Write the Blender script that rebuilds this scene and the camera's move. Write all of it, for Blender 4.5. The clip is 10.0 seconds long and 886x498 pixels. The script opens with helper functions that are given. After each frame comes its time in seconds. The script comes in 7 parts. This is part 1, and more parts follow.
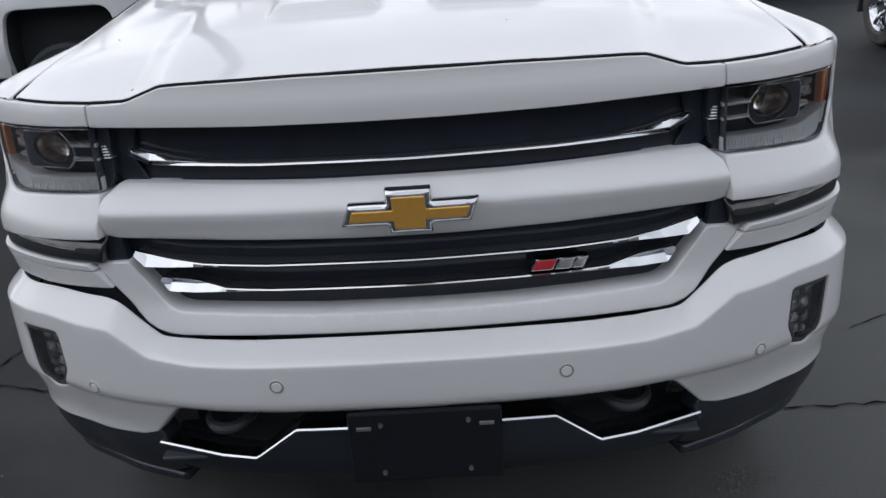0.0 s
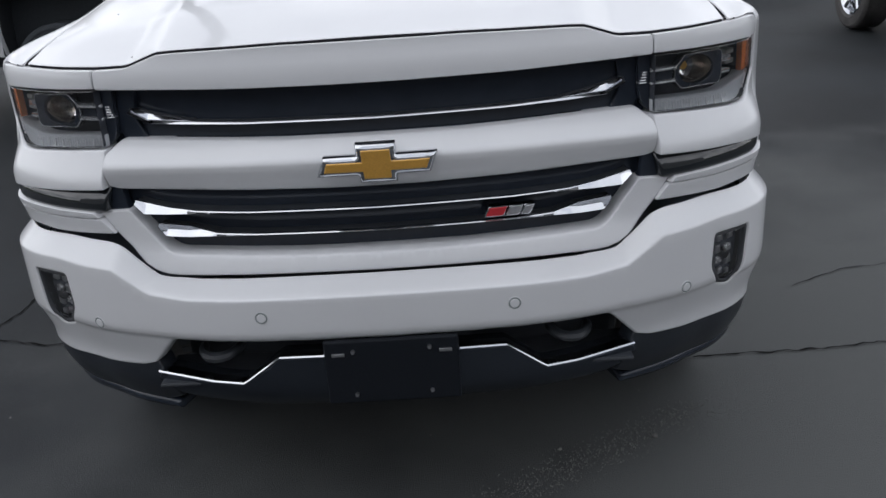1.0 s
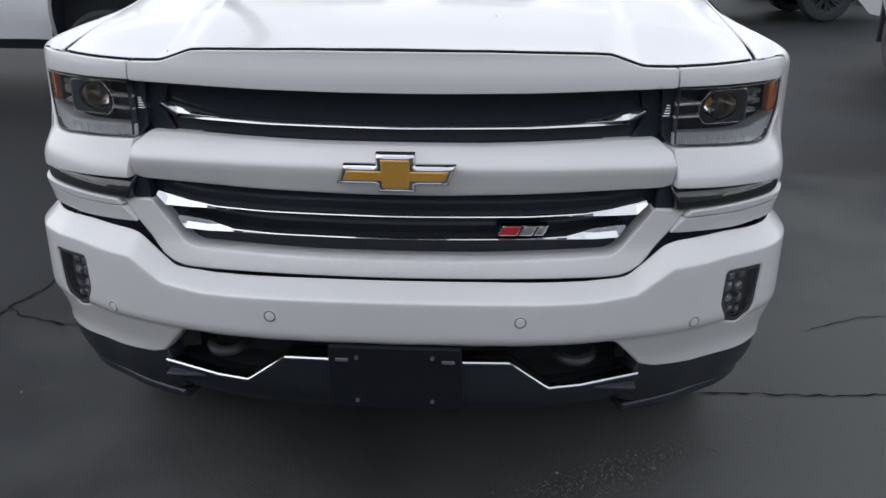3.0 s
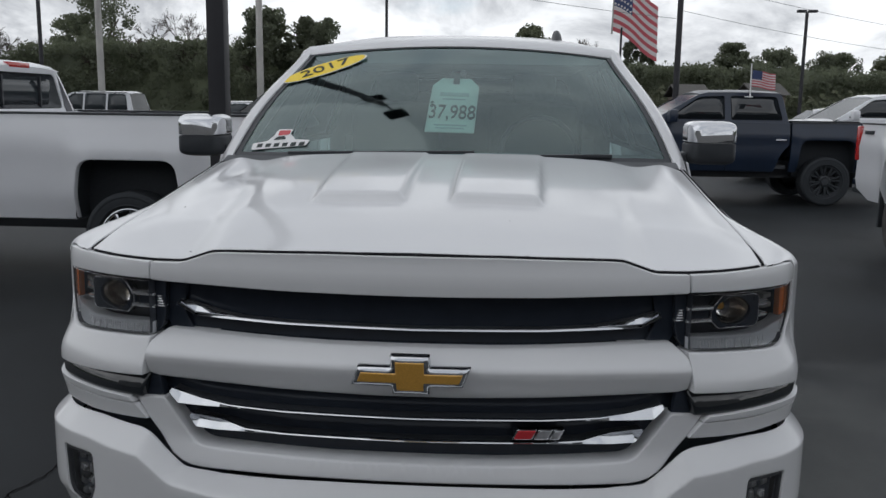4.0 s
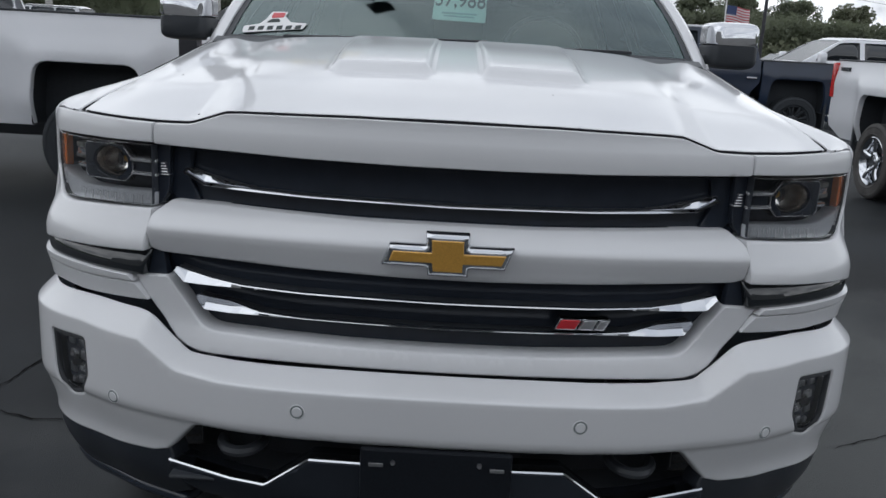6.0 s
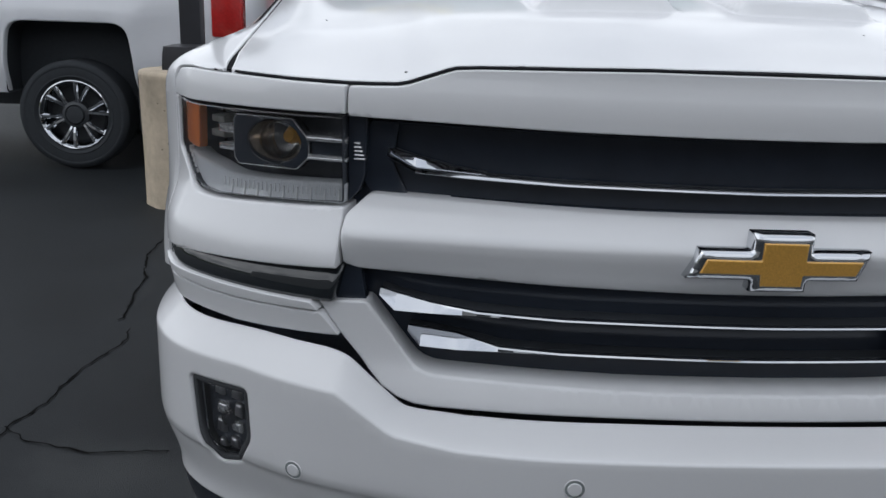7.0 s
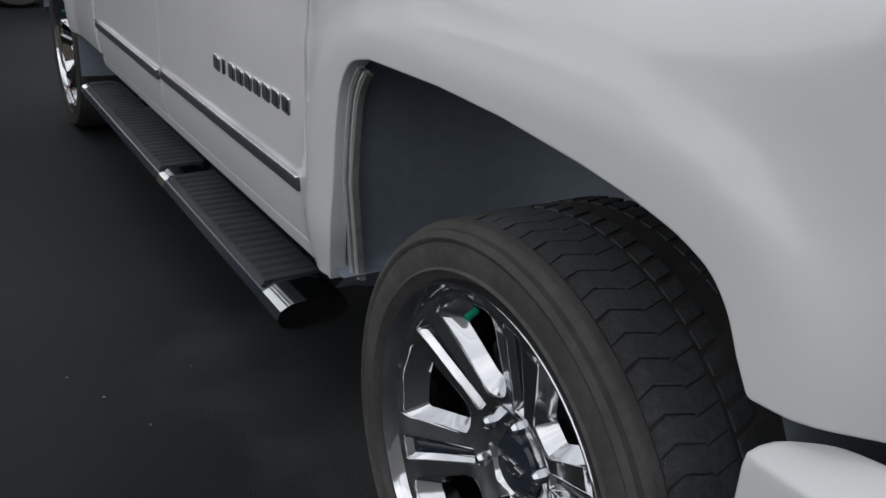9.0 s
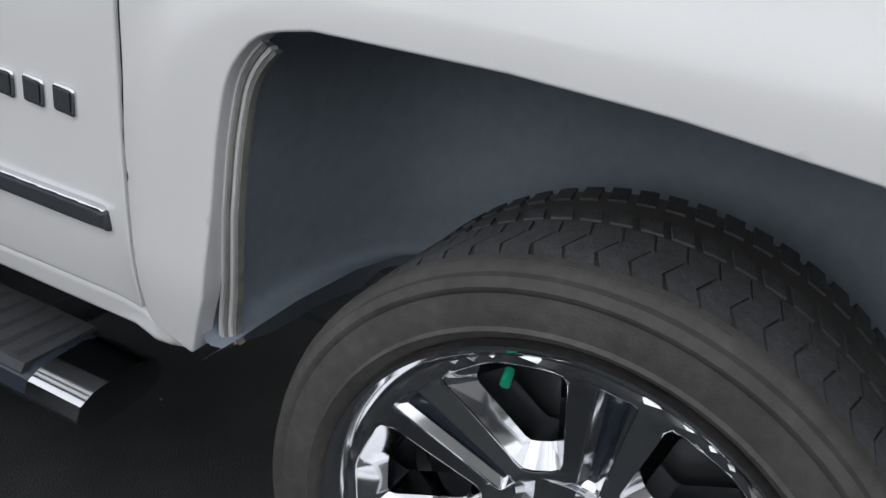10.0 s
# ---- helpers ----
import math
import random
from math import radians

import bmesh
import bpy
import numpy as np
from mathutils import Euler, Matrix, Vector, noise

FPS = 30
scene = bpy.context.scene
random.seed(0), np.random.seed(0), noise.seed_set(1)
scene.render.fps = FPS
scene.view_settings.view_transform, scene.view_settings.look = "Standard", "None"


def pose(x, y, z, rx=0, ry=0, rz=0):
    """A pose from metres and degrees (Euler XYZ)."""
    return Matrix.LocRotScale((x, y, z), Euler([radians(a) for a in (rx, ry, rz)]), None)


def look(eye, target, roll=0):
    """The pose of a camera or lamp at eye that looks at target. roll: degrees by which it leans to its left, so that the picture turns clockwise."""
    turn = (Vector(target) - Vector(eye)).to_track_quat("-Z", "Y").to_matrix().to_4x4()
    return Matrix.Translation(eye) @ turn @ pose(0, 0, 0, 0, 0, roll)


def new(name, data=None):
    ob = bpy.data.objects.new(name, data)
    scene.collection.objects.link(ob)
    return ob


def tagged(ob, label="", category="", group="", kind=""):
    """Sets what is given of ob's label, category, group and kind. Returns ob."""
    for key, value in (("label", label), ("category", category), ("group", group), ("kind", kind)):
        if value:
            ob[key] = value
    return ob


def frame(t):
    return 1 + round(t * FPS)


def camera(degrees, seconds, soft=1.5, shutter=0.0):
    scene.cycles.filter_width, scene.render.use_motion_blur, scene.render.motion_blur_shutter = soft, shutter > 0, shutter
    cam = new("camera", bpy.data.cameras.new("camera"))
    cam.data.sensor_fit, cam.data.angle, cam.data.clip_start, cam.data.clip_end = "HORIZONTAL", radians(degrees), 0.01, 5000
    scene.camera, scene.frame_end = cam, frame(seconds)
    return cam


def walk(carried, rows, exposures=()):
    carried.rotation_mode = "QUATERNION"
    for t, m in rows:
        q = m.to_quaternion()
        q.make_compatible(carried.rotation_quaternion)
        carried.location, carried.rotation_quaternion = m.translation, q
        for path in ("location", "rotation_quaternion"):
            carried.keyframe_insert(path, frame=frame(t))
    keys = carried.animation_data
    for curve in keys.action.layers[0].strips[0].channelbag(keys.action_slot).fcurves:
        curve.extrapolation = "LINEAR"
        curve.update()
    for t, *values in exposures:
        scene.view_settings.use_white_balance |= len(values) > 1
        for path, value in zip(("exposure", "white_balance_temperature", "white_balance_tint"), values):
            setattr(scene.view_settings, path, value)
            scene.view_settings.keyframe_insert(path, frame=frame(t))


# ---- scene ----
cam = camera(54.3, 10.0)
PATH = [
    (0, (0.107, -1.58, 1.508), (0.052, 0.288, 0.798), -4.1),
    (0.5, (0.154, -1.753, 1.499), (0.131, 0.109, 0.77), -5.1),
    (1, (0.165, -1.841, 1.513), (0.134, 0.016, 0.769), -3.9),
    (1.5, (0.159, -1.859, 1.513), (0.129, -0.004, 0.767), -1.7),
    (2, (0.172, -1.865, 1.516), (0.132, -0.006, 0.778), -0.4),
    (3.3, (0.202, -1.857, 1.528), (0.099, 0.018, 0.841), 0.2),
    (3.5, (0.199, -1.857, 1.542), (0.093, 0.041, 0.924), 0.1),
    (4, (0.183, -1.849, 1.59), (0.064, 0.119, 1.258), 0.8),
    (4.5, (0.174, -1.841, 1.598), (0.047, 0.137, 1.324), 1.6),
    (5, (0.166, -1.831, 1.568), (0.038, 0.142, 1.268), 1.8),
    (5.2, (0.164, -1.833, 1.542), (0.039, 0.131, 1.187), 1.9),
    (6.3, (-0.141, -1.597, 1.39), (-0.081, 0.34, 0.895), 3.1),
    (6.5, (-0.25, -1.515, 1.387), (-0.156, 0.414, 0.868), 2.7),
    (7, (-0.554, -1.164, 1.34), (-0.451, 0.754, 0.78), 2.1),
    (7.5, (-0.888, -0.868, 1.331), (-0.772, 1.042, 0.75), 2.2),
    (8, (-1.153, -0.562, 1.33), (-0.832, 1.294, 0.657), 1.6),
    (8.2, (-1.223, -0.384, 1.32), (-0.88, 1.444, 0.585), 0.4),
    (8.4, (-1.299, -0.224, 1.328), (-0.924, 1.586, 0.564), -1.3),
    (8.5, (-1.361, -0.176, 1.304), (-0.911, 1.633, 0.579), -0.7),
    (9, (-1.603, 0.087, 1.233), (-0.625, 1.656, 0.468), 3.3),
    (9.5, (-1.677, 0.419, 1.162), (-0.311, 1.61, 0.315), 4.9),
    (10, (-1.716, 0.796, 1.161), (-0.077, 1.584, 0.329), 6.9),
]
EXPOSURE = [(0.0, 0.48, 6060, 12), (1.0, 0.54, 6060, 12), (2.0, 0.67, 6060, 12), (3.5, 0.60, 6100, 12), (3.8, 0.05, 6080, 10), (4.0, -0.10, 6120, 10), (4.2, -0.57, 6180, 10), (5.2, -0.55, 6180, 10), (6.3, 0.46, 5960, 10), (7.0, 0.42, 5980, 10), (8.0, 0.32, 6110, 10), (8.5, 0.30, 6250, 10), (9.0, 0.26, 6250, 10), (9.5, 0.33, 6200, 10), (9.7, 0.58, 6230, 10), (10.0, 0.86, 6260, 10)]
walk(cam, [(t, look(eye, target, roll)) for t, eye, target, roll in PATH], EXPOSURE)

# ---- world, sun and exposure ----
world = bpy.data.worlds.new("sky")
scene.world = world
world.use_nodes = True
wn, wl = world.node_tree.nodes, world.node_tree.links
wn.clear()


def wnode(kind, **kw):
    n = wn.new(kind)
    for k, v in kw.items():
        n.inputs[k].default_value = v
    return n


sky = wn.new("ShaderNodeTexSky")
sky.sky_type, sky.sun_disc = "NISHITA", False
sky.sun_elevation, sky.sun_rotation = radians(48), radians(-97)
coord = wn.new("ShaderNodeTexCoord")
stretch = wn.new("ShaderNodeMapping")
stretch.inputs["Scale"].default_value = (1.0, 1.0, 1.9)
cloud = wnode("ShaderNodeTexNoise", Scale=2.8, Detail=9.0, Roughness=0.58, Distortion=0.25)
cover = wn.new("ShaderNodeValToRGB")
cover.color_ramp.elements[0].position, cover.color_ramp.elements[0].color = 0.22, (0, 0, 0, 1)
cover.color_ramp.elements[1].position, cover.color_ramp.elements[1].color = 0.37, (1, 1, 1, 1)
billow = wnode("ShaderNodeTexNoise", Scale=6.5, Detail=8.0, Roughness=0.6, Distortion=0.4)
tone = wn.new("ShaderNodeValToRGB")
tone.color_ramp.elements[0].position, tone.color_ramp.elements[0].color = 0.37, (0.50, 0.505, 0.515, 1)
tone.color_ramp.elements[1].position, tone.color_ramp.elements[1].color = 0.60, (1.20, 1.19, 1.16, 1)
cloud_bg = wnode("ShaderNodeBackground", Strength=1.0)
sky_bg = wnode("ShaderNodeBackground", Strength=0.14)
blend = wn.new("ShaderNodeMixShader")
out = wn.new("ShaderNodeOutputWorld")
wl.new(coord.outputs["Generated"], stretch.inputs["Vector"])
wl.new(stretch.outputs[0], cloud.inputs["Vector"])
wl.new(stretch.outputs[0], billow.inputs["Vector"])
wl.new(cloud.outputs[0], cover.inputs[0])
wl.new(billow.outputs[0], tone.inputs[0])
# overhead the cover closes into a layer with soft lighter and darker banks
height = wn.new("ShaderNodeSeparateXYZ")
wl.new(coord.outputs["Generated"], height.inputs[0])
aloft = wnode("ShaderNodeMapRange", **{"From Min": 0.26, "From Max": 0.55, "To Max": 0.85})
wl.new(height.outputs["Z"], aloft.inputs["Value"])
layer = wn.new("ShaderNodeMixRGB")
banks = wnode("ShaderNodeTexNoise", Scale=3.4, Detail=7.0, Roughness=0.55, Distortion=0.5)
deck = wn.new("ShaderNodeValToRGB")
deck.color_ramp.elements[0].position, deck.color_ramp.elements[0].color = 0.36, (0.51, 0.53, 0.57, 1)
deck.color_ramp.elements[1].position, deck.color_ramp.elements[1].color = 0.64, (0.81, 0.805, 0.795, 1)
wl.new(coord.outputs["Generated"], banks.inputs["Vector"])
wl.new(banks.outputs[0], deck.inputs[0])
wl.new(deck.outputs[0], layer.inputs[2])
wl.new(aloft.outputs[0], layer.inputs[0])
wl.new(tone.outputs[0], layer.inputs[1])
wl.new(layer.outputs[0], cloud_bg.inputs[0])
thick = wn.new("ShaderNodeMath")
thick.operation, thick.use_clamp = "ADD", True
wl.new(cover.outputs[0], thick.inputs[0])
wl.new(aloft.outputs[0], thick.inputs[1])
wl.new(sky.outputs[0], sky_bg.inputs[0])
wl.new(thick.outputs[0], blend.inputs[0])
wl.new(sky_bg.outputs[0], blend.inputs[1])
wl.new(cloud_bg.outputs[0], blend.inputs[2])
wl.new(blend.outputs[0], out.inputs[0])

sun = new("sun", bpy.data.lights.new("sun", "SUN"))
sun.data.energy, sun.data.angle, sun.data.color = 0.38, radians(75), (1.0, 0.96, 0.9)
sun.matrix_world = look((-8, -1, 9), (0, 0, 0))


# ---- materials ----
def material(name, colour, rough=0.5, metal=0.0, coat=0.0, grain=0.0, grain_scale=60.0, stain=0.0, stain_scale=3.0, bump=0.0, bump_scale=200.0, spec=0.5, vary=0.0):
    m = bpy.data.materials.new(name)
    m.use_nodes = True
    nt = m.node_tree
    b = nt.nodes["Principled BSDF"]
    b.inputs["Base Color"].default_value = (*colour, 1)
    b.inputs["Roughness"].default_value = rough
    b.inputs["Metallic"].default_value = metal
    b.inputs["Coat Weight"].default_value = coat
    b.inputs["Coat Roughness"].default_value = 0.07
    b.inputs["Specular IOR Level"].default_value = spec
    where = nt.nodes.new("ShaderNodeTexCoord").outputs["Object"]
    shade = None

    def mixed(scale, amount, before, detail=6.0):
        n = nt.nodes.new("ShaderNodeTexNoise")
        n.inputs["Scale"].default_value, n.inputs["Detail"].default_value = scale, detail
        nt.links.new(where, n.inputs["Vector"])
        r = nt.nodes.new("ShaderNodeMapRange")
        r.inputs["From Min"].default_value, r.inputs["From Max"].default_value = 0.3, 0.7
        r.inputs["To Min"].default_value, r.inputs["To Max"].default_value = 1 - amount, 1 + amount
        nt.links.new(n.outputs[0], r.inputs["Value"])
        if before is None:
            return r.outputs[0]
        x = nt.nodes.new("ShaderNodeMath")
        x.operation = "MULTIPLY"
        nt.links.new(before, x.inputs[0])
        nt.links.new(r.outputs[0], x.inputs[1])
        return x.outputs[0]

    if grain:
        shade = mixed(grain_scale, grain, shade)
    if stain:
        shade = mixed(stain_scale, stain, shade)
    if vary:
        info = nt.nodes.new("ShaderNodeObjectInfo")
        r = nt.nodes.new("ShaderNodeMapRange")
        r.inputs["To Min"].default_value, r.inputs["To Max"].default_value = 1 - vary, 1 + vary
        nt.links.new(info.outputs["Random"], r.inputs["Value"])
        if shade is None:
            shade = r.outputs[0]
        else:
            x = nt.nodes.new("ShaderNodeMath")
            x.operation = "MULTIPLY"
            nt.links.new(shade, x.inputs[0])
            nt.links.new(r.outputs[0], x.inputs[1])
            shade = x.outputs[0]
    if shade is not None:
        v = nt.nodes.new("ShaderNodeVectorMath")
        v.operation = "SCALE"
        v.inputs[0].default_value = colour
        nt.links.new(shade, v.inputs["Scale"])
        nt.links.new(v.outputs[0], b.inputs["Base Color"])
    if bump:
        n = nt.nodes.new("ShaderNodeTexNoise")
        n.inputs["Scale"].default_value, n.inputs["Detail"].default_value = bump_scale, 4.0
        nt.links.new(where, n.inputs["Vector"])
        k = nt.nodes.new("ShaderNodeBump")
        k.inputs["Strength"].default_value, k.inputs["Distance"].default_value = bump, 0.01
        nt.links.new(n.outputs[0], k.inputs["Height"])
        nt.links.new(k.outputs[0], b.inputs["Normal"])
    return m


def glassy(name, colour, rough=0.0, trans=1.0, ior=1.45):
    m = material(name, colour, rough)
    b = m.node_tree.nodes["Principled BSDF"]
    b.inputs["Transmission Weight"].default_value = trans
    b.inputs["IOR"].default_value = ior
    return m


def thin_glass(name, tint, ior=1.5, rough=0.02, sheen=(1, 1, 1)):
    """A single sheet: tinted and clear, with a fresnel sheen."""
    m = bpy.data.materials.new(name)
    m.use_nodes = True
    nt = m.node_tree
    nt.nodes.clear()
    o = nt.nodes.new("ShaderNodeOutputMaterial")
    t = nt.nodes.new("ShaderNodeBsdfTransparent")
    t.inputs[0].default_value = (*tint, 1)
    g = nt.nodes.new("ShaderNodeBsdfGlossy")
    g.inputs["Roughness"].default_value = rough
    g.inputs[0].default_value = (*sheen, 1)
    f = nt.nodes.new("ShaderNodeFresnel")
    f.inputs[0].default_value = ior
    mx = nt.nodes.new("ShaderNodeMixShader")
    nt.links.new(f.outputs[0], mx.inputs[0])
    nt.links.new(t.outputs[0], mx.inputs[1])
    nt.links.new(g.outputs[0], mx.inputs[2])
    nt.links.new(mx.outputs[0], o.inputs[0])
    return m


PAINT = material("white_pearl_paint", (0.665, 0.668, 0.68), 0.42, coat=0.85, grain=0.015, grain_scale=900, stain=0.03, stain_scale=2.2, spec=0.35)
PAINT.node_tree.nodes["Principled BSDF"].inputs["Coat Roughness"].default_value = 0.085
PAINT.node_tree.nodes["Principled BSDF"].inputs["Coat IOR"].default_value = 1.52
PAINT_FAR = material("white_truck_paint", (0.72, 0.73, 0.76), 0.32, coat=0.9, stain=0.04, stain_scale=1.4)
PAINT_BLUE = material("dark_blue_paint", (0.010, 0.019, 0.040), 0.35, coat=0.3, stain=0.15, stain_scale=1.5)
PAINT_BLACK = material("black_paint", (0.01, 0.011, 0.013), 0.2, coat=1.0, stain=0.1, stain_scale=2)
PAINT_SILVER = material("silver_paint", (0.42, 0.43, 0.45), 0.3, metal=0.5, coat=0.8, vary=0.25)
BLACK = material("satin_black_plastic", (0.036, 0.040, 0.046), 0.45, grain=0.15, grain_scale=300, bump=0.05, bump_scale=700)
GLOSS_BLACK = material("gloss_black_plastic", (0.021, 0.027, 0.039), 0.20, grain=0.1, grain_scale=20)
ROUGH_BLACK = material("textured_black_plastic", (0.042, 0.045, 0.050), 0.62, grain=0.2, grain_scale=150, stain=0.25, stain_scale=6, bump=0.2, bump_scale=900)
SKID = material("dark_grey_satin_plastic", (0.078, 0.090, 0.112), 0.20, metal=0.85, grain=0.06, grain_scale=200)
VALANCE = material("black_moulded_valance_plastic", (0.020, 0.024, 0.031), 0.36, grain=0.12, grain_scale=120, stain=0.2, stain_scale=5)
LINER = material("wheel_well_liner", (0.24, 0.28, 0.33), 0.75, grain=0.06, grain_scale=40, stain=0.10, stain_scale=4, bump=0.08, bump_scale=120)
# near-black for parked trucks' wells and wheels, shade put into the colour
WHEEL_DARK = material("wheel_shade_dark", (0.022, 0.026, 0.031), 0.8, grain=0.1, grain_scale=40)
CHROME = material("chrome", (0.62, 0.635, 0.66), 0.07, metal=1.0, stain=0.03, stain_scale=5)
WHEEL_CHROME = material("polished_wheel_chrome", (0.65, 0.66, 0.685), 0.08, metal=1.0, grain=0.02, grain_scale=60, stain=0.06, stain_scale=9)
DULL_CHROME = material("brushed_metal", (0.66, 0.66, 0.68), 0.3, metal=1.0, grain=0.1, grain_scale=90)
GOLD = material("gold_emblem_enamel", (0.68, 0.37, 0.07), 0.32, metal=0.3, coat=0.8, grain=0.10, grain_scale=350, bump=0.15, bump_scale=600)
RED = material("red_enamel", (0.5, 0.02, 0.03), 0.3, coat=0.5)
RUBBER = material("tyre_rubber", (0.056, 0.059, 0.064), 0.85, grain=0.25, grain_scale=90, stain=0.35, stain_scale=5, bump=0.25, bump_scale=350)
SIDEWALL = material("tyre_sidewall_rubber", (0.055, 0.052, 0.050), 0.72, grain=0.2, grain_scale=60, stain=0.35, stain_scale=7, bump=0.12, bump_scale=300)
AMBER = material("amber_reflector", (0.52, 0.165, 0.05), 0.16, coat=0.8, grain=0.06, grain_scale=260)
TAIL_RED = material("red_lamp_lens", (0.46, 0.02, 0.018), 0.2, coat=0.8, grain=0.1, grain_scale=60)
LED_STRIP = material("frosted_light_guide", (0.62, 0.64, 0.67), 0.14, grain=0.05, grain_scale=60, coat=0.5, spec=0.6)
LENS_COVER = thin_glass("clear_lamp_cover", (0.97, 0.975, 0.98), 1.52)
LENS_GLASS = glassy("projector_glass", (0.95, 0.93, 0.9), 0.02)
WINDSHIELD = thin_glass("windshield_glass", (0.48, 0.72, 0.70), 2.2, 0.04, (0.80, 0.95, 0.95))
DARK_GLASS = material("dark_tinted_glass", (0.012, 0.015, 0.018), 0.04, spec=0.8)
CAR_GLASS = material("car_window_glass", (0.03, 0.036, 0.04), 0.10, spec=0.4, vary=0.2)
# black for strips that stand in for the shade inside panel gaps
GAP_SHADE = material("black_gap_shade", (0.012, 0.012, 0.014), 0.95, grain=0.2, spec=0.05)
CABIN = material("grey_cabin_trim", (0.22, 0.245, 0.245), 0.8, grain=0.15, grain_scale=80)
TAG = material("pale_mint_card", (0.97, 0.96, 0.91), 0.6, grain=0.04, grain_scale=60)
INK = material("black_marker_ink", (0.02, 0.03, 0.03), 0.6)
YELLOW = material("yellow_vinyl", (0.85, 0.62, 0.02), 0.45, grain=0.04)
WHITE_VINYL = material("white_vinyl", (0.75, 0.75, 0.75), 0.5, grain=0.03)
CONCRETE = material("weathered_tan_concrete", (0.50, 0.42, 0.315), 0.85, grain=0.09, grain_scale=22, stain=0.30, stain_scale=2.6, bump=0.3, bump_scale=120)
POLE_STEEL = material("dark_bronze_pole_steel", (0.028, 0.028, 0.033), 0.45, metal=0.3, stain=0.2, stain_scale=3)
GALV = material("galvanised_pole_steel", (0.42, 0.41, 0.39), 0.55, metal=0.3, stain=0.15, stain_scale=1.5)
BARK = material("bark", (0.09, 0.075, 0.06), 0.9, grain=0.3, grain_scale=20)
LEAF = material("dark_green_foliage", (0.125, 0.140, 0.098), 0.8, stain=0.3, stain_scale=0.15)
LEAF2 = material("olive_foliage", (0.165, 0.172, 0.115), 0.8, vary=0.25)
for leafy in (LEAF, LEAF2):
    # thin leaves let light through
    nt = leafy.node_tree
    body, o = nt.nodes["Principled BSDF"], nt.nodes["Material Output"]
    through_leaf, mx = nt.nodes.new("ShaderNodeBsdfTranslucent"), nt.nodes.new("ShaderNodeMixShader")
    through_leaf.inputs[0].default_value = (0.20, 0.225, 0.14, 1)
    mx.inputs[0].default_value = 0.45
    nt.links.new(body.outputs[0], mx.inputs[1])
    nt.links.new(through_leaf.outputs[0], mx.inputs[2])
    nt.links.new(mx.outputs[0], o.inputs[0])
WIRE = material("power_line", (0.12, 0.12, 0.125), 0.6)
GREEN_TAPE = material("green_valve_tag", (0.01, 0.30, 0.17), 0.4)
GRIT = material("pale_grit", (0.20, 0.195, 0.185), 0.9, vary=0.4)
CRACK = material("open_crack_depth", (0.004, 0.004, 0.004), 0.95, spec=0.1)

ASPHALT = material("asphalt", (0.0145, 0.017, 0.0195), 0.56, grain=0.30, grain_scale=170, stain=0.46, stain_scale=0.9, bump=0.5, bump_scale=260, spec=0.2)
# a paler, sandier worn area of the asphalt beside the trucks
nt = ASPHALT.node_tree
body = nt.nodes["Principled BSDF"]
dark_tone = body.inputs["Base Color"].links[0].from_socket
place = nt.nodes.new("ShaderNodeTexCoord")
shape = nt.nodes.new("ShaderNodeMapping")
shape.inputs["Location"].default_value, shape.inputs["Scale"].default_value = (-0.52, -0.05, 0), (0.34, 0.26, 0)
reach = nt.nodes.new("ShaderNodeVectorMath")
reach.operation = "LENGTH"
blot = nt.nodes.new("ShaderNodeTexNoise")
blot.inputs["Scale"].default_value, blot.inputs["Detail"].default_value = 1.6, 7.0
uneven = nt.nodes.new("ShaderNodeMath")
uneven.operation, uneven.inputs[1].default_value = "MULTIPLY_ADD", -1.1
worn = nt.nodes.new("ShaderNodeMapRange")
worn.inputs["From Min"].default_value, worn.inputs["From Max"].default_value = 0.45, -0.15
paler = nt.nodes.new("ShaderNodeMixRGB")
paler.inputs[2].default_value = (0.080, 0.083, 0.082, 1)
nt.links.new(place.outputs["Object"], shape.inputs["Vector"])
nt.links.new(place.outputs["Object"], blot.inputs["Vector"])
nt.links.new(shape.outputs[0], reach.inputs[0])
nt.links.new(blot.outputs[0], uneven.inputs[0])
nt.links.new(reach.outputs["Value"], uneven.inputs[2])
nt.links.new(uneven.outputs[0], worn.inputs["Value"])
nt.links.new(worn.outputs[0], paler.inputs[0])
nt.links.new(dark_tone, paler.inputs[1])
nt.links.new(paler.outputs[0], body.inputs["Base Color"])


# ---- shapes ----
def mesh_object(name, verts, faces, mat, parent=None, label="", smooth=True):
    me = bpy.data.meshes.new(name)
    me.from_pydata([tuple(map(float, v)) for v in verts], [], [tuple(map(int, f)) for f in faces])
    me.materials.append(mat)
    if smooth:
        me.polygons.foreach_set("use_smooth", [True] * len(me.polygons))
    me.update()
    ob = new(name, me)
    ob.parent = parent
    if label:
        ob["label"] = label
    return ob


def part(name, bm, mat, parent, label="", smooth=False):
    me = bpy.data.meshes.new(name)
    bmesh.ops.recalc_face_normals(bm, faces=bm.faces)
    bm.to_mesh(me)
    bm.free()
    me.materials.append(mat)
    if smooth:
        me.polygons.foreach_set("use_smooth", [True] * len(me.polygons))
        me.set_sharp_from_angle(angle=radians(40))
    ob = new(name, me)
    ob.parent = parent
    if label:
        ob["label"] = label
    return ob


def thing(name, label, category, group="", kind="", at=(0, 0, 0)):
    ob = new(name)
    ob.location = at
    return tagged(ob, label, category, group, kind)


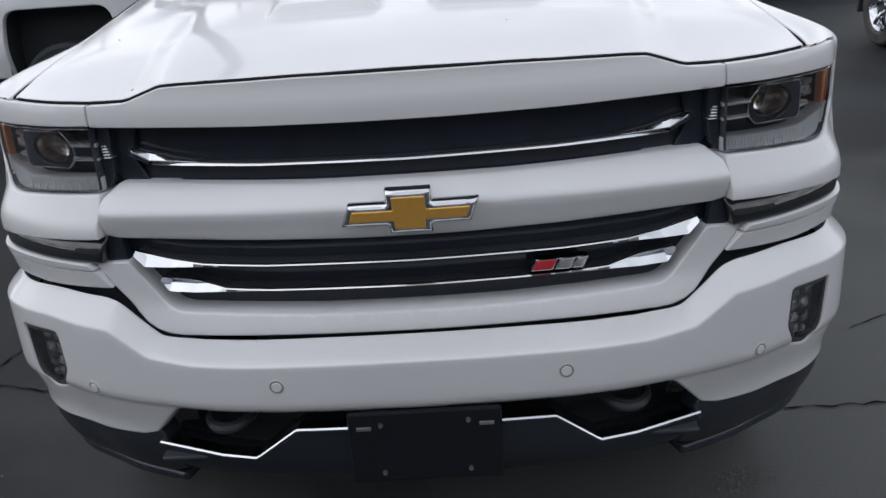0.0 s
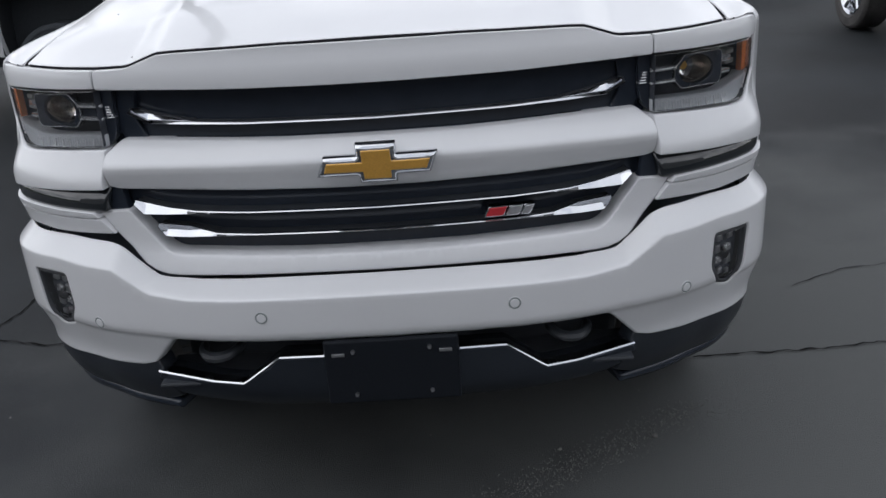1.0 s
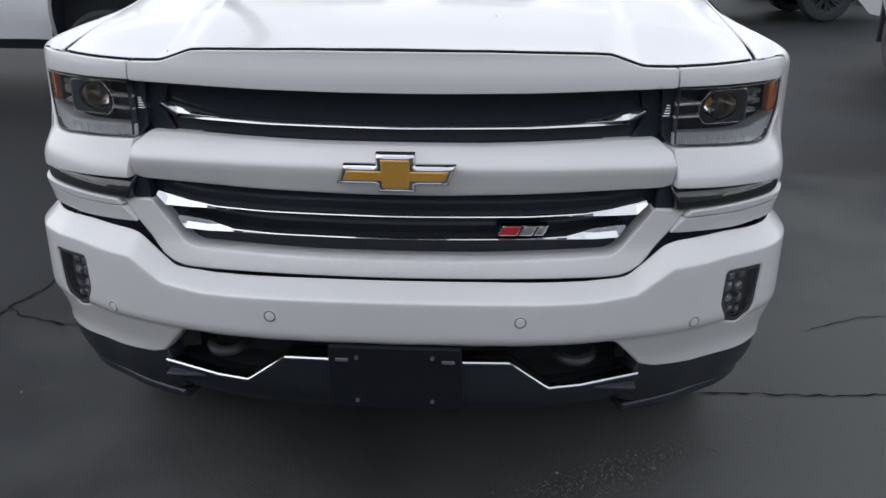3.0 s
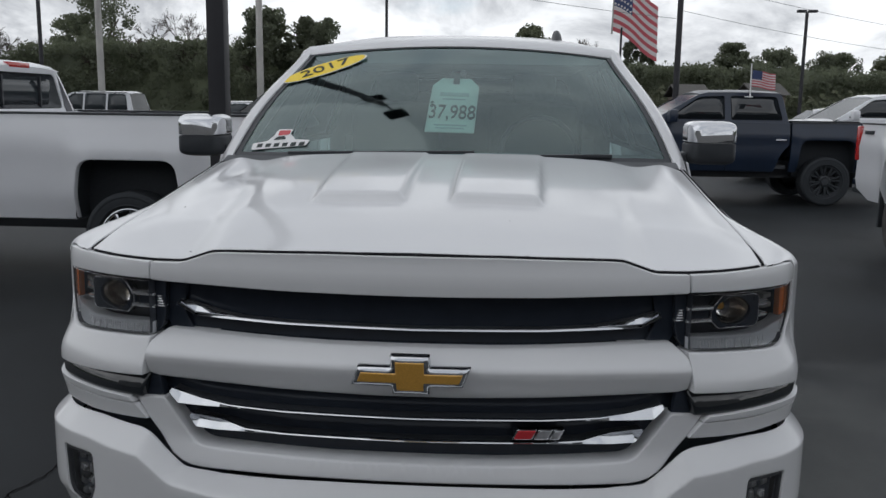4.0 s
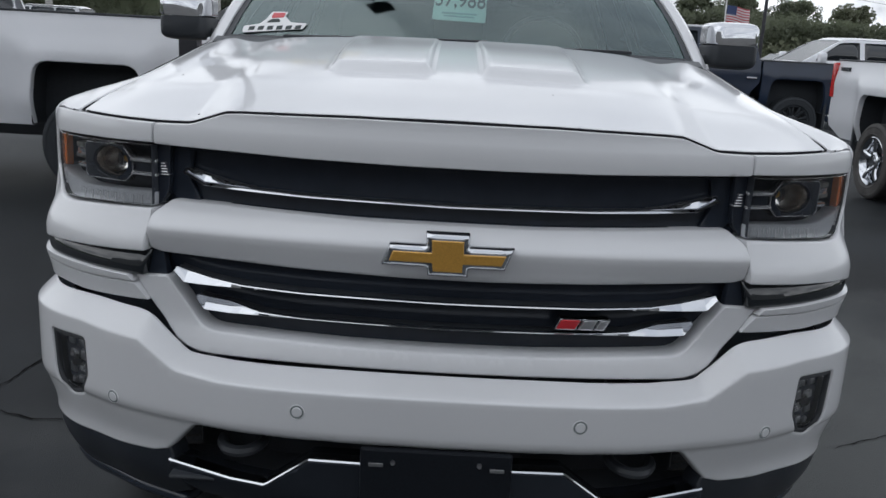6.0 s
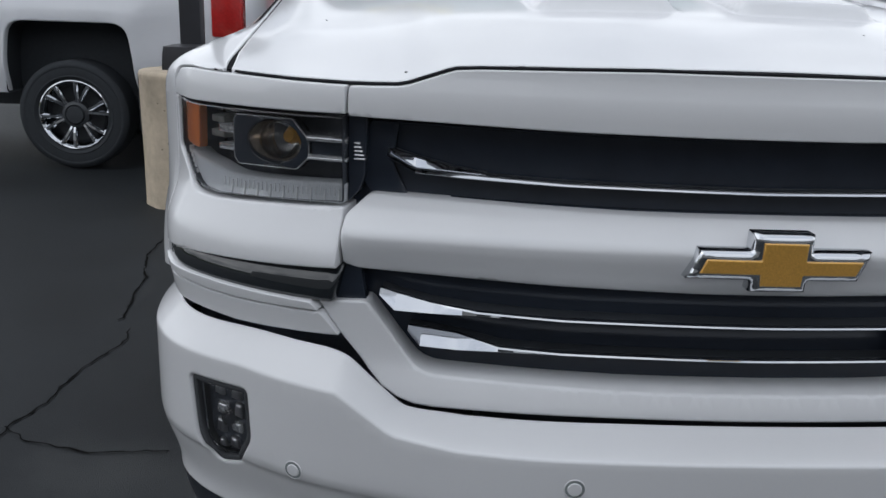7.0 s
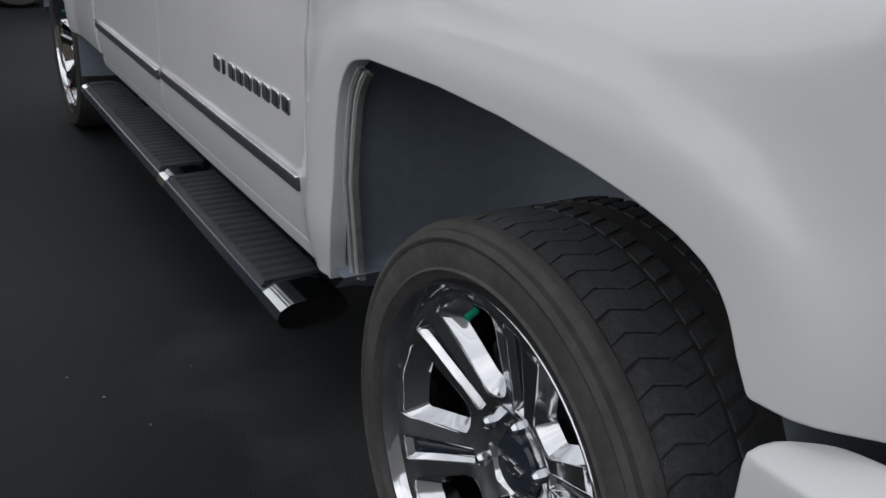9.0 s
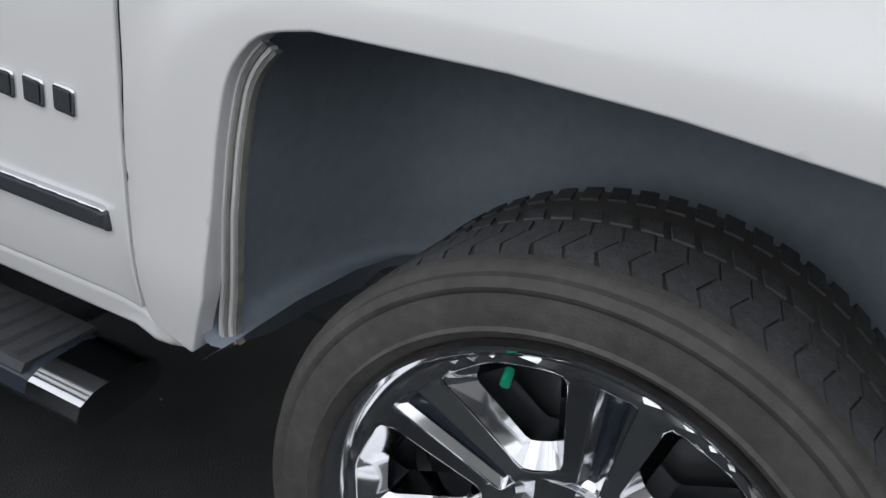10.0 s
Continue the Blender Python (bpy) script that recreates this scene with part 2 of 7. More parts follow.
def box(bm, lo, hi, bevel=0.0, m=None, segments=2):
    r = bmesh.ops.create_cube(bm, size=1.0)
    s = Matrix.LocRotScale([(a + b) / 2 for a, b in zip(lo, hi)], None, [b - a for a, b in zip(lo, hi)])
    bmesh.ops.transform(bm, matrix=(m @ s) if m else s, verts=r["verts"])
    if bevel:
        edges = list({e for v in r["verts"] for e in v.link_edges})
        bmesh.ops.bevel(bm, geom=edges, offset=bevel, segments=segments, affect="EDGES", profile=0.5)
    return bm


def rod(bm, a, b, r1, r2=None, n=16):
    a, b = Vector(a), Vector(b)
    q = (b - a).to_track_quat("Z", "Y").to_matrix().to_4x4()
    bmesh.ops.create_cone(bm, cap_ends=True, segments=n, radius1=r1, radius2=r1 if r2 is None else r2, depth=(b - a).length, matrix=Matrix.Translation((a + b) / 2) @ q)
    return bm


def spline(points, n=24):
    """Points on a smooth curve through the given ones."""
    p = np.array(points, float)
    q = np.vstack([2 * p[0] - p[1], p, 2 * p[-1] - p[-2]])
    out_points = []
    for i in range(1, len(q) - 2):
        a, b, c, d = q[i - 1 : i + 3]
        for t in np.arange(n) / n:
            out_points.append(0.5 * (2 * b + (c - a) * t + (2 * a - 5 * b + 4 * c - d) * t**2 + (3 * b - a - 3 * c + d) * t**3))
    out_points.append(p[-1])
    return np.array(out_points)


def smooth01(x):
    x = np.clip(x, 0, 1)
    return x * x * (3 - 2 * x)


class Plan:
    """A smooth line on the ground plan, from the middle of the nose round the corner and along the side; s is its length, negative on the other half."""

    def __init__(self, points):
        self.p = spline([(-points[1][0], points[1][1])] + list(points), 24)[24:]
        self.s = np.r_[0, np.cumsum(np.hypot(*np.diff(self.p, axis=0).T))]
        t = np.gradient(self.p, axis=0)
        t /= np.linalg.norm(t, axis=1)[:, None]
        self.n = np.c_[t[:, 1], -t[:, 0]]

    def at(self, s):
        s = np.asarray(s, float)
        a, g = np.abs(s), np.where(s < 0, -1.0, 1.0)
        x, y = (np.interp(a, self.s, self.p[:, i]) for i in (0, 1))
        nx, ny = (np.interp(a, self.s, self.n[:, i]) for i in (0, 1))
        return g * x, y, g * nx, ny

    def x(self, x):
        k = np.argmax(self.p[:, 0] > 0.9)
        return float(np.sign(x) * np.interp(abs(x), self.p[:, 0], self.s)) if x else 0.0

    def y(self, y):
        return float(np.interp(y, self.p[:, 1], self.s))


def dense(loop, step):
    out_points = []
    for a, b in zip(loop, loop[1:] + loop[:1]):
        k = max(1, int(math.ceil(math.dist(a, b) / step)))
        out_points += [(a[0] + (b[0] - a[0]) * i / k, a[1] + (b[1] - a[1]) * i / k) for i in range(k)]
    return np.array(out_points)


def rounded(loop, r, n=5):
    """The loop of (u, v) or (u, v, own radius) with its corners rounded."""
    out_points = []
    for i, c in enumerate(loop):
        own = c[2] if len(c) > 2 else r
        a, b, d = (np.array(v[:2], float) for v in (loop[i - 1], c, loop[(i + 1) % len(loop)]))
        u, w = a - b, d - b
        lu, lw = np.linalg.norm(u), np.linalg.norm(w)
        k = min(own, 0.45 * lu, 0.45 * lw)
        if k < 1e-5:
            out_points.append(tuple(b))
            continue
        p, q = b + u / lu * k, b + w / lw * k
        for t in np.linspace(0, 1, n):
            out_points.append(tuple((1 - t) ** 2 * p + 2 * t * (1 - t) * b + t * t * q))
    return out_points


def inside(pts, loop):
    x, y = pts[:, 0][:, None], pts[:, 1][:, None]
    a, b = loop, np.roll(loop, -1, 0)
    cross = (a[:, 1] > y) != (b[:, 1] > y)
    with np.errstate(divide="ignore", invalid="ignore"):
        xs = a[:, 0] + (y - a[:, 1]) / (b[:, 1] - a[:, 1]) * (b[:, 0] - a[:, 0])
    return (cross & (x < xs)).sum(1) % 2 == 1


def edge_distance(pts, loops):
    best = np.full(len(pts), 1e9)
    for loop in loops:
        a, b = loop, np.roll(loop, -1, 0)
        d = b - a
        t = np.clip(((pts[:, None] - a) * d).sum(-1) / np.maximum((d * d).sum(-1), 1e-12), 0, 1)
        best = np.minimum(best, np.linalg.norm(pts[:, None] - (a + t[..., None] * d), axis=-1).min(1))
    return best


from mathutils.geometry import delaunay_2d_cdt


def panel_mesh(outline, surface, step=0.03, r=0.006, thick=0.02, holes=(), rows=()):
    """A sheet with a rounded rim: the outline (u, v) laid on surface(u, v, depth), with a lip going thick metres in."""
    loops = [dense(list(map(tuple, lp)), step * 0.8) for lp in (outline, *holes)]
    pts, edges = [], []
    for lp in loops:
        k = len(pts)
        pts += [tuple(p) for p in lp]
        edges += [(k + i, k + (i + 1) % len(lp)) for i in range(len(lp))]
    rim = len(pts)
    extra = []
    if r > 0:
        for lp in loops:
            t = np.roll(lp, -1, 0) - np.roll(lp, 1, 0)
            t /= np.maximum(np.linalg.norm(t, axis=1)[:, None], 1e-9)
            nn = np.c_[-t[:, 1], t[:, 0]]
            for k in (0.3, 1.0, 1.4):
                extra += [lp + nn * r * k, lp - nn * r * k]
    lo, hi = loops[0].min(0), loops[0].max(0)
    gu, gv = np.arange(lo[0], hi[0], step), np.arange(lo[1], hi[1], step * 0.87)
    grid = np.array([(u + (j % 2) * step / 2, v) for j, v in enumerate(gv) for u in gu]).reshape(-1, 2)

    def within(p, gap):
        if not len(p):
            return p
        ok = inside(p, loops[0]) & (edge_distance(p, loops) >= gap)
        for lp in loops[1:]:
            ok &= ~inside(p, lp)
        return p[ok]

    if extra:
        cand = np.vstack(extra)
        pts += [tuple(p) for p in within(cand, r * 0.25)]
    for row in rows:
        line = np.array([(u, row(u) if callable(row) else row) for u in np.arange(lo[0], hi[0], step * 0.7)])
        pts += [tuple(p) for p in within(line, max(r * 1.5, 0.002))]
        grid = grid[np.abs(grid[:, 1] - np.interp(grid[:, 0], line[:, 0], line[:, 1])) > step * 0.3]
    pts += [tuple(p) for p in within(grid, max(r * 1.8, step * 0.35))]
    vs, _, fs, orig, *_ = delaunay_2d_cdt([Vector(p) for p in pts], edges, [], 0, 1e-6)
    vs = np.array([tuple(v) for v in vs])
    fs = [list(f) for f in fs]
    mid = np.array([vs[f].mean(0) for f in fs])
    ok = inside(mid, loops[0])
    for lp in loops[1:]:
        ok &= ~inside(mid, lp)
    fs = [f for f, k in zip(fs, ok) if k]
    d = np.clip(edge_distance(vs, loops), 0, max(r, 1e-6))
    depth = r - np.sqrt(np.maximum(r * r - (r - d) ** 2, 0)) if r > 0 else 0 * d
    top = surface(vs[:, 0], vs[:, 1], depth)
    count = {}
    for f in fs:
        for a, b in zip(f, f[1:] + f[:1]):
            count[(a, b)] = 1
    border = [(a, b) for a, b in count if (b, a) not in count]
    ids = sorted({v for e in border for v in e})
    k = {v: len(vs) + i for i, v in enumerate(ids)}
    low = surface(vs[ids, 0], vs[ids, 1], np.full(len(ids), r + thick))
    faces = [tuple(f) for f in fs] + [(b, a, k[a], k[b]) for a, b in border]
    return np.vstack([top, low]), faces


def sheet(name, outline, surface, mat, parent, label="", flip=False, mirror=False, **kw):
    v, f = panel_mesh(outline, surface, **kw)
    if mirror:
        v = v * (-1, 1, 1)
    me_faces = [tuple(reversed(p)) for p in f] if mirror != flip else f
    ob = mesh_object(name, v, me_faces, mat, parent, label)
    ob.data.set_sharp_from_angle(angle=radians(55))
    return ob


def both(name, outline, surface, mat, parent, label="", **kw):
    return [sheet(name, outline, surface, mat, parent, label, mirror=k, **kw) for k in (False, True)]


def loft(rings, closed=True, caps=True):
    """Verts and faces of a skin over rings of equal length."""
    n = len(rings[0])
    verts = [p for ring in rings for p in ring]
    faces = []
    for i in range(len(rings) - 1):
        for j in range(n if closed else n - 1):
            a, b = i * n + j, i * n + (j + 1) % n
            faces.append((a, b, b + n, a + n))
    if caps and closed:
        faces += [tuple(range(n))[::-1], tuple(range((len(rings) - 1) * n, len(rings) * n))]
    return verts, faces


def fix_normals(ob):
    bm = bmesh.new()
    bm.from_mesh(ob.data)
    bmesh.ops.recalc_face_normals(bm, faces=bm.faces)
    bm.to_mesh(ob.data)
    bm.free()
    return ob


def lofted(name, rings, mat, parent=None, label="", closed=True, caps=True, smooth=True, sharp=40):
    v, f = loft(rings, closed, caps)
    ob = fix_normals(mesh_object(name, v, f, mat, parent, label, smooth))
    if smooth:
        ob.data.set_sharp_from_angle(angle=radians(sharp))
    return ob


def lathe(profile, n=64, axis="x"):
    """Rings of (radius, height) turned round the x axis."""
    return [[(h, r * math.cos(2 * math.pi * i / n), r * math.sin(2 * math.pi * i / n)) for i in range(n)] for r, h in profile]


def mirrored(loop):
    """A half outline from the middle line outwards and back, closed with its mirror image."""
    return list(loop) + [(-u, *rest) for u, *rest in reversed(loop)]


# ---- the ground ----
def ground_sheet():
    xs = np.r_[-2600, -600, -200, -80, -40, -20, np.linspace(-10, 10, 41), 20, 40, 80, 200, 600, 2600]
    ys = np.r_[-2600, -600, -200, -60, -20, np.linspace(-6, 18, 49), 30, 60, 120, 300, 900, 3000]
    verts = []
    for y in ys:
        for x in xs:
            near = math.exp(-((x / 12) ** 2 + ((y - 3) / 12) ** 2))
            verts.append((x, y, 0.002 * near * noise.noise((x * 0.7, y * 0.7, 3.0))))
    n = len(xs)
    faces = [(j * n + i, j * n + i + 1, (j + 1) * n + i + 1, (j + 1) * n + i) for j in range(len(ys) - 1) for i in range(n - 1)]
    return tagged(mesh_object("ground", verts, faces, ASPHALT), "dark grey worn asphalt of a parking lot", "ground", kind="structure")


ground = ground_sheet()
# unseen wall added behind the camera to cut skylight on the truck's front
ADDED_WALL = material("added_wall_grey", (0.30, 0.295, 0.285), 0.7, grain=0.05, grain_scale=4, stain=0.08, stain_scale=0.5)
bm = bmesh.new()
box(bm, (-22, -14.5, 0), (24, -9.2, 4.9), 0.03)
tagged(part("wall_south", bm, ADDED_WALL, None), "plain grey wall added out of view to hold back skylight", "wall", kind="structure")


# ---- wheels ----
def tyre_rings(R, rim, w, n=96):
    k = R - rim
    prof = [(rim - 0.012, -0.03), (rim + 0.004, -0.004), (rim + 0.14 * k, 0.010), (rim + 0.20 * k, 0.016), (rim + 0.24 * k, 0.012), (rim + 0.45 * k, 0.015), (rim + 0.62 * k, 0.012), (rim + 0.66 * k, 0.015),
            (rim + 0.70 * k, 0.0155), (rim + 0.80 * k, 0.010), (R - 0.018, 0.001), (R - 0.011, -0.006), (R - 0.0075, -0.014), (R - 0.0062, -0.022), (R - 0.0088, -0.027), (R - 0.0084, -0.06), (R - 0.0080, -0.5 * w)]
    prof = prof + [(r, -w - h) for r, h in reversed(prof[:-1])]
    return lathe(prof, n)


def tread(R, w, blocks=70):
    """Tread blocks in rows round the tyre: shoulder blocks that wrap the edge, and two rows between."""
    verts, faces = [], []

    def block(a0, a1, h0, h1, skew, low):
        base = len(verts)
        for rr, inset in ((R - 0.010, 0.0), (R - 0.0012, 0.002)):
            for h, a in ((h0 + inset, a0), (h1 - inset, a0 + skew), (h1 - inset, a1 + skew), (h0 + inset, a1)):
                q = rr - 0.004 - (low if abs(h - h0) < 0.004 else 0)
                verts.append((h, q * math.cos(a), q * math.sin(a)))
        faces.extend([tuple(base + i for i in f) for f in ((4, 5, 6, 7), (0, 1, 5, 4), (1, 2, 6, 5), (2, 3, 7, 6), (3, 0, 4, 7))])

    d = 2 * math.pi / blocks
    for i in range(blocks):
        a = i * d
        k = 0.008 if i % 2 else 0.0
        block(a, a + 0.88 * d, -0.012 - k, -0.052, 0.42 * d, 0.0035)
        block(a + 0.4 * d, a + 1.32 * d, -0.056, -0.096, -0.3 * d, 0)
        block(a, a + 0.92 * d, -0.099, -0.139, 0.3 * d, 0)
        block(a + 0.4 * d, a + 1.12 * d, -w + 0.096, -w + 0.136, -0.3 * d, 0)
        block(a, a + 0.66 * d, -w + 0.050, -w + 0.002, 0.25 * d, 0)
    return verts, faces


def spoke(angle, r0, r1, w0, w1, h0, h1, thick, side=0.0):
    """A bevelled bar from the hub to the rim; the wheel's axle is x, its face at +x."""
    rings = []
    for t in np.linspace(0, 1, 7):
        r = r0 + (r1 - r0) * t
        a = angle + side * (0.55 + 0.45 * t)
        w = (w0 + (w1 - w0) * t) / 2
        h = h0 + (h1 - h0) * t**1.3 + 0.010 * math.sin(math.pi * t)
        c, s = math.cos(a), math.sin(a)
        ring = []
        for du, dh in ((-w, -thick), (-w, -0.014), (-0.45 * w, 0.0), (0.45 * w, 0.0), (w, -0.014), (w, -thick)):
            ring.append((h + dh, r * c - du * s, r * s + du * c))
        rings.append(ring)
    return rings


WIDE = 1.052


def big_wheel(parent, at, outward, turn=0.0):
    """A chrome wheel with six pairs of spokes on a road tyre; outward: +1 or -1, the side its face shows."""
    R, rim, w = 0.4075, 0.308, 0.285
    wheel = new("wheel")
    wheel.parent = parent
    wheel["label"] = "chrome six-spoke wheel with black all-terrain tyre"
    wheel.matrix_basis = Matrix.Translation(at) @ Matrix.Rotation(0 if outward > 0 else math.pi, 4, "Z") @ Matrix.Rotation(turn, 4, "X")
    lofted("tyre", tyre_rings(R, rim, w), SIDEWALL, wheel, "black rubber tyre with a dusty sidewall", caps=False, sharp=30)
    v, f = tread(R, w)
    fix_normals(mesh_object("tread", v, f, RUBBER, wheel, "chunky tread blocks", smooth=False))["kind"] = "stuff"
    prof = [(0.20, -0.25), (0.245, -0.22), (0.248, -0.10), (0.262, -0.045), (0.276, -0.006), (0.284, 0.004), (0.289, 0.010), (0.293, 0.011), (0.296, 0.006), (0.2965, -0.004), (0.288, -0.03)]
    lofted("rim", lathe([(q * WIDE, h) for q, h in prof], 96), WHEEL_CHROME, wheel, "polished chrome rim", caps=False, sharp=30)
    def wide(ob):
        ob.matrix_basis = Matrix.Diagonal((1, WIDE, WIDE, 1))
        return ob

    circle = [(0.286 * math.cos(a), 0.286 * math.sin(a)) for a in np.linspace(0, 2 * math.pi, 97)[:-1]]

    def ray_loop(c, pts, r):
        return rounded([(q * math.cos(c + radians(a)), q * math.sin(c + radians(a))) for q, a in pts], r, 3)

    windows, pockets = [], []
    for i in range(6):
        c = radians(53 + 60 * i)
        windows.append(ray_loop(c, [(0.112, 13), (0.112, -13), (0.185, -16), (0.258, -17.5), (0.264, 0), (0.258, 17.5), (0.185, 16)], 0.014))
        pockets.append(ray_loop(c + radians(30), [(0.100, 7.0), (0.100, -7.0), (0.258, -4.6), (0.258, 4.6)], 0.004))

    def dish(u, v, d):
        r = np.hypot(u, v)
        h = np.interp(r, [0.0, 0.052, 0.060, 0.090, 0.105, 0.19, 0.252, 0.268, 0.279, 0.286], [-0.085, -0.085, -0.072, -0.066, -0.056, -0.031, -0.013, -0.010, -0.013, -0.020])
        # each spoke falls away from the slit between the twin spokes
        off = np.abs((np.arctan2(v, u) - radians(83) + radians(30)) % radians(60) - radians(30))
        h = h - 0.16 * r * off * np.interp(r, [0.10, 0.13, 0.235, 0.268], [0, 1, 1, 0])
        return np.c_[h - d, u, v]

    v, f = panel_mesh(circle, dish, step=0.014, r=0.0022, thick=0.004, holes=windows + pockets)
    face = wide(fix_normals(mesh_object("spoke_face", v, f, WHEEL_CHROME, wheel, "polished chrome spokes in six pairs")))
    face.data.set_sharp_from_angle(angle=radians(25))
    for lp in windows:
        a = np.array(lp)
        b = a.mean(0) + 0.70 * (a - a.mean(0))
        rings = [list(dish(q[:, 0], q[:, 1], np.full(len(q), e))) for q, e in ((a, 0.0035), (0.5 * (a + b), 0.0155), (b, 0.027), (b, 0.085))]
        lofted("window_wall", rings, WHEEL_CHROME, face, "bright sloping wall of a wheel opening", caps=False, sharp=25)
    for lp in pockets:
        a, b = np.array(lp), np.array(shrunk(lp, 0.0088))
        rings = [list(dish(q[:, 0], q[:, 1], np.full(len(q), e))) for q, e in ((a, 0.0035), (b, 0.0135))]
        lofted("pocket_wall", rings, WHEEL_CHROME, face, caps=False, sharp=25)
        v, f = panel_mesh(shrunk(lp, 0.0085), lambda u, w2, d: dish(u, w2, d + 0.0132), step=0.03, r=0.0, thick=0.004)
        fix_normals(mesh_object("spoke_pocket", v, f, GLOSS_BLACK, face, "dark pocket between twin spokes"))
    lofted("back_plate", lathe([(0.246, -0.17), (0.05, -0.165), (0.0005, -0.16)], 40), BLACK, wheel, "dark brake parts behind the spokes", caps=False)
    for i in range(6):
        a = radians(83 + 60 * i)
        bm = bmesh.new()
        c = Vector((-0.046, 0.078 * math.cos(a), 0.078 * math.sin(a)))
        rod(bm, c + Vector((-0.045, 0, 0)), c + Vector((-0.008, 0, 0)), 0.0125, n=6)
        rod(bm, c + Vector((-0.008, 0, 0)), c + Vector((-0.002, 0, 0)), 0.0105, 0.006, n=12)
        part("lug_nut", bm, CHROME, wheel)
    cap = lofted("centre_cap", lathe([(0.051, -0.10), (0.051, -0.076), (0.047, -0.070), (0.0005, -0.066)], 40), GLOSS_BLACK, wheel, "glossy dark centre cap with a small chrome cross", caps=False, sharp=30)
    v, f = panel_mesh(rounded([(-0.028, -0.005), (-0.009, -0.005), (-0.009, -0.011), (0.009, -0.011), (0.009, -0.005), (0.024, -0.005), (0.028, 0.005), (0.009, 0.005), (0.009, 0.011), (-0.009, 0.011), (-0.009, 0.005), (-0.024, 0.005)], 0.0008, 2),
                      lambda u, w2, d: np.c_[-0.063 - d, u, w2], step=0.01, r=0.001, thick=0.004)
    mesh_object("cross_mark", v, f, CHROME, cap)
    bm = bmesh.new()
    aa = radians(113)
    rod(bm, (-0.044, 0.254 * math.cos(aa), 0.254 * math.sin(aa)), (-0.024, 0.245 * math.cos(aa), 0.245 * math.sin(aa)), 0.0062, n=10)
    part("valve_cap", bm, GREEN_TAPE, wheel, "green valve stem cap")
    return wheel


# ---- the white pickup truck ----
UP = Plan([(0, 0.055), (0.3, 0.068), (0.5, 0.095), (0.633, 0.119), (0.74, 0.158), (0.83, 0.212), (0.893, 0.265), (0.917, 0.30), (0.935, 0.335), (0.959, 0.385), (0.983, 0.445), (0.994, 0.505), (0.996, 0.57), (0.991, 0.75), (0.984, 1.05), (0.981, 1.4), (0.983, 1.7), (0.985, 3.0), (0.985, 4.2), (0.985, 5.9)])
WHEEL_Y, WHEEL_Z, REAR_Y = 0.978, 0.402, 4.85


def seam_z(y):
    """Height of the seam between hood and fender."""
    return 1.219 + 0.122 * (y - 0.209)


def flare(y, z):
    out_by = 0
    for c in (1.0, REAR_Y):
        q = ((np.abs(y - c) / 0.47) ** 4 + (np.abs(z - 0.56) / 0.395) ** 4) ** 0.25
        out_by = out_by + 0.018 * (1 - smooth01((q - 1.18) / 0.16))
    return out_by - 0.006 * smooth01((y - 0.46) / 0.1) * (1 - smooth01((y - 1.44) / 0.1))


def inset(y, z):
    """How far the body lies inside the plan line at a height."""
    side = smooth01((y - 0.24) / 0.26)
    front_part = -0.040 * smooth01((1.045 - z) / 0.10) + 0.014 * smooth01((0.90 - z) / 0.08) + 0.012 * smooth01((z - 1.185) / 0.06)
    over = np.clip((z - 1.00) / (np.maximum(seam_z(y), 1.2) - 1.00), 0, 1.3)
    roll = 0.045 * over**2.6 * (y > 1.57)
    low = 0.030 * smooth01((0.66 - z) / 0.22)
    crease = 0.006 * smooth01((z - 0.96) / 0.05) * (y > 1.57)
    return (1 - side) * front_part + side * (roll + low + crease - flare(y, z))


def up_surface(s, z, d, extra=0.0):
    x, y, nx, ny = UP.at(s)
    k = inset(y, z) + d + extra
    return np.c_[x - nx * k, y - ny * k, z]


def shifted(extra):
    return lambda s, z, d: up_surface(s, z, d, extra)


def X(x, z, *r):
    return (UP.x(x), z, *r)


def Y(y, z, *r):
    return (UP.y(y), z, *r)


truck = thing("pickup_truck", "white crew cab pickup truck with chrome trim parked on the asphalt", "pickup truck")

# hood
C_LINE = spline([(0.0, 1.243), (0.073, 1.258), (0.12, 1.268), (0.25, 1.297), (0.45, 1.330), (0.8, 1.372), (1.3, 1.410), (1.6, 1.424)], 12)
F_LINE = spline([(0.0, 0.058), (0.3, 0.069), (0.48, 0.088), (0.555, 0.104), (0.633, 0.122), (0.74, 0.160), (0.83, 0.216), (0.9, 0.3)], 8)


LIP = np.array([(0.0, 1.252), (0.2, 1.2515), (0.44, 1.2462), (0.476, 1.2440), (0.490, 1.2400), (0.545, 1.2205), (0.560, 1.2175), (0.60, 1.2160), (0.637, 1.2155), (0.72, 1.2165), (0.80, 1.2190), (0.85, 1.222)])


def front_y(a):
    """Where the hood's front edge lies, just behind the panels below it."""
    s = np.interp(a, UP.p[:120, 0], UP.s[:120])
    x, y, nx, ny = UP.at(s)
    return y - ny * 0.006 + 0.020


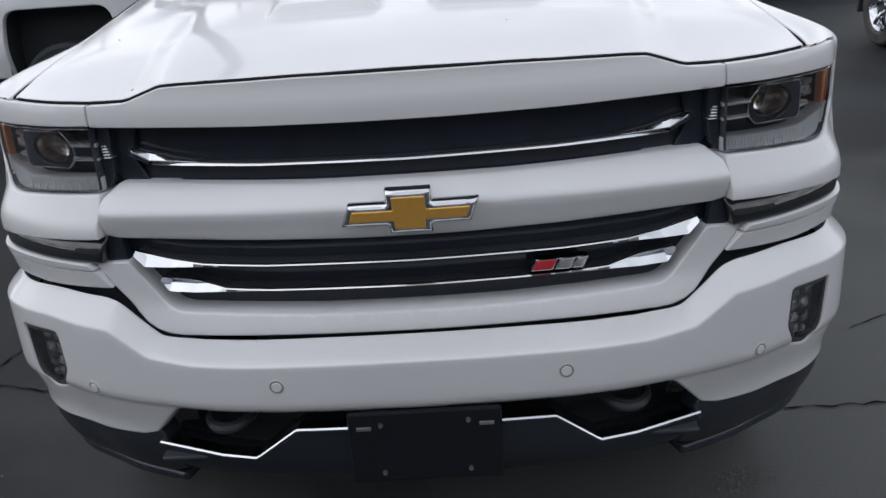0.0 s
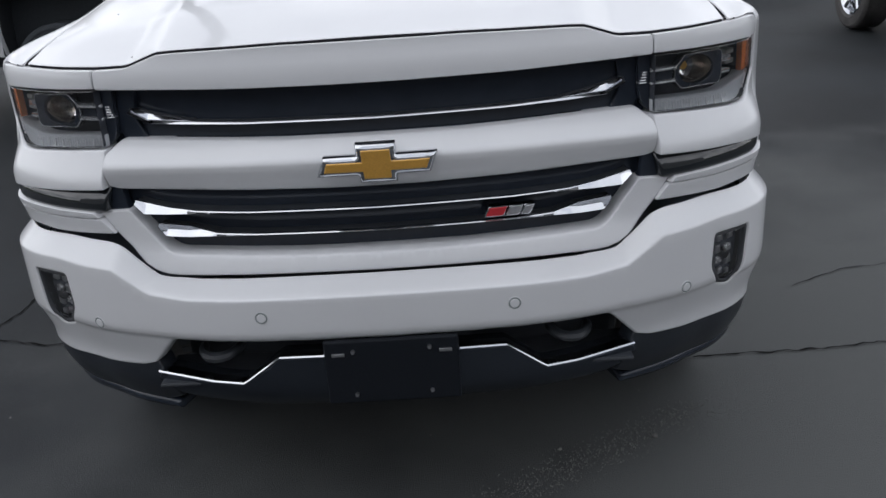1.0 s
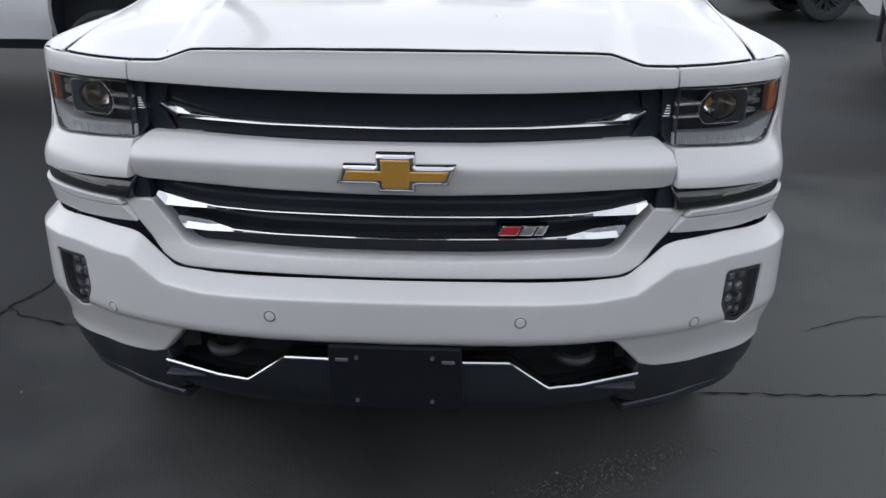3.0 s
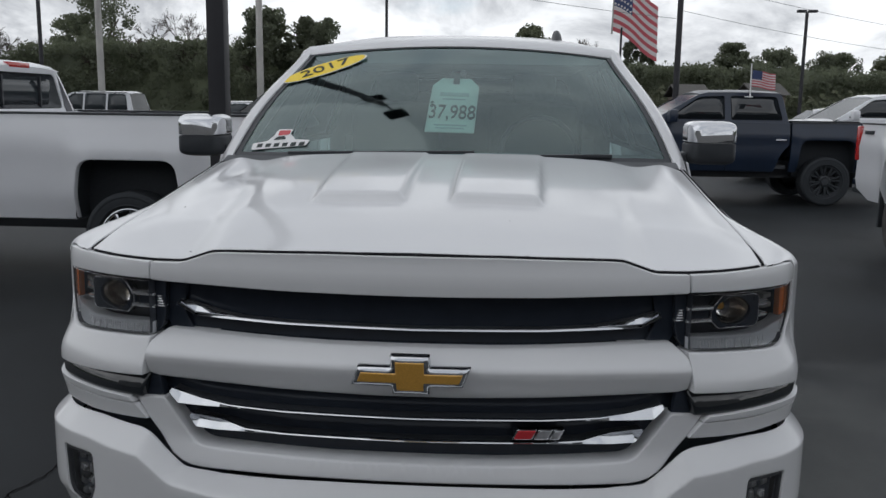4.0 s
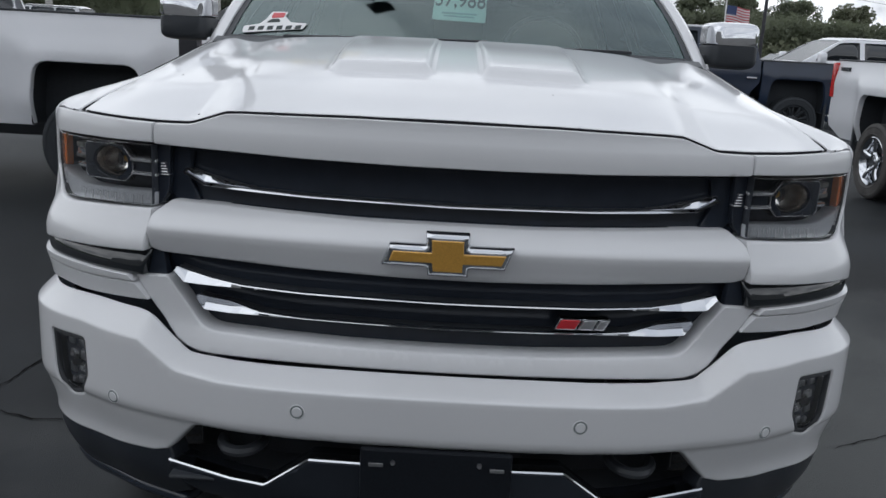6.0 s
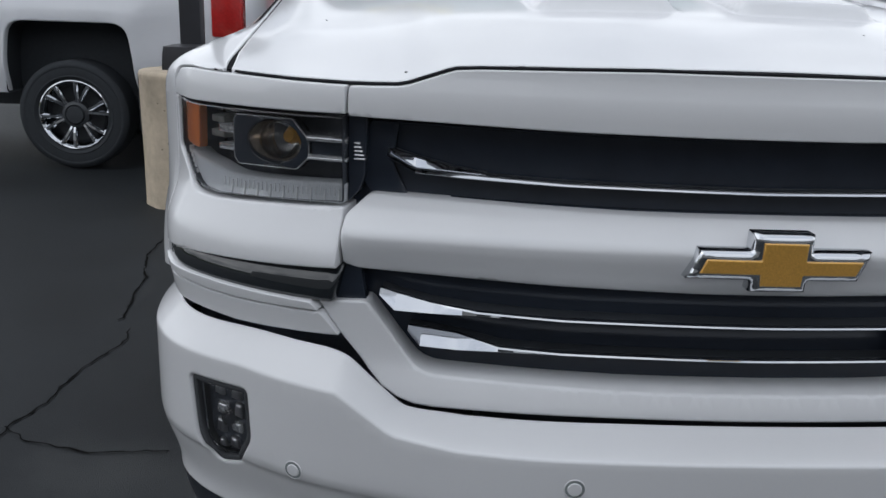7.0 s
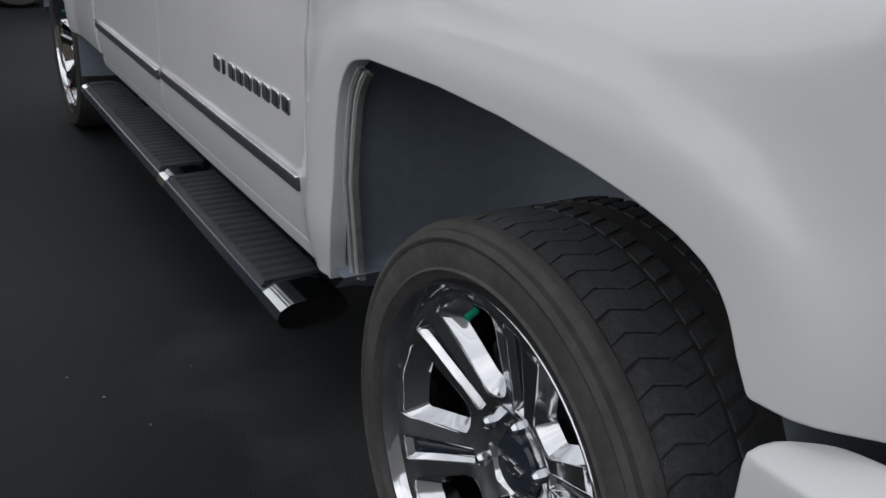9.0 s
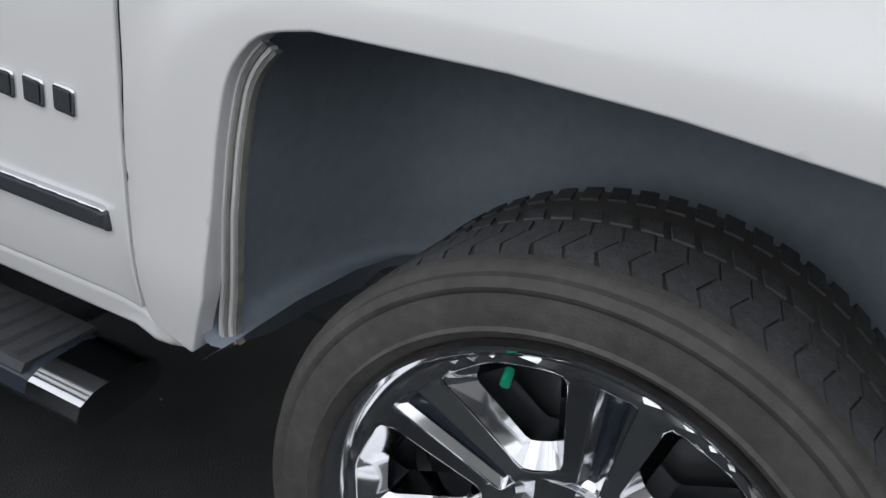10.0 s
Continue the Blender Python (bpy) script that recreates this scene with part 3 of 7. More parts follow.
def hood_z(x, y):
    a = np.abs(x)
    edge, mid = seam_z(y), np.interp(y, C_LINE[:, 0], C_LINE[:, 1])
    z = edge + (mid - edge) * (1 - np.clip(a / 0.85, 0, 1.1) ** 2.7)
    back_by = y - np.interp(a, F_LINE[:, 0], F_LINE[:, 1])
    z = z - 0.014 * smooth01((a - 0.475 - 0.05 * y) / 0.075) * (1 - smooth01((a - 0.60) / 0.2)) * (1 - smooth01((y - 0.2) / 1.0))
    pad = smooth01((a - 0.058) / 0.016) * (1 - smooth01((a - 0.292 - 0.05 * (y - 0.45)) / 0.024)) * smooth01((y - 0.43) / 0.034) * (1 - 0.75 * smooth01((y - 0.62) / 0.6))
    z = z + 0.024 * pad
    run = smooth01((y - 0.62) / 0.5)
    z = z - 0.011 * run * np.exp(-(((a - 0.61 - 0.05 * y) / 0.065) ** 2)) + 0.009 * run * np.exp(-(((a - 0.735 - 0.035 * y) / 0.045) ** 2))
    lip = np.interp(a, LIP[:, 0], LIP[:, 1]) + 0.001
    foot_y = np.maximum(front_y(a), 0.05)
    edge0, mid0 = seam_z(foot_y), np.interp(foot_y, C_LINE[:, 0], C_LINE[:, 1])
    at_lip = edge0 + (mid0 - edge0) * (1 - np.clip(a / 0.85, 0, 1.1) ** 2.7) - 0.014 * smooth01((a - 0.475 - 0.05 * foot_y) / 0.075) * (1 - smooth01((a - 0.60) / 0.2))
    return z + (lip - at_lip) * (1 - smooth01((y - foot_y) / 0.30))


def hood_surface(x, y, d):
    return np.c_[x, y, hood_z(x, y) - d]


half = [(x, float(front_y(x))) for x in (0.3, 0.42, 0.474, 0.492, 0.545, 0.562, 0.633, 0.70, 0.75, 0.79)] + [(0.8225, float(front_y(0.8225)), 0.004), (0.8325, 0.35), (0.8425, 0.8), (0.858, 1.38, 0.05), (0.74, 1.36), (0.5, 1.32), (0.2, 1.285)]
half = [(0.15, float(front_y(0.15)))] + half
sheet("hood", rounded(mirrored(half), 0.004), hood_surface, PAINT, truck, "white sculpted hood with two raised pads", step=0.014, r=0.003, thick=0.03)
# black strip in the hood's front gap, its shade made as a surface
GAP_X = [0.1, 0.2, 0.3, 0.4, 0.46, 0.476, 0.49, 0.52, 0.545, 0.56, 0.60, 0.64, 0.68, 0.72, 0.76, 0.80, 0.815]
sheet("hood_seal", mirrored([(x, float(front_y(x)) - 0.0085) for x in GAP_X] + [(x, float(front_y(x)) + 0.003) for x in GAP_X[::-1]]), lambda x, y, d: np.c_[x, y, hood_z(x, y) - 0.0016 - d], GAP_SHADE, truck, step=0.03, r=0, thick=0.002)

for x, y, q in ((-0.548, 0.165, 0.0032), (-0.31, 0.62, 0.0025), (0.22, 0.30, 0.002), (-0.70, 0.55, 0.0028)):
    bm = bmesh.new()
    bmesh.ops.create_icosphere(bm, subdivisions=1, radius=q, matrix=Matrix.Translation((x, y, float(hood_z(np.array([x]), np.array([y]))[0]))) @ Matrix.Diagonal((1, 1.2, 0.5, 1)))
    part("dirt_speck", bm, ROUGH_BLACK, truck)

# front bar under the hood, cross bar and lower surround
half = [(x, float(np.interp(x, LIP[:, 0], LIP[:, 1])) - 0.005, 0.002) for x in (0.2, 0.44, 0.476, 0.490, 0.545, 0.560, 0.60)] + [(0.633, 1.2105), (0.633, 1.167), (0.3, 1.159), (0.1, 1.157)]
sheet("grille_header", rounded([X(*p) for p in mirrored(half)], 0.006), up_surface, PAINT, truck, step=0.02, r=0.002, thick=0.012)


def bar_surface(s, z, d):
    x, y, nx, ny = UP.at(s)
    k = np.interp(z, [0.91, 0.95, 0.99, 1.002, 1.05], [0.004, -0.022, -0.036, -0.030, 0.030]) + d
    return np.c_[x - nx * k, y - ny * k, z]


half = [(0.2, 1.036), (0.606, 1.047, 0.008), (0.633, 1.020, 0.006), (0.633, 0.945, 0.006), (0.612, 0.938), (0.3, 0.926), (0.1, 0.921)]
sheet("cross_bar", rounded([X(*p) for p in mirrored(half)], 0.008), bar_surface, PAINT, truck, step=0.02, r=0.003, thick=0.06, rows=(0.988, 0.994, 1.000, 1.005))

ring = [(0.597, 0.888), (0.672, 0.882), (0.640, 0.834), (0.552, 0.727, 0.10)]
ring = ring + [(-x, *q) for x, *q in reversed(ring)] + [(-0.516, 0.777, 0.03), (-0.2, 0.769), (0.2, 0.769), (0.516, 0.777, 0.03)]


def ring_surface(s, z, d):
    x, y, nx, ny = UP.at(s)
    k = -0.020 - 0.020 * smooth01((0.80 - z) / 0.07) + d
    return np.c_[x - nx * k, y - ny * k, z]


sheet("grille_surround", rounded([X(*p) for p in ring], 0.008), ring_surface, PAINT, truck, step=0.02, r=0.004, thick=0.06)

LAMP_TRIM = material("satin_bright_lamp_trim", (0.86, 0.87, 0.89), 0.09, metal=0.75, coat=0.8, grain=0.05, grain_scale=40)
# dark grille
half = [(0.2, 1.165), (0.66, 1.165), (0.66, 0.86), (0.54, 0.76), (0.2, 0.755)]
grille = sheet("grille", [X(*p) for p in mirrored(half)], shifted(0.062), GLOSS_BLACK, truck, "glossy black grille", step=0.06, r=0.0, thick=0.01)


half = [(0.2, 1.150), (0.606, 1.158), (0.626, 1.14), (0.622, 1.06), (0.604, 1.040), (0.2, 1.034)]
hole = [(0.2, 1.146), (0.566, 1.152), (0.572, 1.09), (0.55, 1.045), (0.2, 1.038)]
sheet("grille_frame", [X(*p) for p in mirrored(half)], shifted(0.046), GLOSS_BLACK, grille, holes=([X(*p) for p in mirrored(hole)],), step=0.04, r=0.003, thick=0.02)


def chrome_strip(name, rows, side):
    """A strip along the grille: rows of x, bottom, top, how far it stands out at the top and at the bottom."""
    rows = np.array(rows)
    rings, carrier = [], []
    xs = np.unique(np.r_[np.linspace(rows[0, 0], rows[-1, 0], 24), rows[:, 0]])
    for x in xs:
        lo, hi, et, eb = (np.interp(x, rows[:, 0], rows[:, i]) for i in (1, 2, 3, 4))
        s = UP.x(x)
        mid = lo + (hi - lo) * 0.42
        back_e = max(et, eb) + 0.010
        rings.append([up_surface(np.array([s]), np.array([z]), np.array([0.0]), e)[0] * (side, 1, 1) for z, e in ((lo, back_e), (lo, eb + 0.002), (lo + 0.0015, eb), (hi - 0.0022, et - 0.001), (hi, et + 0.0015), (hi, back_e))])
        carrier.append([up_surface(np.array([s]), np.array([z]), np.array([0.0]), e)[0] * (side, 1, 1) for z, e in ((lo + 0.001, 0.066), (lo + 0.001, back_e - 0.001), (hi - 0.002, back_e - 0.001), (hi - 0.002, 0.066))])
    lofted("strip_carrier", carrier, BLACK, grille, smooth=False)
    return lofted(name, rings, CHROME, grille, sharp=15)


for k in (1, -1):
    chrome_strip("chrome_strip", [(0.0, 1.069, 1.0765, 0.031, 0.027), (0.30, 1.072, 1.0795, 0.031, 0.027), (0.46, 1.077, 1.085, 0.031, 0.027), (0.535, 1.082, 1.090, 0.033, 0.026), (0.579, 1.105, 1.116, 0.039, 0.024)], k)
    chrome_strip("strip_wedge", [(0.43, 1.0835, 1.0845, 0.033, 0.030), (0.48, 1.0865, 1.0935, 0.036, 0.030), (0.535, 1.0895, 1.1055, 0.039, 0.031), (0.574, 1.1125, 1.1165, 0.036, 0.032)], k)
    for i in range(5):
        z = 1.098 + 0.006 * i
        sheet("lamp_comb", rounded([X(0.612 + 0.002 * i, z), X(0.630, z), X(0.630, z + 0.0028), X(0.612 + 0.002 * i, z + 0.0028)], 0.0008, 2), shifted(0.020), LAMP_TRIM, grille, "thin bright ribs beside the headlight", mirror=k < 0, step=0.02, r=0.001, thick=0.02)
    chrome_strip("chrome_strip", [(0.0, 0.872, 0.8775, 0.012, 0.017), (0.30, 0.874, 0.8795, 0.012, 0.017), (0.43, 0.876, 0.884, 0.014, 0.013), (0.50, 0.877, 0.891, 0.022, 0.008), (0.553, 0.880, 0.902, 0.026, 0.004), (0.577, 0.901, 0.910, 0.022, 0.012)], k)
    chrome_strip("chrome_strip", [(0.0, 0.813, 0.8185, 0.012, 0.017), (0.30, 0.815, 0.8205, 0.012, 0.017), (0.395, 0.816, 0.824, 0.014, 0.013), (0.46, 0.817, 0.838, 0.026, 0.006), (0.515, 0.820, 0.844, 0.026, 0.004), (0.535, 0.842, 0.848, 0.022, 0.012)], k)

# emblem
BOW = [(u, w - 0.004) for u, w in [(-0.137, 0.962), (-0.042, 0.962), (-0.040, 0.944), (0.044, 0.944), (0.044, 0.962), (0.120, 0.962), (0.137, 1.009), (0.045, 1.009), (0.044, 1.036), (-0.046, 1.036), (-0.045, 1.009), (-0.120, 1.009)]]


def lean(out_at_top, out_at_foot):
    return lambda u, v, d: np.c_[u, d + np.interp(v, [0.944, 1.036], [out_at_foot, out_at_top]) + 0.2 * u * u, v]


def shrunk(loop, by, c=(0.0, 0.99)):
    """The loop moved inwards by a fixed distance."""
    n = len(loop)
    out_points = []
    for i in range(n):
        a, b, d = (np.array(loop[j % n]) for j in (i - 1, i, i + 1))
        u, w = (b - a) / np.linalg.norm(b - a), (d - b) / np.linalg.norm(d - b)
        n1, n2 = np.array([-u[1], u[0]]), np.array([-w[1], w[0]])
        m = (n1 + n2) / (1 + n1 @ n2)
        out_points.append(tuple(b + m * by))
    return out_points


emblem = sheet("emblem", rounded(BOW, 0.002, 3), lean(-0.004, 0.006), CHROME, truck, "gold cross-shaped emblem with chrome rim", step=0.012, r=0.012, thick=0.02)
sheet("emblem_face", rounded(shrunk(BOW, 0.0125), 0.0015, 3), lean(-0.0075, 0.0025), GOLD, emblem, "gold enamel", step=0.01, r=0.002, thick=0.004)

# small model badge on the lower grille: three plain slanted bars
badge = new("badge")
badge.parent = truck
badge["label"] = "small red and silver slanted badge"
for x0, x1, m in ((0.236, 0.276, RED), (0.284, 0.312, DULL_CHROME), (0.319, 0.338, DULL_CHROME)):
    for grow, depth, mm in ((0.003, 0.0, CHROME), (0.0, -0.004, m)):
        q = [(x0 - grow, 0.831 - grow), (x1 + grow, 0.831 - grow), (x1 + 0.011 + grow, 0.852 + grow), (x0 + 0.011 - grow, 0.852 + grow)]
        sheet("badge_bar", rounded([X(*p) for p in q], 0.003, 3), shifted(0.010 + depth), mm, badge, step=0.012, r=0.002, thick=0.03)

# head lamps with their white surround
LAMP_GREY = material("grey_lamp_housing", (0.075, 0.082, 0.098), 0.2, grain=0.12, grain_scale=30, stain=0.2, stain_scale=14)
SEAL_GREY = material("dusty_grey_seal", (0.22, 0.22, 0.21), 0.7, grain=0.2, grain_scale=50)
LAMP_DARK = material("navy_black_lamp_bezel", (0.022, 0.027, 0.038), 0.16, grain=0.1, grain_scale=20, coat=0.6)
LED_CELL = material("clear_lamp_cells", (0.80, 0.81, 0.83), 0.10, coat=0.8, grain=0.05)
BOWL = material("bronze_tinted_reflector", (0.50, 0.44, 0.38), 0.18, metal=0.85, grain=0.12, grain_scale=60)
for mirror in (False, True):
    k = -1 if mirror else 1
    hole = rounded([X(0.639, 1.166, 0.003), X(0.90, 1.163), Y(0.328, 1.165, 0.006), Y(0.3265, 1.083, 0.008), Y(0.311, 1.074, 0.01), Y(0.261, 1.022, 0.02), X(0.85, 1.018, 0.02), X(0.80, 1.022), X(0.639, 1.031, 0.003)], 0.006)
    brow = [X(0.637, 1.2105, 0.002), X(0.72, 1.2115), X(0.80, 1.214), Y(0.25, 1.2155), Y(0.285, 1.2155), Y(0.320, 1.212, 0.02), Y(0.341, 1.190, 0.03), Y(0.341, 1.168), X(0.90, 1.166), X(0.637, 1.169, 0.002)]
    sheet("lamp_brow", rounded(brow, 0.004), up_surface, PAINT, truck, mirror=mirror, step=0.02, r=0.002, thick=0.012)
    cheek = [X(0.637, 1.028, 0.003), X(0.80, 1.019), X(0.85, 1.015, 0.02), Y(0.262, 1.018, 0.02), Y(0.312, 1.070, 0.01), Y(0.328, 1.080, 0.008), Y(0.330, 1.166), Y(0.341, 1.166), Y(0.341, 0.922, 0.01), Y(0.318, 0.918), X(0.90, 0.925, 0.02), X(0.637, 0.941, 0.003)]
    sheet("lamp_surround", rounded(cheek, 0.004), up_surface, PAINT, truck, mirror=mirror, step=0.018, r=0.0028, thick=0.06, rows=(1.018, 0.995, 0.975))
    lamp = new("headlight")
    lamp.parent = truck
    lamp["label"] = "projector headlight with amber corner and light strip behind clear cover"
    grown = rounded([X(0.636, 1.172), Y(0.335, 1.172), Y(0.335, 1.06), X(0.89, 1.005), X(0.636, 1.018)], 0.01)
    sheet("housing", grown, shifted(0.075), LAMP_GREY, lamp, mirror=mirror, step=0.04, r=0, thick=0.001)
    # walls between housing and rim
    lp = dense(shrunk(hole[::-1], 0.004), 0.02)
    a = up_surface(lp[:, 0], lp[:, 1], 0, 0.006) * (k, 1, 1)
    b = up_surface(lp[:, 0], lp[:, 1], 0, 0.080) * (k, 1, 1)
    lofted("housing_wall", [list(a), list(b)], LAMP_GREY, lamp, caps=False)
    cover = sheet("cover", hole, shifted(0.004), LENS_COVER, lamp, "clear cover", mirror=mirror, step=0.03, r=0.004, thick=0.002)
    cover.visible_shadow = False
    sheet("amber_reflector", rounded([X(0.890, 1.159), Y(0.318, 1.160), Y(0.321, 1.094), Y(0.300, 1.088), X(0.892, 1.086)], 0.008), shifted(0.010), AMBER, lamp, "amber side reflector", mirror=mirror, step=0.02, r=0.002, thick=0.012)
    # light guide along the foot and up the outer corner
    guide = rounded([X(0.642, 1.030), X(0.80, 1.0235), X(0.85, 1.0195), Y(0.260, 1.026, 0.02), Y(0.316, 1.080), Y(0.296, 1.076), X(0.872, 1.068, 0.02), X(0.835, 1.056, 0.03), X(0.80, 1.056), X(0.642, 1.062)], 0.006)
    strip = sheet("light_strip", guide, shifted(0.013), LED_STRIP, lamp, "frosted daytime running light strip", mirror=mirror, step=0.02, r=0.004, thick=0.03)
    for i, x in enumerate(np.linspace(0.650, 0.846, 27)):
        zz = 1.0395 - 0.035 * (x - 0.65) + (0.003 if i % 3 else 0)
        w = 0.0018 if i % 3 == 0 else 0.0011
        sheet("light_cell", rounded([X(x - w, zz - (0.009 if i % 3 == 0 else 0.002)), X(x + w, zz - (0.009 if i % 3 == 0 else 0.002)), X(x + w, zz + 0.012), X(x - w, zz + 0.012)], 0.001, 2), shifted(0.0112 if i % 3 else 0.0102), LED_CELL, strip, mirror=mirror, step=0.02, r=0.0016, thick=0.004)
    for i in range(5):
        y = 0.276 + 0.0075 * i
        z = 1.040 + 0.0085 * i
        sheet("light_cell", rounded([Y(y - 0.002, z - 0.004), Y(y + 0.002, z - 0.004), Y(y + 0.002, z + 0.010), Y(y - 0.002, z + 0.010)], 0.001, 3), shifted(0.0095), LED_CELL, strip, mirror=mirror, step=0.02, r=0.0015, thick=0.006)
    # projector: eight-sided bezel, barrel and lens
    c = up_surface(np.array([UP.x(0.768)]), np.array([1.114]), 0, 0.062)[0] * (k, 1, 1)
    face = Matrix.Translation(c) @ Matrix.Rotation(radians(22 * k), 4, "Z") @ Matrix.Rotation(radians(90), 4, "X")
    bez = rounded([(-0.062, -0.020), (-0.040, -0.041), (0.064, -0.041), (0.072, -0.030), (0.072, 0.030), (0.066, 0.039), (-0.034, 0.039), (-0.062, 0.008)], 0.003)
    hole2 = [(0.041 * math.cos(t) * 1.15 + 0.0, 0.033 * math.sin(t)) for t in np.linspace(0, 2 * math.pi, 28)[:-1]]
    for nm, lp, mm, lift, hl in (("bezel", bez, LAMP_DARK, 0.040, [hole2]), ("bezel_rim", bez, LAMP_TRIM, 0.0415, [shrunk(bez, 0.0020)])):
        v, f = panel_mesh([(-u, w) for u, w in lp] if k < 0 else lp, lambda u, w, d, q=lift: np.c_[u, w, q - d], step=0.02, r=0.002, thick=0.02, holes=hl if k > 0 else [[(-u, w) for u, w in h] for h in hl])
        ob = fix_normals(mesh_object(nm, v, f, mm, lamp))
        ob.matrix_basis = face
    bm = bmesh.new()
    bmesh.ops.create_uvsphere(bm, u_segments=28, v_segments=14, radius=0.032, matrix=Matrix.Diagonal((1.1, 0.95, 0.8, 1)))
    ob = part("projector_lens", bm, LENS_GLASS, lamp, "clear projector lens", smooth=True)
    ob.matrix_basis = face @ Matrix.Translation((0, 0, 0.018))
    bm = bmesh.new()
    bmesh.ops.create_cone(bm, cap_ends=False, segments=32, radius1=0.016, radius2=0.043, depth=0.04, matrix=Matrix.Diagonal((1.1, 0.9, 1, 1)))
    ob = part("reflector_bowl", bm, BOWL, lamp, "bronze tinted reflector behind the lens", smooth=True)
    ob.matrix_basis = face @ Matrix.Translation((0, 0, 0.012))
    bm = bmesh.new()
    bmesh.ops.create_cone(bm, cap_ends=True, segments=24, radius1=0.007, radius2=0.005, depth=0.006)
    ob = part("bulb_shield", bm, GOLD, lamp, "", smooth=True)
    ob.matrix_basis = face @ Matrix.Translation((0, 0, -0.006))
    # chrome bars either side
    for x0, x1, z, hh in ((0.640, 0.706, 1.126, 0.0042), (0.640, 0.704, 1.096, 0.0036), (0.826, 0.860, 1.126, 0.0075), (0.828, 0.860, 1.096, 0.005)):
        sheet("chrome_bar", rounded([X(x0, z - hh), X(x1, z - hh), X(x1, z + hh), X(x0, z + hh)], 0.002, 3), shifted(0.016), LAMP_TRIM, lamp, "bright bar beside the projector", mirror=mirror, step=0.03, r=0.003, thick=0.05)
    for x0, x1, z in ((0.862, 0.888, 1.136), (0.862, 0.890, 1.112)):
        sheet("trim_slat", rounded([X(x0, z - 0.006), X(x1, z - 0.006), X(x1, z + 0.006), X(x0, z + 0.006)], 0.002, 3), shifted(0.030), SEAL_GREY, lamp, mirror=mirror, step=0.03, r=0.003, thick=0.03)
    sheet("inner_end", rounded([X(0.610, 1.163), X(0.641, 1.165), X(0.641, 1.030), X(0.622, 1.050), X(0.614, 1.075)], 0.003, 3), shifted(0.026), LAMP_DARK, lamp, "dark inner end of the lamp", mirror=mirror, step=0.03, r=0.002, thick=0.03)
    sheet("inner_panel", rounded([X(0.645, 1.099), X(0.702, 1.099), X(0.702, 1.122), X(0.645, 1.122)], 0.002, 3), shifted(0.030), LAMP_DARK, lamp, mirror=mirror, step=0.03, r=0.001, thick=0.03)
    # dark slot under the lamp and the white strips below it
    slot = sheet("lower_lamp", rounded([X(0.612, 0.955), X(0.90, 0.940), Y(0.31, 0.925), Y(0.338, 0.90), Y(0.338, 0.875), X(0.80, 0.876), X(0.600, 0.880)], 0.004), shifted(0.030), GLOSS_BLACK, truck, "smoked lower lamp in a dark slot", mirror=mirror, step=0.03, r=0.002, thick=0.02)
    sheet("lamp_lens", rounded([X(0.630, 0.945), X(0.885, 0.935, 0.01), Y(0.30, 0.920), Y(0.328, 0.905, 0.01), X(0.88, 0.884, 0.03), X(0.645, 0.884)], 0.006), lambda s, z, d: up_surface(s, z, d + 0.85 * np.maximum(z - 0.919, 0), 0.006), DARK_GLASS, slot, mirror=mirror, step=0.03, r=0.006, thick=0.02)
    sheet("trim_strip", rounded([X(0.676, 0.884), Y(0.341, 0.893), Y(0.341, 0.878), X(0.80, 0.868), X(0.664, 0.870)], 0.003, 3), shifted(-0.003), PAINT, truck, mirror=mirror, step=0.02, r=0.002, thick=0.03)
    sheet("trim_strip", rounded([X(0.663, 0.867), X(0.80, 0.865), Y(0.341, 0.874), Y(0.341, 0.834), X(0.80, 0.824), X(0.636, 0.829)], 0.004, 3), shifted(-0.002), PAINT, truck, mirror=mirror, step=0.02, r=0.002, thick=0.03)

# bumper
BU = Plan([(0, -0.074), (0.29, -0.064), (0.45, -0.040), (0.6, 0.004), (0.712, 0.050), (0.80, 0.104), (0.883, 0.157), (0.945, 0.222), (0.985, 0.31), (1.003, 0.42), (1.005, 0.52), (1.005, 0.60)])


def BX(x, z, *r):
    return (BU.x(x), z, *r)


def BY(y, z, *r):
    return (BU.y(y), z, *r)


def shoulder(a):
    """Height of the bumper's crease, and the slope and length of the shelf above it, by the distance from the middle."""
    knots = [0, BU.x(0.46), BU.x(0.56), BU.x(0.645), BU.x(0.8), BU.y(0.5)]
    return np.interp(a, knots, [0.704, 0.702, 0.712, 0.765, 0.772, 0.770]), np.radians(np.interp(a, knots, [16, 16, 22, 40, 44, 46])), np.interp(a, knots, [0.090, 0.088, 0.085, 0.085, 0.072, 0.060])


def bumper_surface(s, v, d):
    x, y, nx, ny = BU.at(s)
    a = np.abs(s)
    zc, slope, length = shoulder(a)
    w = v - zc
    soft = 0.004
    f = np.where(w < -soft, 0.0, np.where(w > soft, w, (w + soft) ** 2 / (4 * soft)))
    z = v - f * (1 - np.sin(slope))
    k = f * np.cos(slope)
    k = k + 0.030 * smooth01((0.625 - z) / 0.13) + 0.007 * smooth01((0.603 - z) / 0.010) * (1 - smooth01((a - BU.x(0.93)) / 0.1))
    up = np.clip(w / soft, 0, 1)
    return np.c_[x - nx * (k + d * (1 - 0.7 * up)), y - ny * (k + d * (1 - 0.7 * up)), z - d * 0.7 * up]


def top_v(x, gap=0.004):
    zc, _, length = shoulder(np.array([BU.x(x)]))
    return float(zc[0] + length[0] - gap)


def bshift(e):
    return lambda s, z, d: bumper_surface(s, z, d + e)


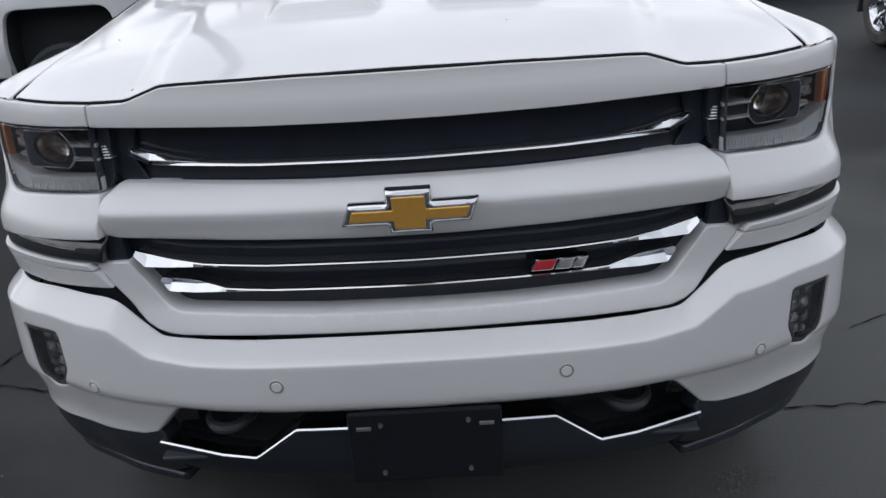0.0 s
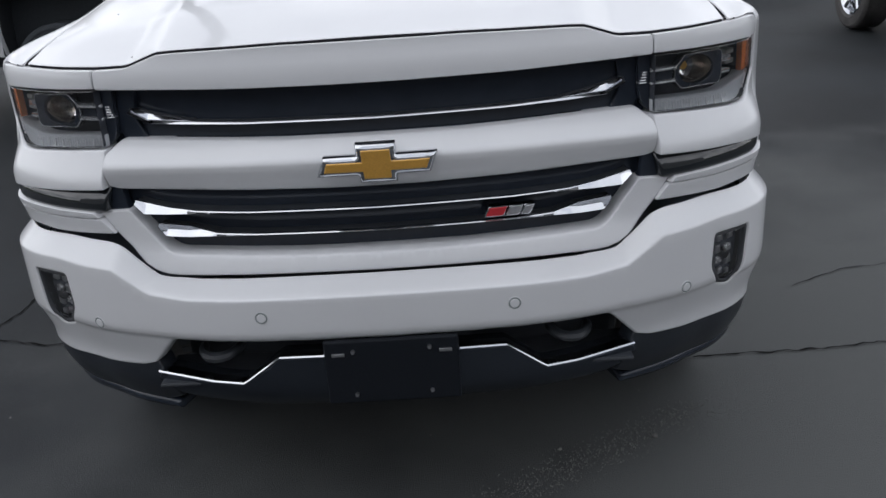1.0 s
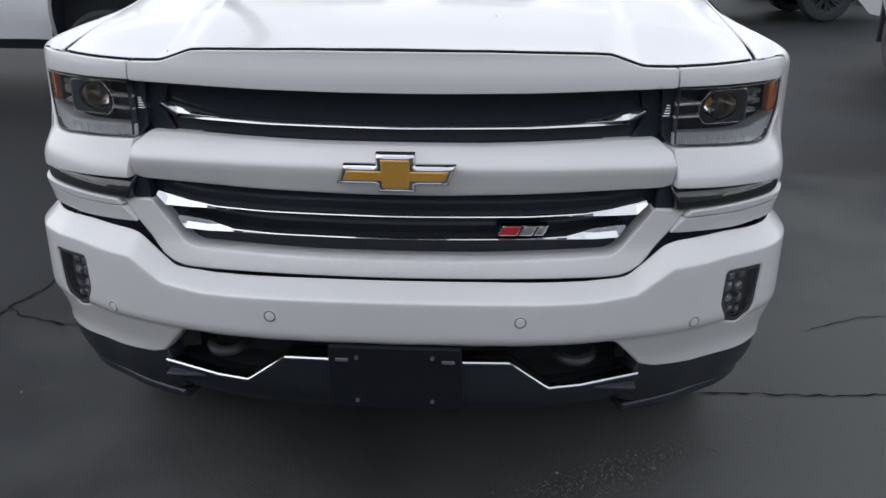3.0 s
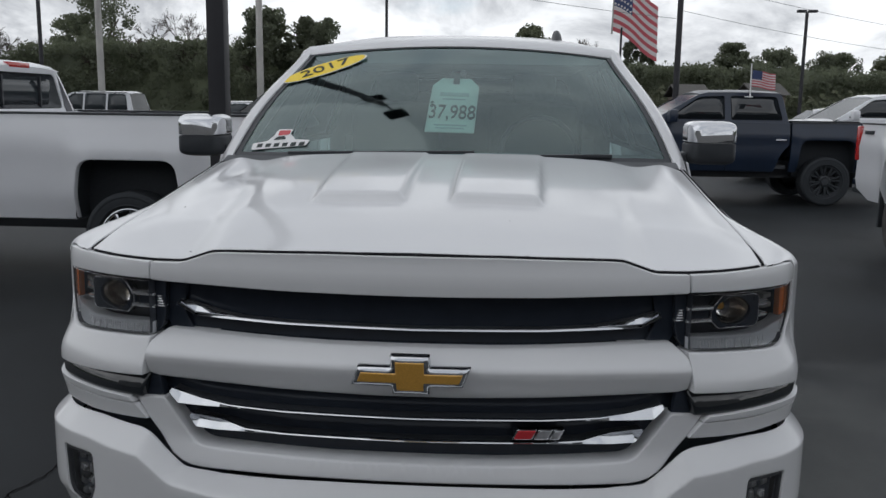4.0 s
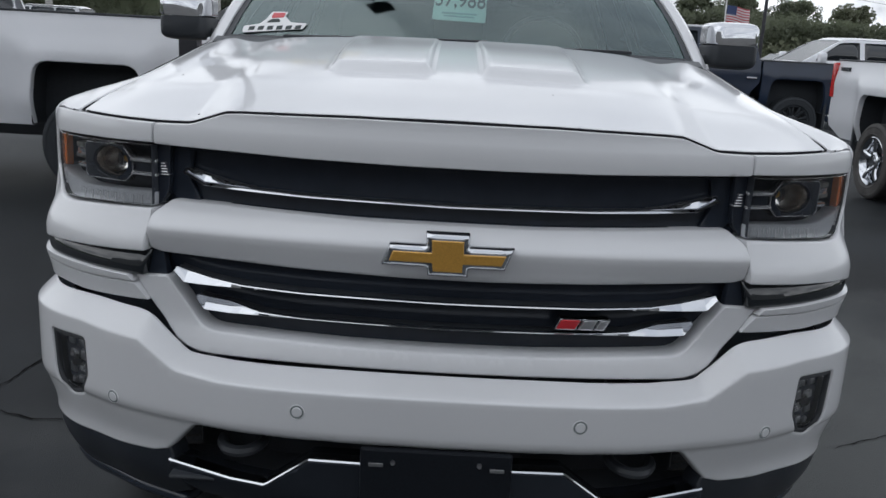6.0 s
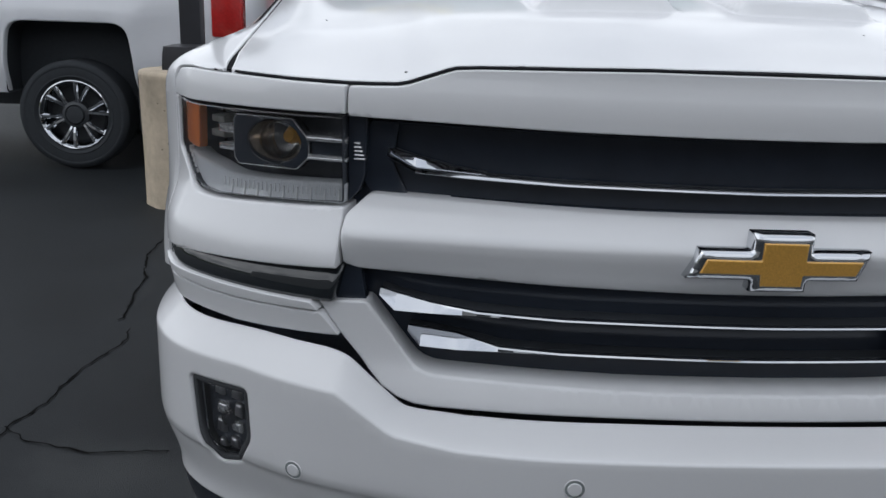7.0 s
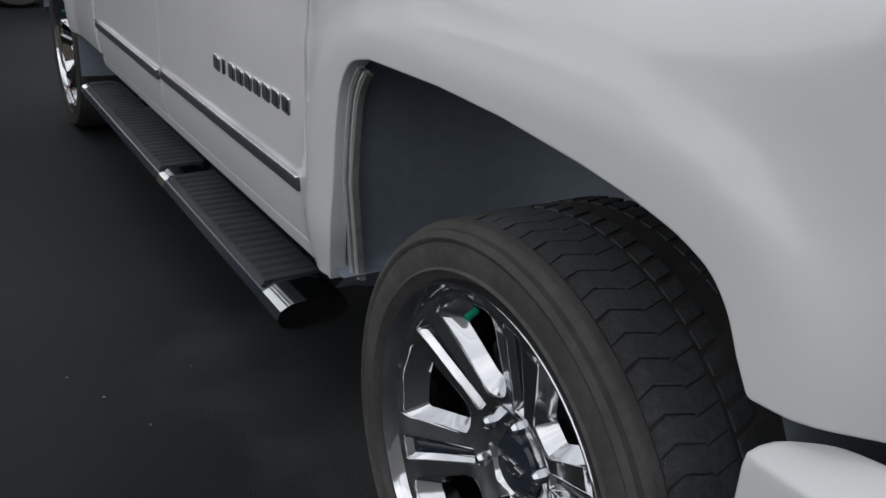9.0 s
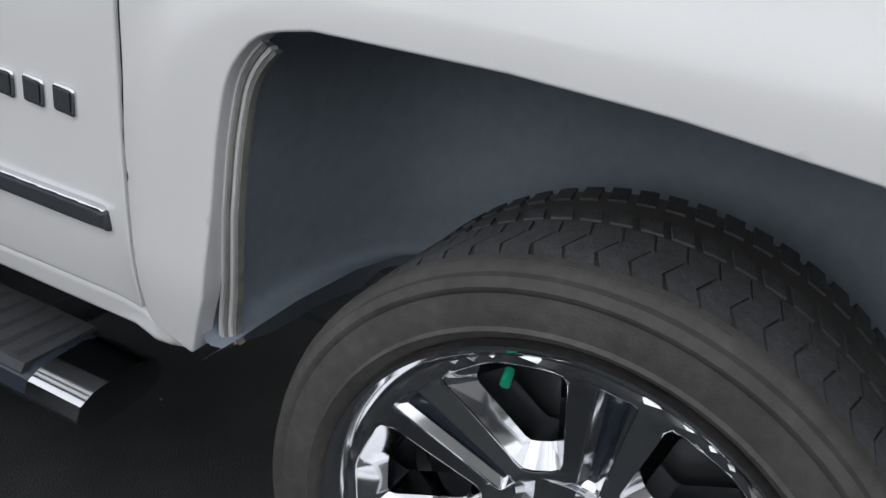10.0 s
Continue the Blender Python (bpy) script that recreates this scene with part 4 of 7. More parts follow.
half = [(x, top_v(x, g)) for x, g in ((0.2, 0.004), (0.44, 0.005), (0.50, 0.012), (0.53, 0.018), (0.56, 0.020), (0.60, 0.020), (0.645, 0.016), (0.68, 0.008), (0.8, 0.004), (0.9, 0.004))]
outline = [BX(*p) for p in half] + [BY(0.33, 0.836), BY(0.44, 0.824, 0.02), BY(0.505, 0.79, 0.04), BY(0.505, 0.51), BY(0.40, 0.486), BX(0.95, 0.480), BX(0.75, 0.486), BX(0.64, 0.494, 0.01), BX(0.602, 0.506, 0.006), BX(0.522, 0.590, 0.012), BX(0.2, 0.590)]
fog = [BX(0.894, 0.729, 0.012), BX(0.791, 0.731, 0.01), BX(0.786, 0.645, 0.012), BX(0.812, 0.590, 0.012), BX(0.856, 0.575, 0.014), BX(0.885, 0.620, 0.02)]
foghole = rounded(fog, 0.01)
full = outline + [(-u, *q) for u, *q in reversed(outline)]
bumper = sheet("bumper", rounded(full, 0.015), bumper_surface, PAINT, truck, "white painted bumper cover", holes=(foghole, [(-u, w) for u, w in foghole]), step=0.020, r=0.005, thick=0.03, rows=(lambda u: float(shoulder(abs(u))[0]) - 0.004, lambda u: float(shoulder(abs(u))[0]), lambda u: float(shoulder(abs(u))[0]) + 0.004, 0.605, 0.598, 0.591))
for mirror in (False, True):
    k = -1 if mirror else 1
    fl = sheet("fog_lamp", shrunk(foghole, -0.006), bshift(0.028), LAMP_GREY, truck, "fog lamp in a black bezel", mirror=mirror, step=0.02, r=0.0, thick=0.001)
    sheet("bezel", foghole, bshift(0.004), ROUGH_BLACK, fl, mirror=mirror, holes=(shrunk(foghole, 0.010),), step=0.015, r=0.003, thick=0.03)
    inner = shrunk(foghole, 0.012)
    lens = sheet("lens", inner, bshift(0.010), LENS_COVER, fl, "clear lens", mirror=mirror, step=0.02, r=0.003, thick=0.003)
    lens.visible_shadow = False
    for cx, z, w, h in ((0.826, 0.705, 0.020, 0.012), (0.858, 0.706, 0.018, 0.012), (0.822, 0.676, 0.018, 0.014), (0.852, 0.672, 0.024, 0.012), (0.826, 0.645, 0.022, 0.011), (0.856, 0.640, 0.018, 0.014), (0.832, 0.614, 0.018, 0.011), (0.856, 0.606, 0.014, 0.010)):
        sheet("reflector", rounded([BX(cx - w / 2, z - h), BX(cx + w / 2, z - 0.8 * h), BX(cx + w / 2 - 0.003, z + h), BX(cx - w / 2 + 0.002, z + 0.8 * h)], 0.003, 3), bshift(0.020), LAMP_TRIM if w > 0.021 else DULL_CHROME, fl, "reflector facet", mirror=mirror, step=0.01, r=0.005, thick=0.012)
    bm = bmesh.new()
    bmesh.ops.create_uvsphere(bm, u_segments=16, v_segments=10, radius=0.014)
    ob = part("fog_bulb", bm, LENS_GLASS, fl, "small clear bulb", smooth=True)
    ob.location = bumper_surface(np.array([BU.x(0.838)]), np.array([0.660]), np.array([0.022]))[0] * (k, 1, 1)
    # parking sensors
    for x, z in ((0.290, 0.658), (0.712, 0.618)):
        s0 = BU.x(x)
        circ = [(s0 + 0.0145 * math.cos(t), z + 0.0145 * math.sin(t)) for t in np.linspace(0, 2 * math.pi, 25)[:-1]]
        disc = [(s0 + 0.0108 * math.cos(t), z + 0.0108 * math.sin(t)) for t in np.linspace(0, 2 * math.pi, 25)[:-1]]
        sen = sheet("parking_sensor", [(s0 + 1.12 * (u - s0), z + 1.12 * (w - z)) for u, w in circ], bshift(-0.0015), PAINT, truck, "", mirror=mirror, holes=(circ,), step=0.01, r=0.0012, thick=0.01)
        sheet("sensor_gap", circ, bshift(-0.0008), CABIN, sen, mirror=mirror, step=0.01, r=0.0, thick=0.002)
        sheet("sensor_face", disc, bshift(-0.0022), PAINT, sen, mirror=mirror, step=0.01, r=0.0015, thick=0.006)
    # dark filler as painted shade between bumper and strips, black valance and lip
    sheet("bumper_gap", [BX(0.46, 0.715), BX(0.66, 0.85), BY(0.36, 0.85), BY(0.44, 0.84), BY(0.44, 0.78), BX(0.66, 0.74), BX(0.56, 0.66), BX(0.46, 0.66)], bshift(0.075), GAP_SHADE, truck, mirror=mirror, step=0.04, r=0, thick=0.001)
    val = [BX(0.600, 0.512), BX(0.62, 0.505), BX(0.75, 0.494), BX(0.95, 0.488), BY(0.40, 0.494), BY(0.50, 0.515), BY(0.50, 0.43), BY(0.40, 0.385), BX(0.90, 0.370), BX(0.62, 0.372), BX(0.56, 0.40)]
    sheet("valance", rounded(val, 0.01), lambda s, z, d: bumper_surface(s, z, d + 0.004 + 0.10 * np.maximum(0.48 - z, 0) + 3.2 * np.maximum(0.47 - z, 0) ** 2), VALANCE, truck, "black lower valance", mirror=mirror, step=0.03, r=0.006, thick=0.05)
    lip = [BX(0.585, 0.374), BX(0.75, 0.380), BX(0.93, 0.386), BY(0.40, 0.392), BY(0.40, 0.364), BX(0.93, 0.356), BX(0.75, 0.350), BX(0.585, 0.348)]
    sheet("air_dam_lip", rounded(lip, 0.008), bshift(0.041), GLOSS_BLACK, truck, mirror=mirror, step=0.03, r=0.010, thick=0.06)
    # recess with tow hook
    sheet("tow_recess", [BX(0.20, 0.60), BX(0.62, 0.60), BX(0.62, 0.40), BX(0.20, 0.40)], bshift(0.16), BLACK, truck, mirror=mirror, step=0.05, r=0, thick=0.001)
    rings = []
    for t in np.linspace(-0.3, math.pi + 0.3, 15):
        p = Vector((k * (0.43 + 0.045 * math.cos(t)), 0.075 - 0.065 * max(0, math.sin(t)), 0.525))
        rings.append([(p.x + 0.013 * math.cos(b) * math.cos(t) * k, p.y + 0.013 * math.cos(b) * -math.sin(t), p.z + 0.013 * math.sin(b)) for b in np.linspace(0, 2 * math.pi, 9)[:-1]])
    lofted("tow_hook", rings, BLACK, truck, "black tow hook")
    bm = bmesh.new()
    box(bm, (min(k * 0.29, k * 0.58), 0.005, 0.452), (max(k * 0.29, k * 0.58), 0.16, 0.462), 0.004)
    part("recess_shelf", bm, BLACK, truck)

# lower centre skid piece with its chrome edge
half = [(0.10, 0.536), (0.272, 0.534, 0.006), (0.370, 0.465, 0.008), (0.45, 0.468), (0.598, 0.482, 0.01), (0.606, 0.462), (0.55, 0.41, 0.04), (0.30, 0.376), (0.1, 0.37)]


def skid_surface(s, z, d):
    x, y, nx, ny = BU.at(s)
    k = 0.036 + 0.15 * np.maximum(0.46 - z, 0) + 7.0 * np.maximum(0.452 - z, 0) ** 2 + d
    return np.c_[x - nx * k, y - ny * k, z]


skid = sheet("skid_plate", rounded([BX(*p) for p in mirrored(half)], 0.006), skid_surface, SKID, truck, "dark grey skid plate with chrome edge", step=0.03, r=0.006, thick=0.06)
for k in (1, -1):
    rows = [(0.16, 0.536), (0.272, 0.535), (0.278, 0.532), (0.360, 0.473), (0.372, 0.466), (0.45, 0.469), (0.598, 0.483)]
    rings = []
    for x, z in rows:
        s = np.array([BU.x(x)])
        rings.append([skid_surface(s, np.array([z + dz]), np.array([0.0]) + e)[0] * (k, 1, 1) for dz, e in ((-0.003, 0.006), (-0.003, -0.003), (0.000, -0.005), (0.003, -0.002), (0.003, 0.03))])
    lofted("chrome_edge", rings, CHROME, skid, "bright chrome edge", sharp=20)
# plate bracket
bm = bmesh.new()
box(bm, (-0.157, -0.074, 0.425), (0.157, -0.062, 0.592), 0.006)
PLATE_BLACK = material("black_bracket_plastic", (0.010, 0.012, 0.016), 0.45, grain=0.15, grain_scale=200, spec=0.2)
bracket = part("plate_bracket", bm, PLATE_BLACK, truck, "empty black licence plate bracket")
bm = bmesh.new()
box(bm, (-0.13, -0.07, 0.43), (0.13, 0.02, 0.585), 0.0)
part("bracket_mount", bm, BLACK, bracket)
for x, z in ((-0.089, 0.563), (0.089, 0.566), (-0.089, 0.450), (0.089, 0.451)):
    bm = bmesh.new()
    rod(bm, (x, -0.07, z), (x, -0.080, z), 0.0058, 0.0045, 12)
    part("screw", bm, DULL_CHROME, bracket)
for x in (-0.124, 0.126):
    bm = bmesh.new()
    box(bm, (x - 0.015, -0.077, 0.552), (x + 0.015, -0.07, 0.560), 0.001)
    part("slot", bm, DULL_CHROME, bracket)

# fenders with wheel arches
ARCH = [(1.490, 0.515), (1.468, 0.62, 0.0), (1.453, 0.74, 0.0), (1.445, 0.84, 0.05), (1.430, 0.918, 0.05), (1.390, 0.967, 0.04), (1.32, 0.981, 0.0), (1.10, 0.984, 0.0), (0.94, 0.979, 0.0), (0.78, 0.966, 0.0), (0.69, 0.955, 0.04), (0.62, 0.941, 0.04), (0.575, 0.922, 0.03), (0.548, 0.892, 0.02), (0.531, 0.858, 0.0), (0.512, 0.826)]
EDGE = spline([(0.20, 0.826), (0.35, 0.838), (0.8, 0.848), (1.38, 0.864), (1.7, 0.872)], 6)


def fender_surface(s, v, d):
    """Upright side up to v = 1.06, then the roll over to the seam with the hood at v = 1.30."""
    x, y, nx, ny = UP.at(s)
    zb = 1.196 - 0.096 * smooth01((y - 0.37) / 0.20)
    z = np.where(v <= 1.0, v, 1.0 + (np.minimum(v, 1.06) - 1.0) * (zb - 1.0) / 0.06)
    k = inset(y, np.minimum(z, 1.10)) + d
    bx, by = x - nx * k, y - ny * k
    t = np.clip((v - 1.06) / 0.24, 0, 1) * math.pi / 2
    xe, ze = np.interp(by, EDGE[:, 0], EDGE[:, 1]) - 0.0005, seam_z(by) + 0.0005
    straight = 0.62 * smooth01((y - 0.48) / 0.3)
    share = t / (math.pi / 2)
    px = bx - (bx - xe) * ((1 - straight) * (1 - np.cos(t) ** 0.8) + straight * share)
    pz = z + (ze - zb) * ((1 - straight) * np.sin(t) + straight * (0.75 * share + 0.25 * np.sin(t)))
    roll = v > 1.06
    return np.c_[np.where(roll, px - d * 0.3 * np.cos(t), bx), by, np.where(roll, pz - d * np.sin(t), z)]


FENDER = [Y(0.343, 1.0), Y(0.343, 1.04), Y(0.342, 1.13, 0.01), Y(0.30, 1.172), Y(0.25, 1.196), Y(0.222, 1.245), Y(0.228, 1.298), Y(0.4, 1.30), Y(0.6, 1.30), Y(1.0, 1.30), Y(1.40, 1.30), Y(1.545, 1.27), Y(1.605, 1.22), Y(1.602, 0.95), Y(1.599, 0.80), Y(1.572, 0.556, 0.02), Y(1.50, 0.520)]
FENDER = FENDER + [Y(*p) for p in ARCH[1:]] + [Y(0.47, 0.828), Y(0.40, 0.838), Y(0.343, 0.842)]
both("fender", rounded(FENDER, 0.006), fender_surface, PAINT, truck, "white front fender with a flared wheel arch", step=0.022, r=0.0028, thick=0.030)


def liner(c, name="wheel_liner"):
    for k in (1, -1):
        dy = c - 1.0
        pts = [(y + dy + (0.012 if y > 1.0 else -0.012), z + 0.012) for y, z, *_ in rounded(ARCH, 0.05)]
        pts = [(1.502 + dy, 0.50)] + [p for p in pts if p[1] > 0.44] + [(0.47 + dy, 0.75), (0.47 + dy, 0.36)]
        rings = []
        for x, g in ((0.968, 1.0), (0.93, 1.0), (0.80, 1.01), (0.66, 0.99), (0.58, 0.94), (0.53, 0.85), (0.50, 0.72), (0.485, 0.55)):
            low = pts if x > 0.9 else [(pts[0][0], 0.47)] + pts[1:]
            rings.append([(k * x, c + (y - c) * g, 0.55 + (z - 0.55) * g) for y, z in low])
        rings.append([(k * 0.48, c + (y - c) * 0.3, 0.55 + (z - 0.55) * 0.3) for y, z in pts])
        ob = lofted(name, rings, LINER, truck, "dark grey wheel well liner", closed=False, sharp=80)


liner(1.0)
liner(REAR_Y)
edge_line = [p for p in rounded(ARCH, 0.05) if p[0] > 1.392 and p[1] > 0.53]
for k in (1, -1):
    for e, x, mm in ((-0.002, 0.930, PAINT), (0.003, 0.926, SEAL_GREY), (0.008, 0.922, PAINT), (0.013, 0.918, SEAL_GREY)):
        rings = []
        for y, z in edge_line:
            w = Vector((1.0 - y, 0.45 - z)).normalized()
            xo = x + 0.012 + 0.032 * smooth01((z - 0.5) / 0.25)
            rings.append([(k * xo, y + w.x * e, z + w.y * e), (k * xo, y + w.x * (e + 0.005), z + w.y * (e + 0.005)), (k * (xo - 0.012), y + w.x * (e + 0.005), z + w.y * (e + 0.005)), (k * (xo - 0.012), y + w.x * e, z + w.y * e)])
        lofted("arch_lining_edge", rings, mm, truck)
for k in (1, -1):
    big_wheel(truck, (k * 0.962, WHEEL_Y, WHEEL_Z), k, 0.0)
    big_wheel(truck, (k * 0.945, REAR_Y, WHEEL_Z), k, 0.5)

# black strips behind the lamp, door and hood gaps, painted as their shade
for k in (False, True):
    sheet("lamp_seal", [Y(0.325, 1.19), Y(0.36, 1.19), Y(0.365, 0.86), Y(0.325, 0.86)], shifted(0.006), GAP_SHADE, truck, mirror=k, step=0.04, r=0, thick=0.002)
    sheet("door_seal", [Y(1.575, 1.28), Y(1.63, 1.28), Y(1.63, 0.56), Y(1.58, 0.56)], shifted(0.0075), GAP_SHADE, truck, mirror=k, step=0.03, r=0, thick=0.002)
    sheet("hood_side_seal", [(0.795, 0.235), (0.85, 0.235), (0.875, 1.40), (0.81, 1.40)], lambda u, w, d: np.c_[u, w, seam_z(w) - 0.003 - d], GAP_SHADE, truck, mirror=k, step=0.08, r=0, thick=0.002)

# doors and bed
for mirror in (False, True):
    k = -1 if mirror else 1
    for y0, y1 in ((1.611, 2.72), (2.728, 3.71)):
        low = 0.556
        d = [Y(y0, 1.375), Y(y1, 1.385), Y(y1, 0.62), Y(y1 - 0.01, low, 0.02), Y(y0 + (-0.03 if y0 < 2 else 0.01), low, 0.02), Y(y0 - 0.003, 0.80), Y(y0, 0.95)]
        door = sheet("door", rounded(d, 0.006), up_surface, PAINT, truck, "white door with a dark lower moulding", mirror=mirror, step=0.05, r=0.004, thick=0.006)
        bm = bmesh.new()
        box(bm, (k * 0.962 - 0.012, y0 + 0.78, 1.135), (k * 0.962 + 0.012, y0 + 0.98, 1.165), 0.008)
        part("handle", bm, CHROME, door, "chrome door handle")
        m0 = Y(y0 + 0.018, 0.648)
        mould = rounded([Y(y0 + 0.018, 0.662), Y(y1 - 0.015, 0.674), Y(y1 - 0.015, 0.700), Y(y0 + 0.022, 0.690)], 0.004, 3)
        sheet("moulding", mould, shifted(-0.010), BLACK, door, "dark body side moulding with bright edge", mirror=mirror, step=0.04, r=0.005, thick=0.012)
        sheet("bright_edge", rounded([Y(y0 + 0.025, 0.690), Y(y1 - 0.015, 0.701), Y(y1 - 0.015, 0.706), Y(y0 + 0.03, 0.695)], 0.001, 2), shifted(-0.012), CHROME, door, mirror=mirror, step=0.05, r=0.0015, thick=0.01)
    # raised letters as plain bars on the front door
    for i in range(9):
        y1 = 2.172 - i * 0.0563
        y0 = y1 - 0.0395
        if i != 1:
            lp = rounded([Y(y0, 0.803), Y(y1, 0.806), Y(y1, 0.844), Y(y0, 0.841)], 0.006, 3)
        else:
            lp = rounded([Y(y0 + 0.016, 0.806), Y(y1 - 0.014, 0.806), Y(y1 - 0.014, 0.843), Y(y0 + 0.016, 0.843)], 0.002, 3)
        sheet("badge_bar", lp, shifted(-0.005), CHROME, truck, mirror=mirror, step=0.012, r=0.003, thick=0.005)
        sheet("badge_fill", shrunk(lp, 0.006) if i != 1 else lp, shifted(-0.0065), BLACK, truck, mirror=mirror, step=0.012, r=0.0, thick=0.001)
    rocker = rounded([Y(1.55, 0.552), Y(3.76, 0.556), Y(3.76, 0.512), Y(1.58, 0.507), Y(1.505, 0.520)], 0.008)
    sheet("rocker_panel", rocker, shifted(0.004), PAINT, truck, mirror=mirror, step=0.05, r=0.008, thick=0.06)
    rear_arch = [(REAR_Y - 1.0 + y, *q) for y, *q in ARCH]
    bed = [Y(3.76, 1.385), Y(5.85, 1.395), Y(5.85, 0.62), Y(5.47, 0.56)] + [Y(*p) for p in rear_arch[1:-1]] + [Y(REAR_Y - 0.495, 0.56), Y(3.76, 0.56)]
    sheet("bed_side", rounded(bed, 0.01), up_surface, PAINT, truck, "white cargo bed side", mirror=mirror, step=0.06, r=0.008, thick=0.05)
    # side step
    step_ob = new("side_step")
    step_ob.parent = truck
    step_ob["label"] = "black side step with ribbed tread and bright end caps"
    prof = [(0.845, 0.345), (0.86, 0.372), (0.90, 0.382), (0.985, 0.378), (1.012, 0.366), (1.020, 0.346), (1.008, 0.326), (0.975, 0.314), (0.89, 0.314), (0.855, 0.326)]
    for nm, y0, y1, mm, g in (("tube", 1.76, 4.02, GLOSS_BLACK, 1.0), ("end_cap", 1.688, 1.800, CHROME, 1.006), ("joint_band", 2.66, 2.735, CHROME, 1.012), ("end_cap", 4.0, 4.06, CHROME, 1.006)):
        skew = 0.05 if nm != "tube" else 0.0
        lofted(nm, [[(k * (0.935 + (x - 0.935) * g), y - skew * (x - 0.92), 0.356 + (z - 0.348) * g) for x, z in prof] for y in (y0, (y0 + y1) / 2, y1)], mm, step_ob, sharp=35)
    for y0, y1 in ((1.815, 2.645), (2.75, 3.96)):
        pad = mesh_object("tread_pad", *loft([[(k * x, y, z) for x, z in ((0.862, 0.386), (0.866, 0.395), (1.000, 0.391), (1.008, 0.378))] for y in np.linspace(y0, y1, 6)]), ROUGH_BLACK, step_ob, "ribbed rubber tread", smooth=False)
        fix_normals(pad)
        for y in np.arange(y0 + 0.03, y1 - 0.03, 0.042):
            v, f = loft([[(k * x, y + yy + 0.03 * (x - 0.9), z) for yy, z in ((-0.012, 0.390), (-0.006, 0.399), (0.006, 0.399), (0.012, 0.390))] for x in (0.876, 0.93, 0.994)])
            fix_normals(mesh_object("rib", v, f, ROUGH_BLACK, pad, smooth=False))
    for y in (1.95, 2.9, 3.8):
        bm = bmesh.new()
        box(bm, (min(k * 0.60, k * 0.88), y - 0.03, 0.33), (max(k * 0.60, k * 0.88), y + 0.03, 0.36), 0.005)
        part("bracket", bm, BLACK, step_ob)
bm = bmesh.new()
box(bm, (-0.93, 5.80, 0.62), (0.93, 5.86, 1.38), 0.02)
part("tailgate", bm, PAINT, truck, "white tailgate")
bm = bmesh.new()
box(bm, (-0.94, 3.80, 0.70), (0.94, 5.80, 0.74), 0.0)
part("bed_floor", bm, BLACK, truck)
bm = bmesh.new()
box(bm, (-0.80, 3.77, 0.60), (0.80, 3.80, 1.38))
part("bed_front_wall", bm, PAINT, truck)
bm = bmesh.new()
box(bm, (-0.95, 5.86, 0.48), (0.95, 6.02, 0.66), 0.03)
part("rear_bumper", bm, CHROME, truck, "chrome rear bumper")
bm = bmesh.new()
box(bm, (-0.60, 0.30, 0.36), (0.60, 5.75, 0.52), 0.03)
part("chassis", bm, BLACK, truck, "black underbody")
bm = bmesh.new()
box(bm, (-0.40, 0.20, 0.50), (0.40, 1.60, 1.18), 0.05)
part("engine_bay", bm, BLACK, truck)

# cab: windshield, pillars, roof, glass
def ws_point(u, t):
    """u from -1 to 1 across, t from 0 at the cowl to 1 at the roof."""
    w = 0.865 + (0.690 - 0.865) * t
    y = 1.375 + (2.150 - 1.375) * t + (0.155 - 0.095 * t) * u * u - 0.03 * math.sin(math.pi * t)
    z = 1.378 + (1.842 - 1.378) * t - (0.012 + 0.030 * t + 0.2 * t * (1 - t) * (t - 0.35)) * u * u + 0.035 * math.sin(math.pi * t)
    return (w * u, y, z)


rings = [[ws_point(u, t) for u in np.linspace(-1, 1, 25)] for t in np.linspace(0, 1, 13)]
ws = lofted("windshield", rings, WINDSHIELD, truck, "tinted windshield", closed=False)
ws.visible_shadow = False


def band(name, t0, t1, u0, u1, mat, lift=0.003, n=16):
    rg = []
    for t in np.linspace(t0, t1, 8):
        row = []
        for u in np.linspace(u0, u1, n):
            p = ws_point(u, t)
            row.append((p[0], p[1] - lift * 0.5, p[2] + lift))
        rg.append(row)
    return lofted(name, rg, mat, truck, closed=False)


band("frit_band", 0.0, 0.035, -1, 1, BLACK)
band("frit_band", 0.985, 1.0, -1, 1, BLACK)
band("frit_band", 0.0, 1.0, 0.965, 1.0, BLACK, n=4)
band("frit_band", 0.0, 1.0, -1.0, -0.965, BLACK, n=4)
for k in (1, -1):
    rings = []
    for t in np.linspace(-0.06, 1.04, 14):
        a = Vector(ws_point(k * 1.0, min(max(t, 0), 1))) + Vector((0, 0.775 * (t - min(max(t, 0), 1)), 0.464 * (t - min(max(t, 0), 1))))
        w = 0.052
        rings.append([a + Vector(o) for o in ((k * -0.004, -0.006, 0.010), (k * 0.018, 0.002, 0.020), (k * 0.046, 0.03, 0.008), (k * w, 0.075, -0.012), (k * 0.03, 0.09, -0.03), (k * -0.012, 0.02, -0.02))])
    lofted("a_pillar", rings, PAINT, truck, "white windshield pillar", sharp=50)
rings = []
for w, dy, dz in ((0.694, -0.004, 0.004), (0.704, 0.012, 0.022), (0.716, 0.085, 0.046)):
    edge = [ws_point(u, 1.0) for u in np.linspace(-1, 1, 25)]
    rings.append([(p[0] * w / 0.690, p[1] + dy, p[2] + dz) for p in edge] + [(w * u, 2.16 + 0.05 * u * u + dy, 1.77) for u in (0.9, 0, -0.9)])
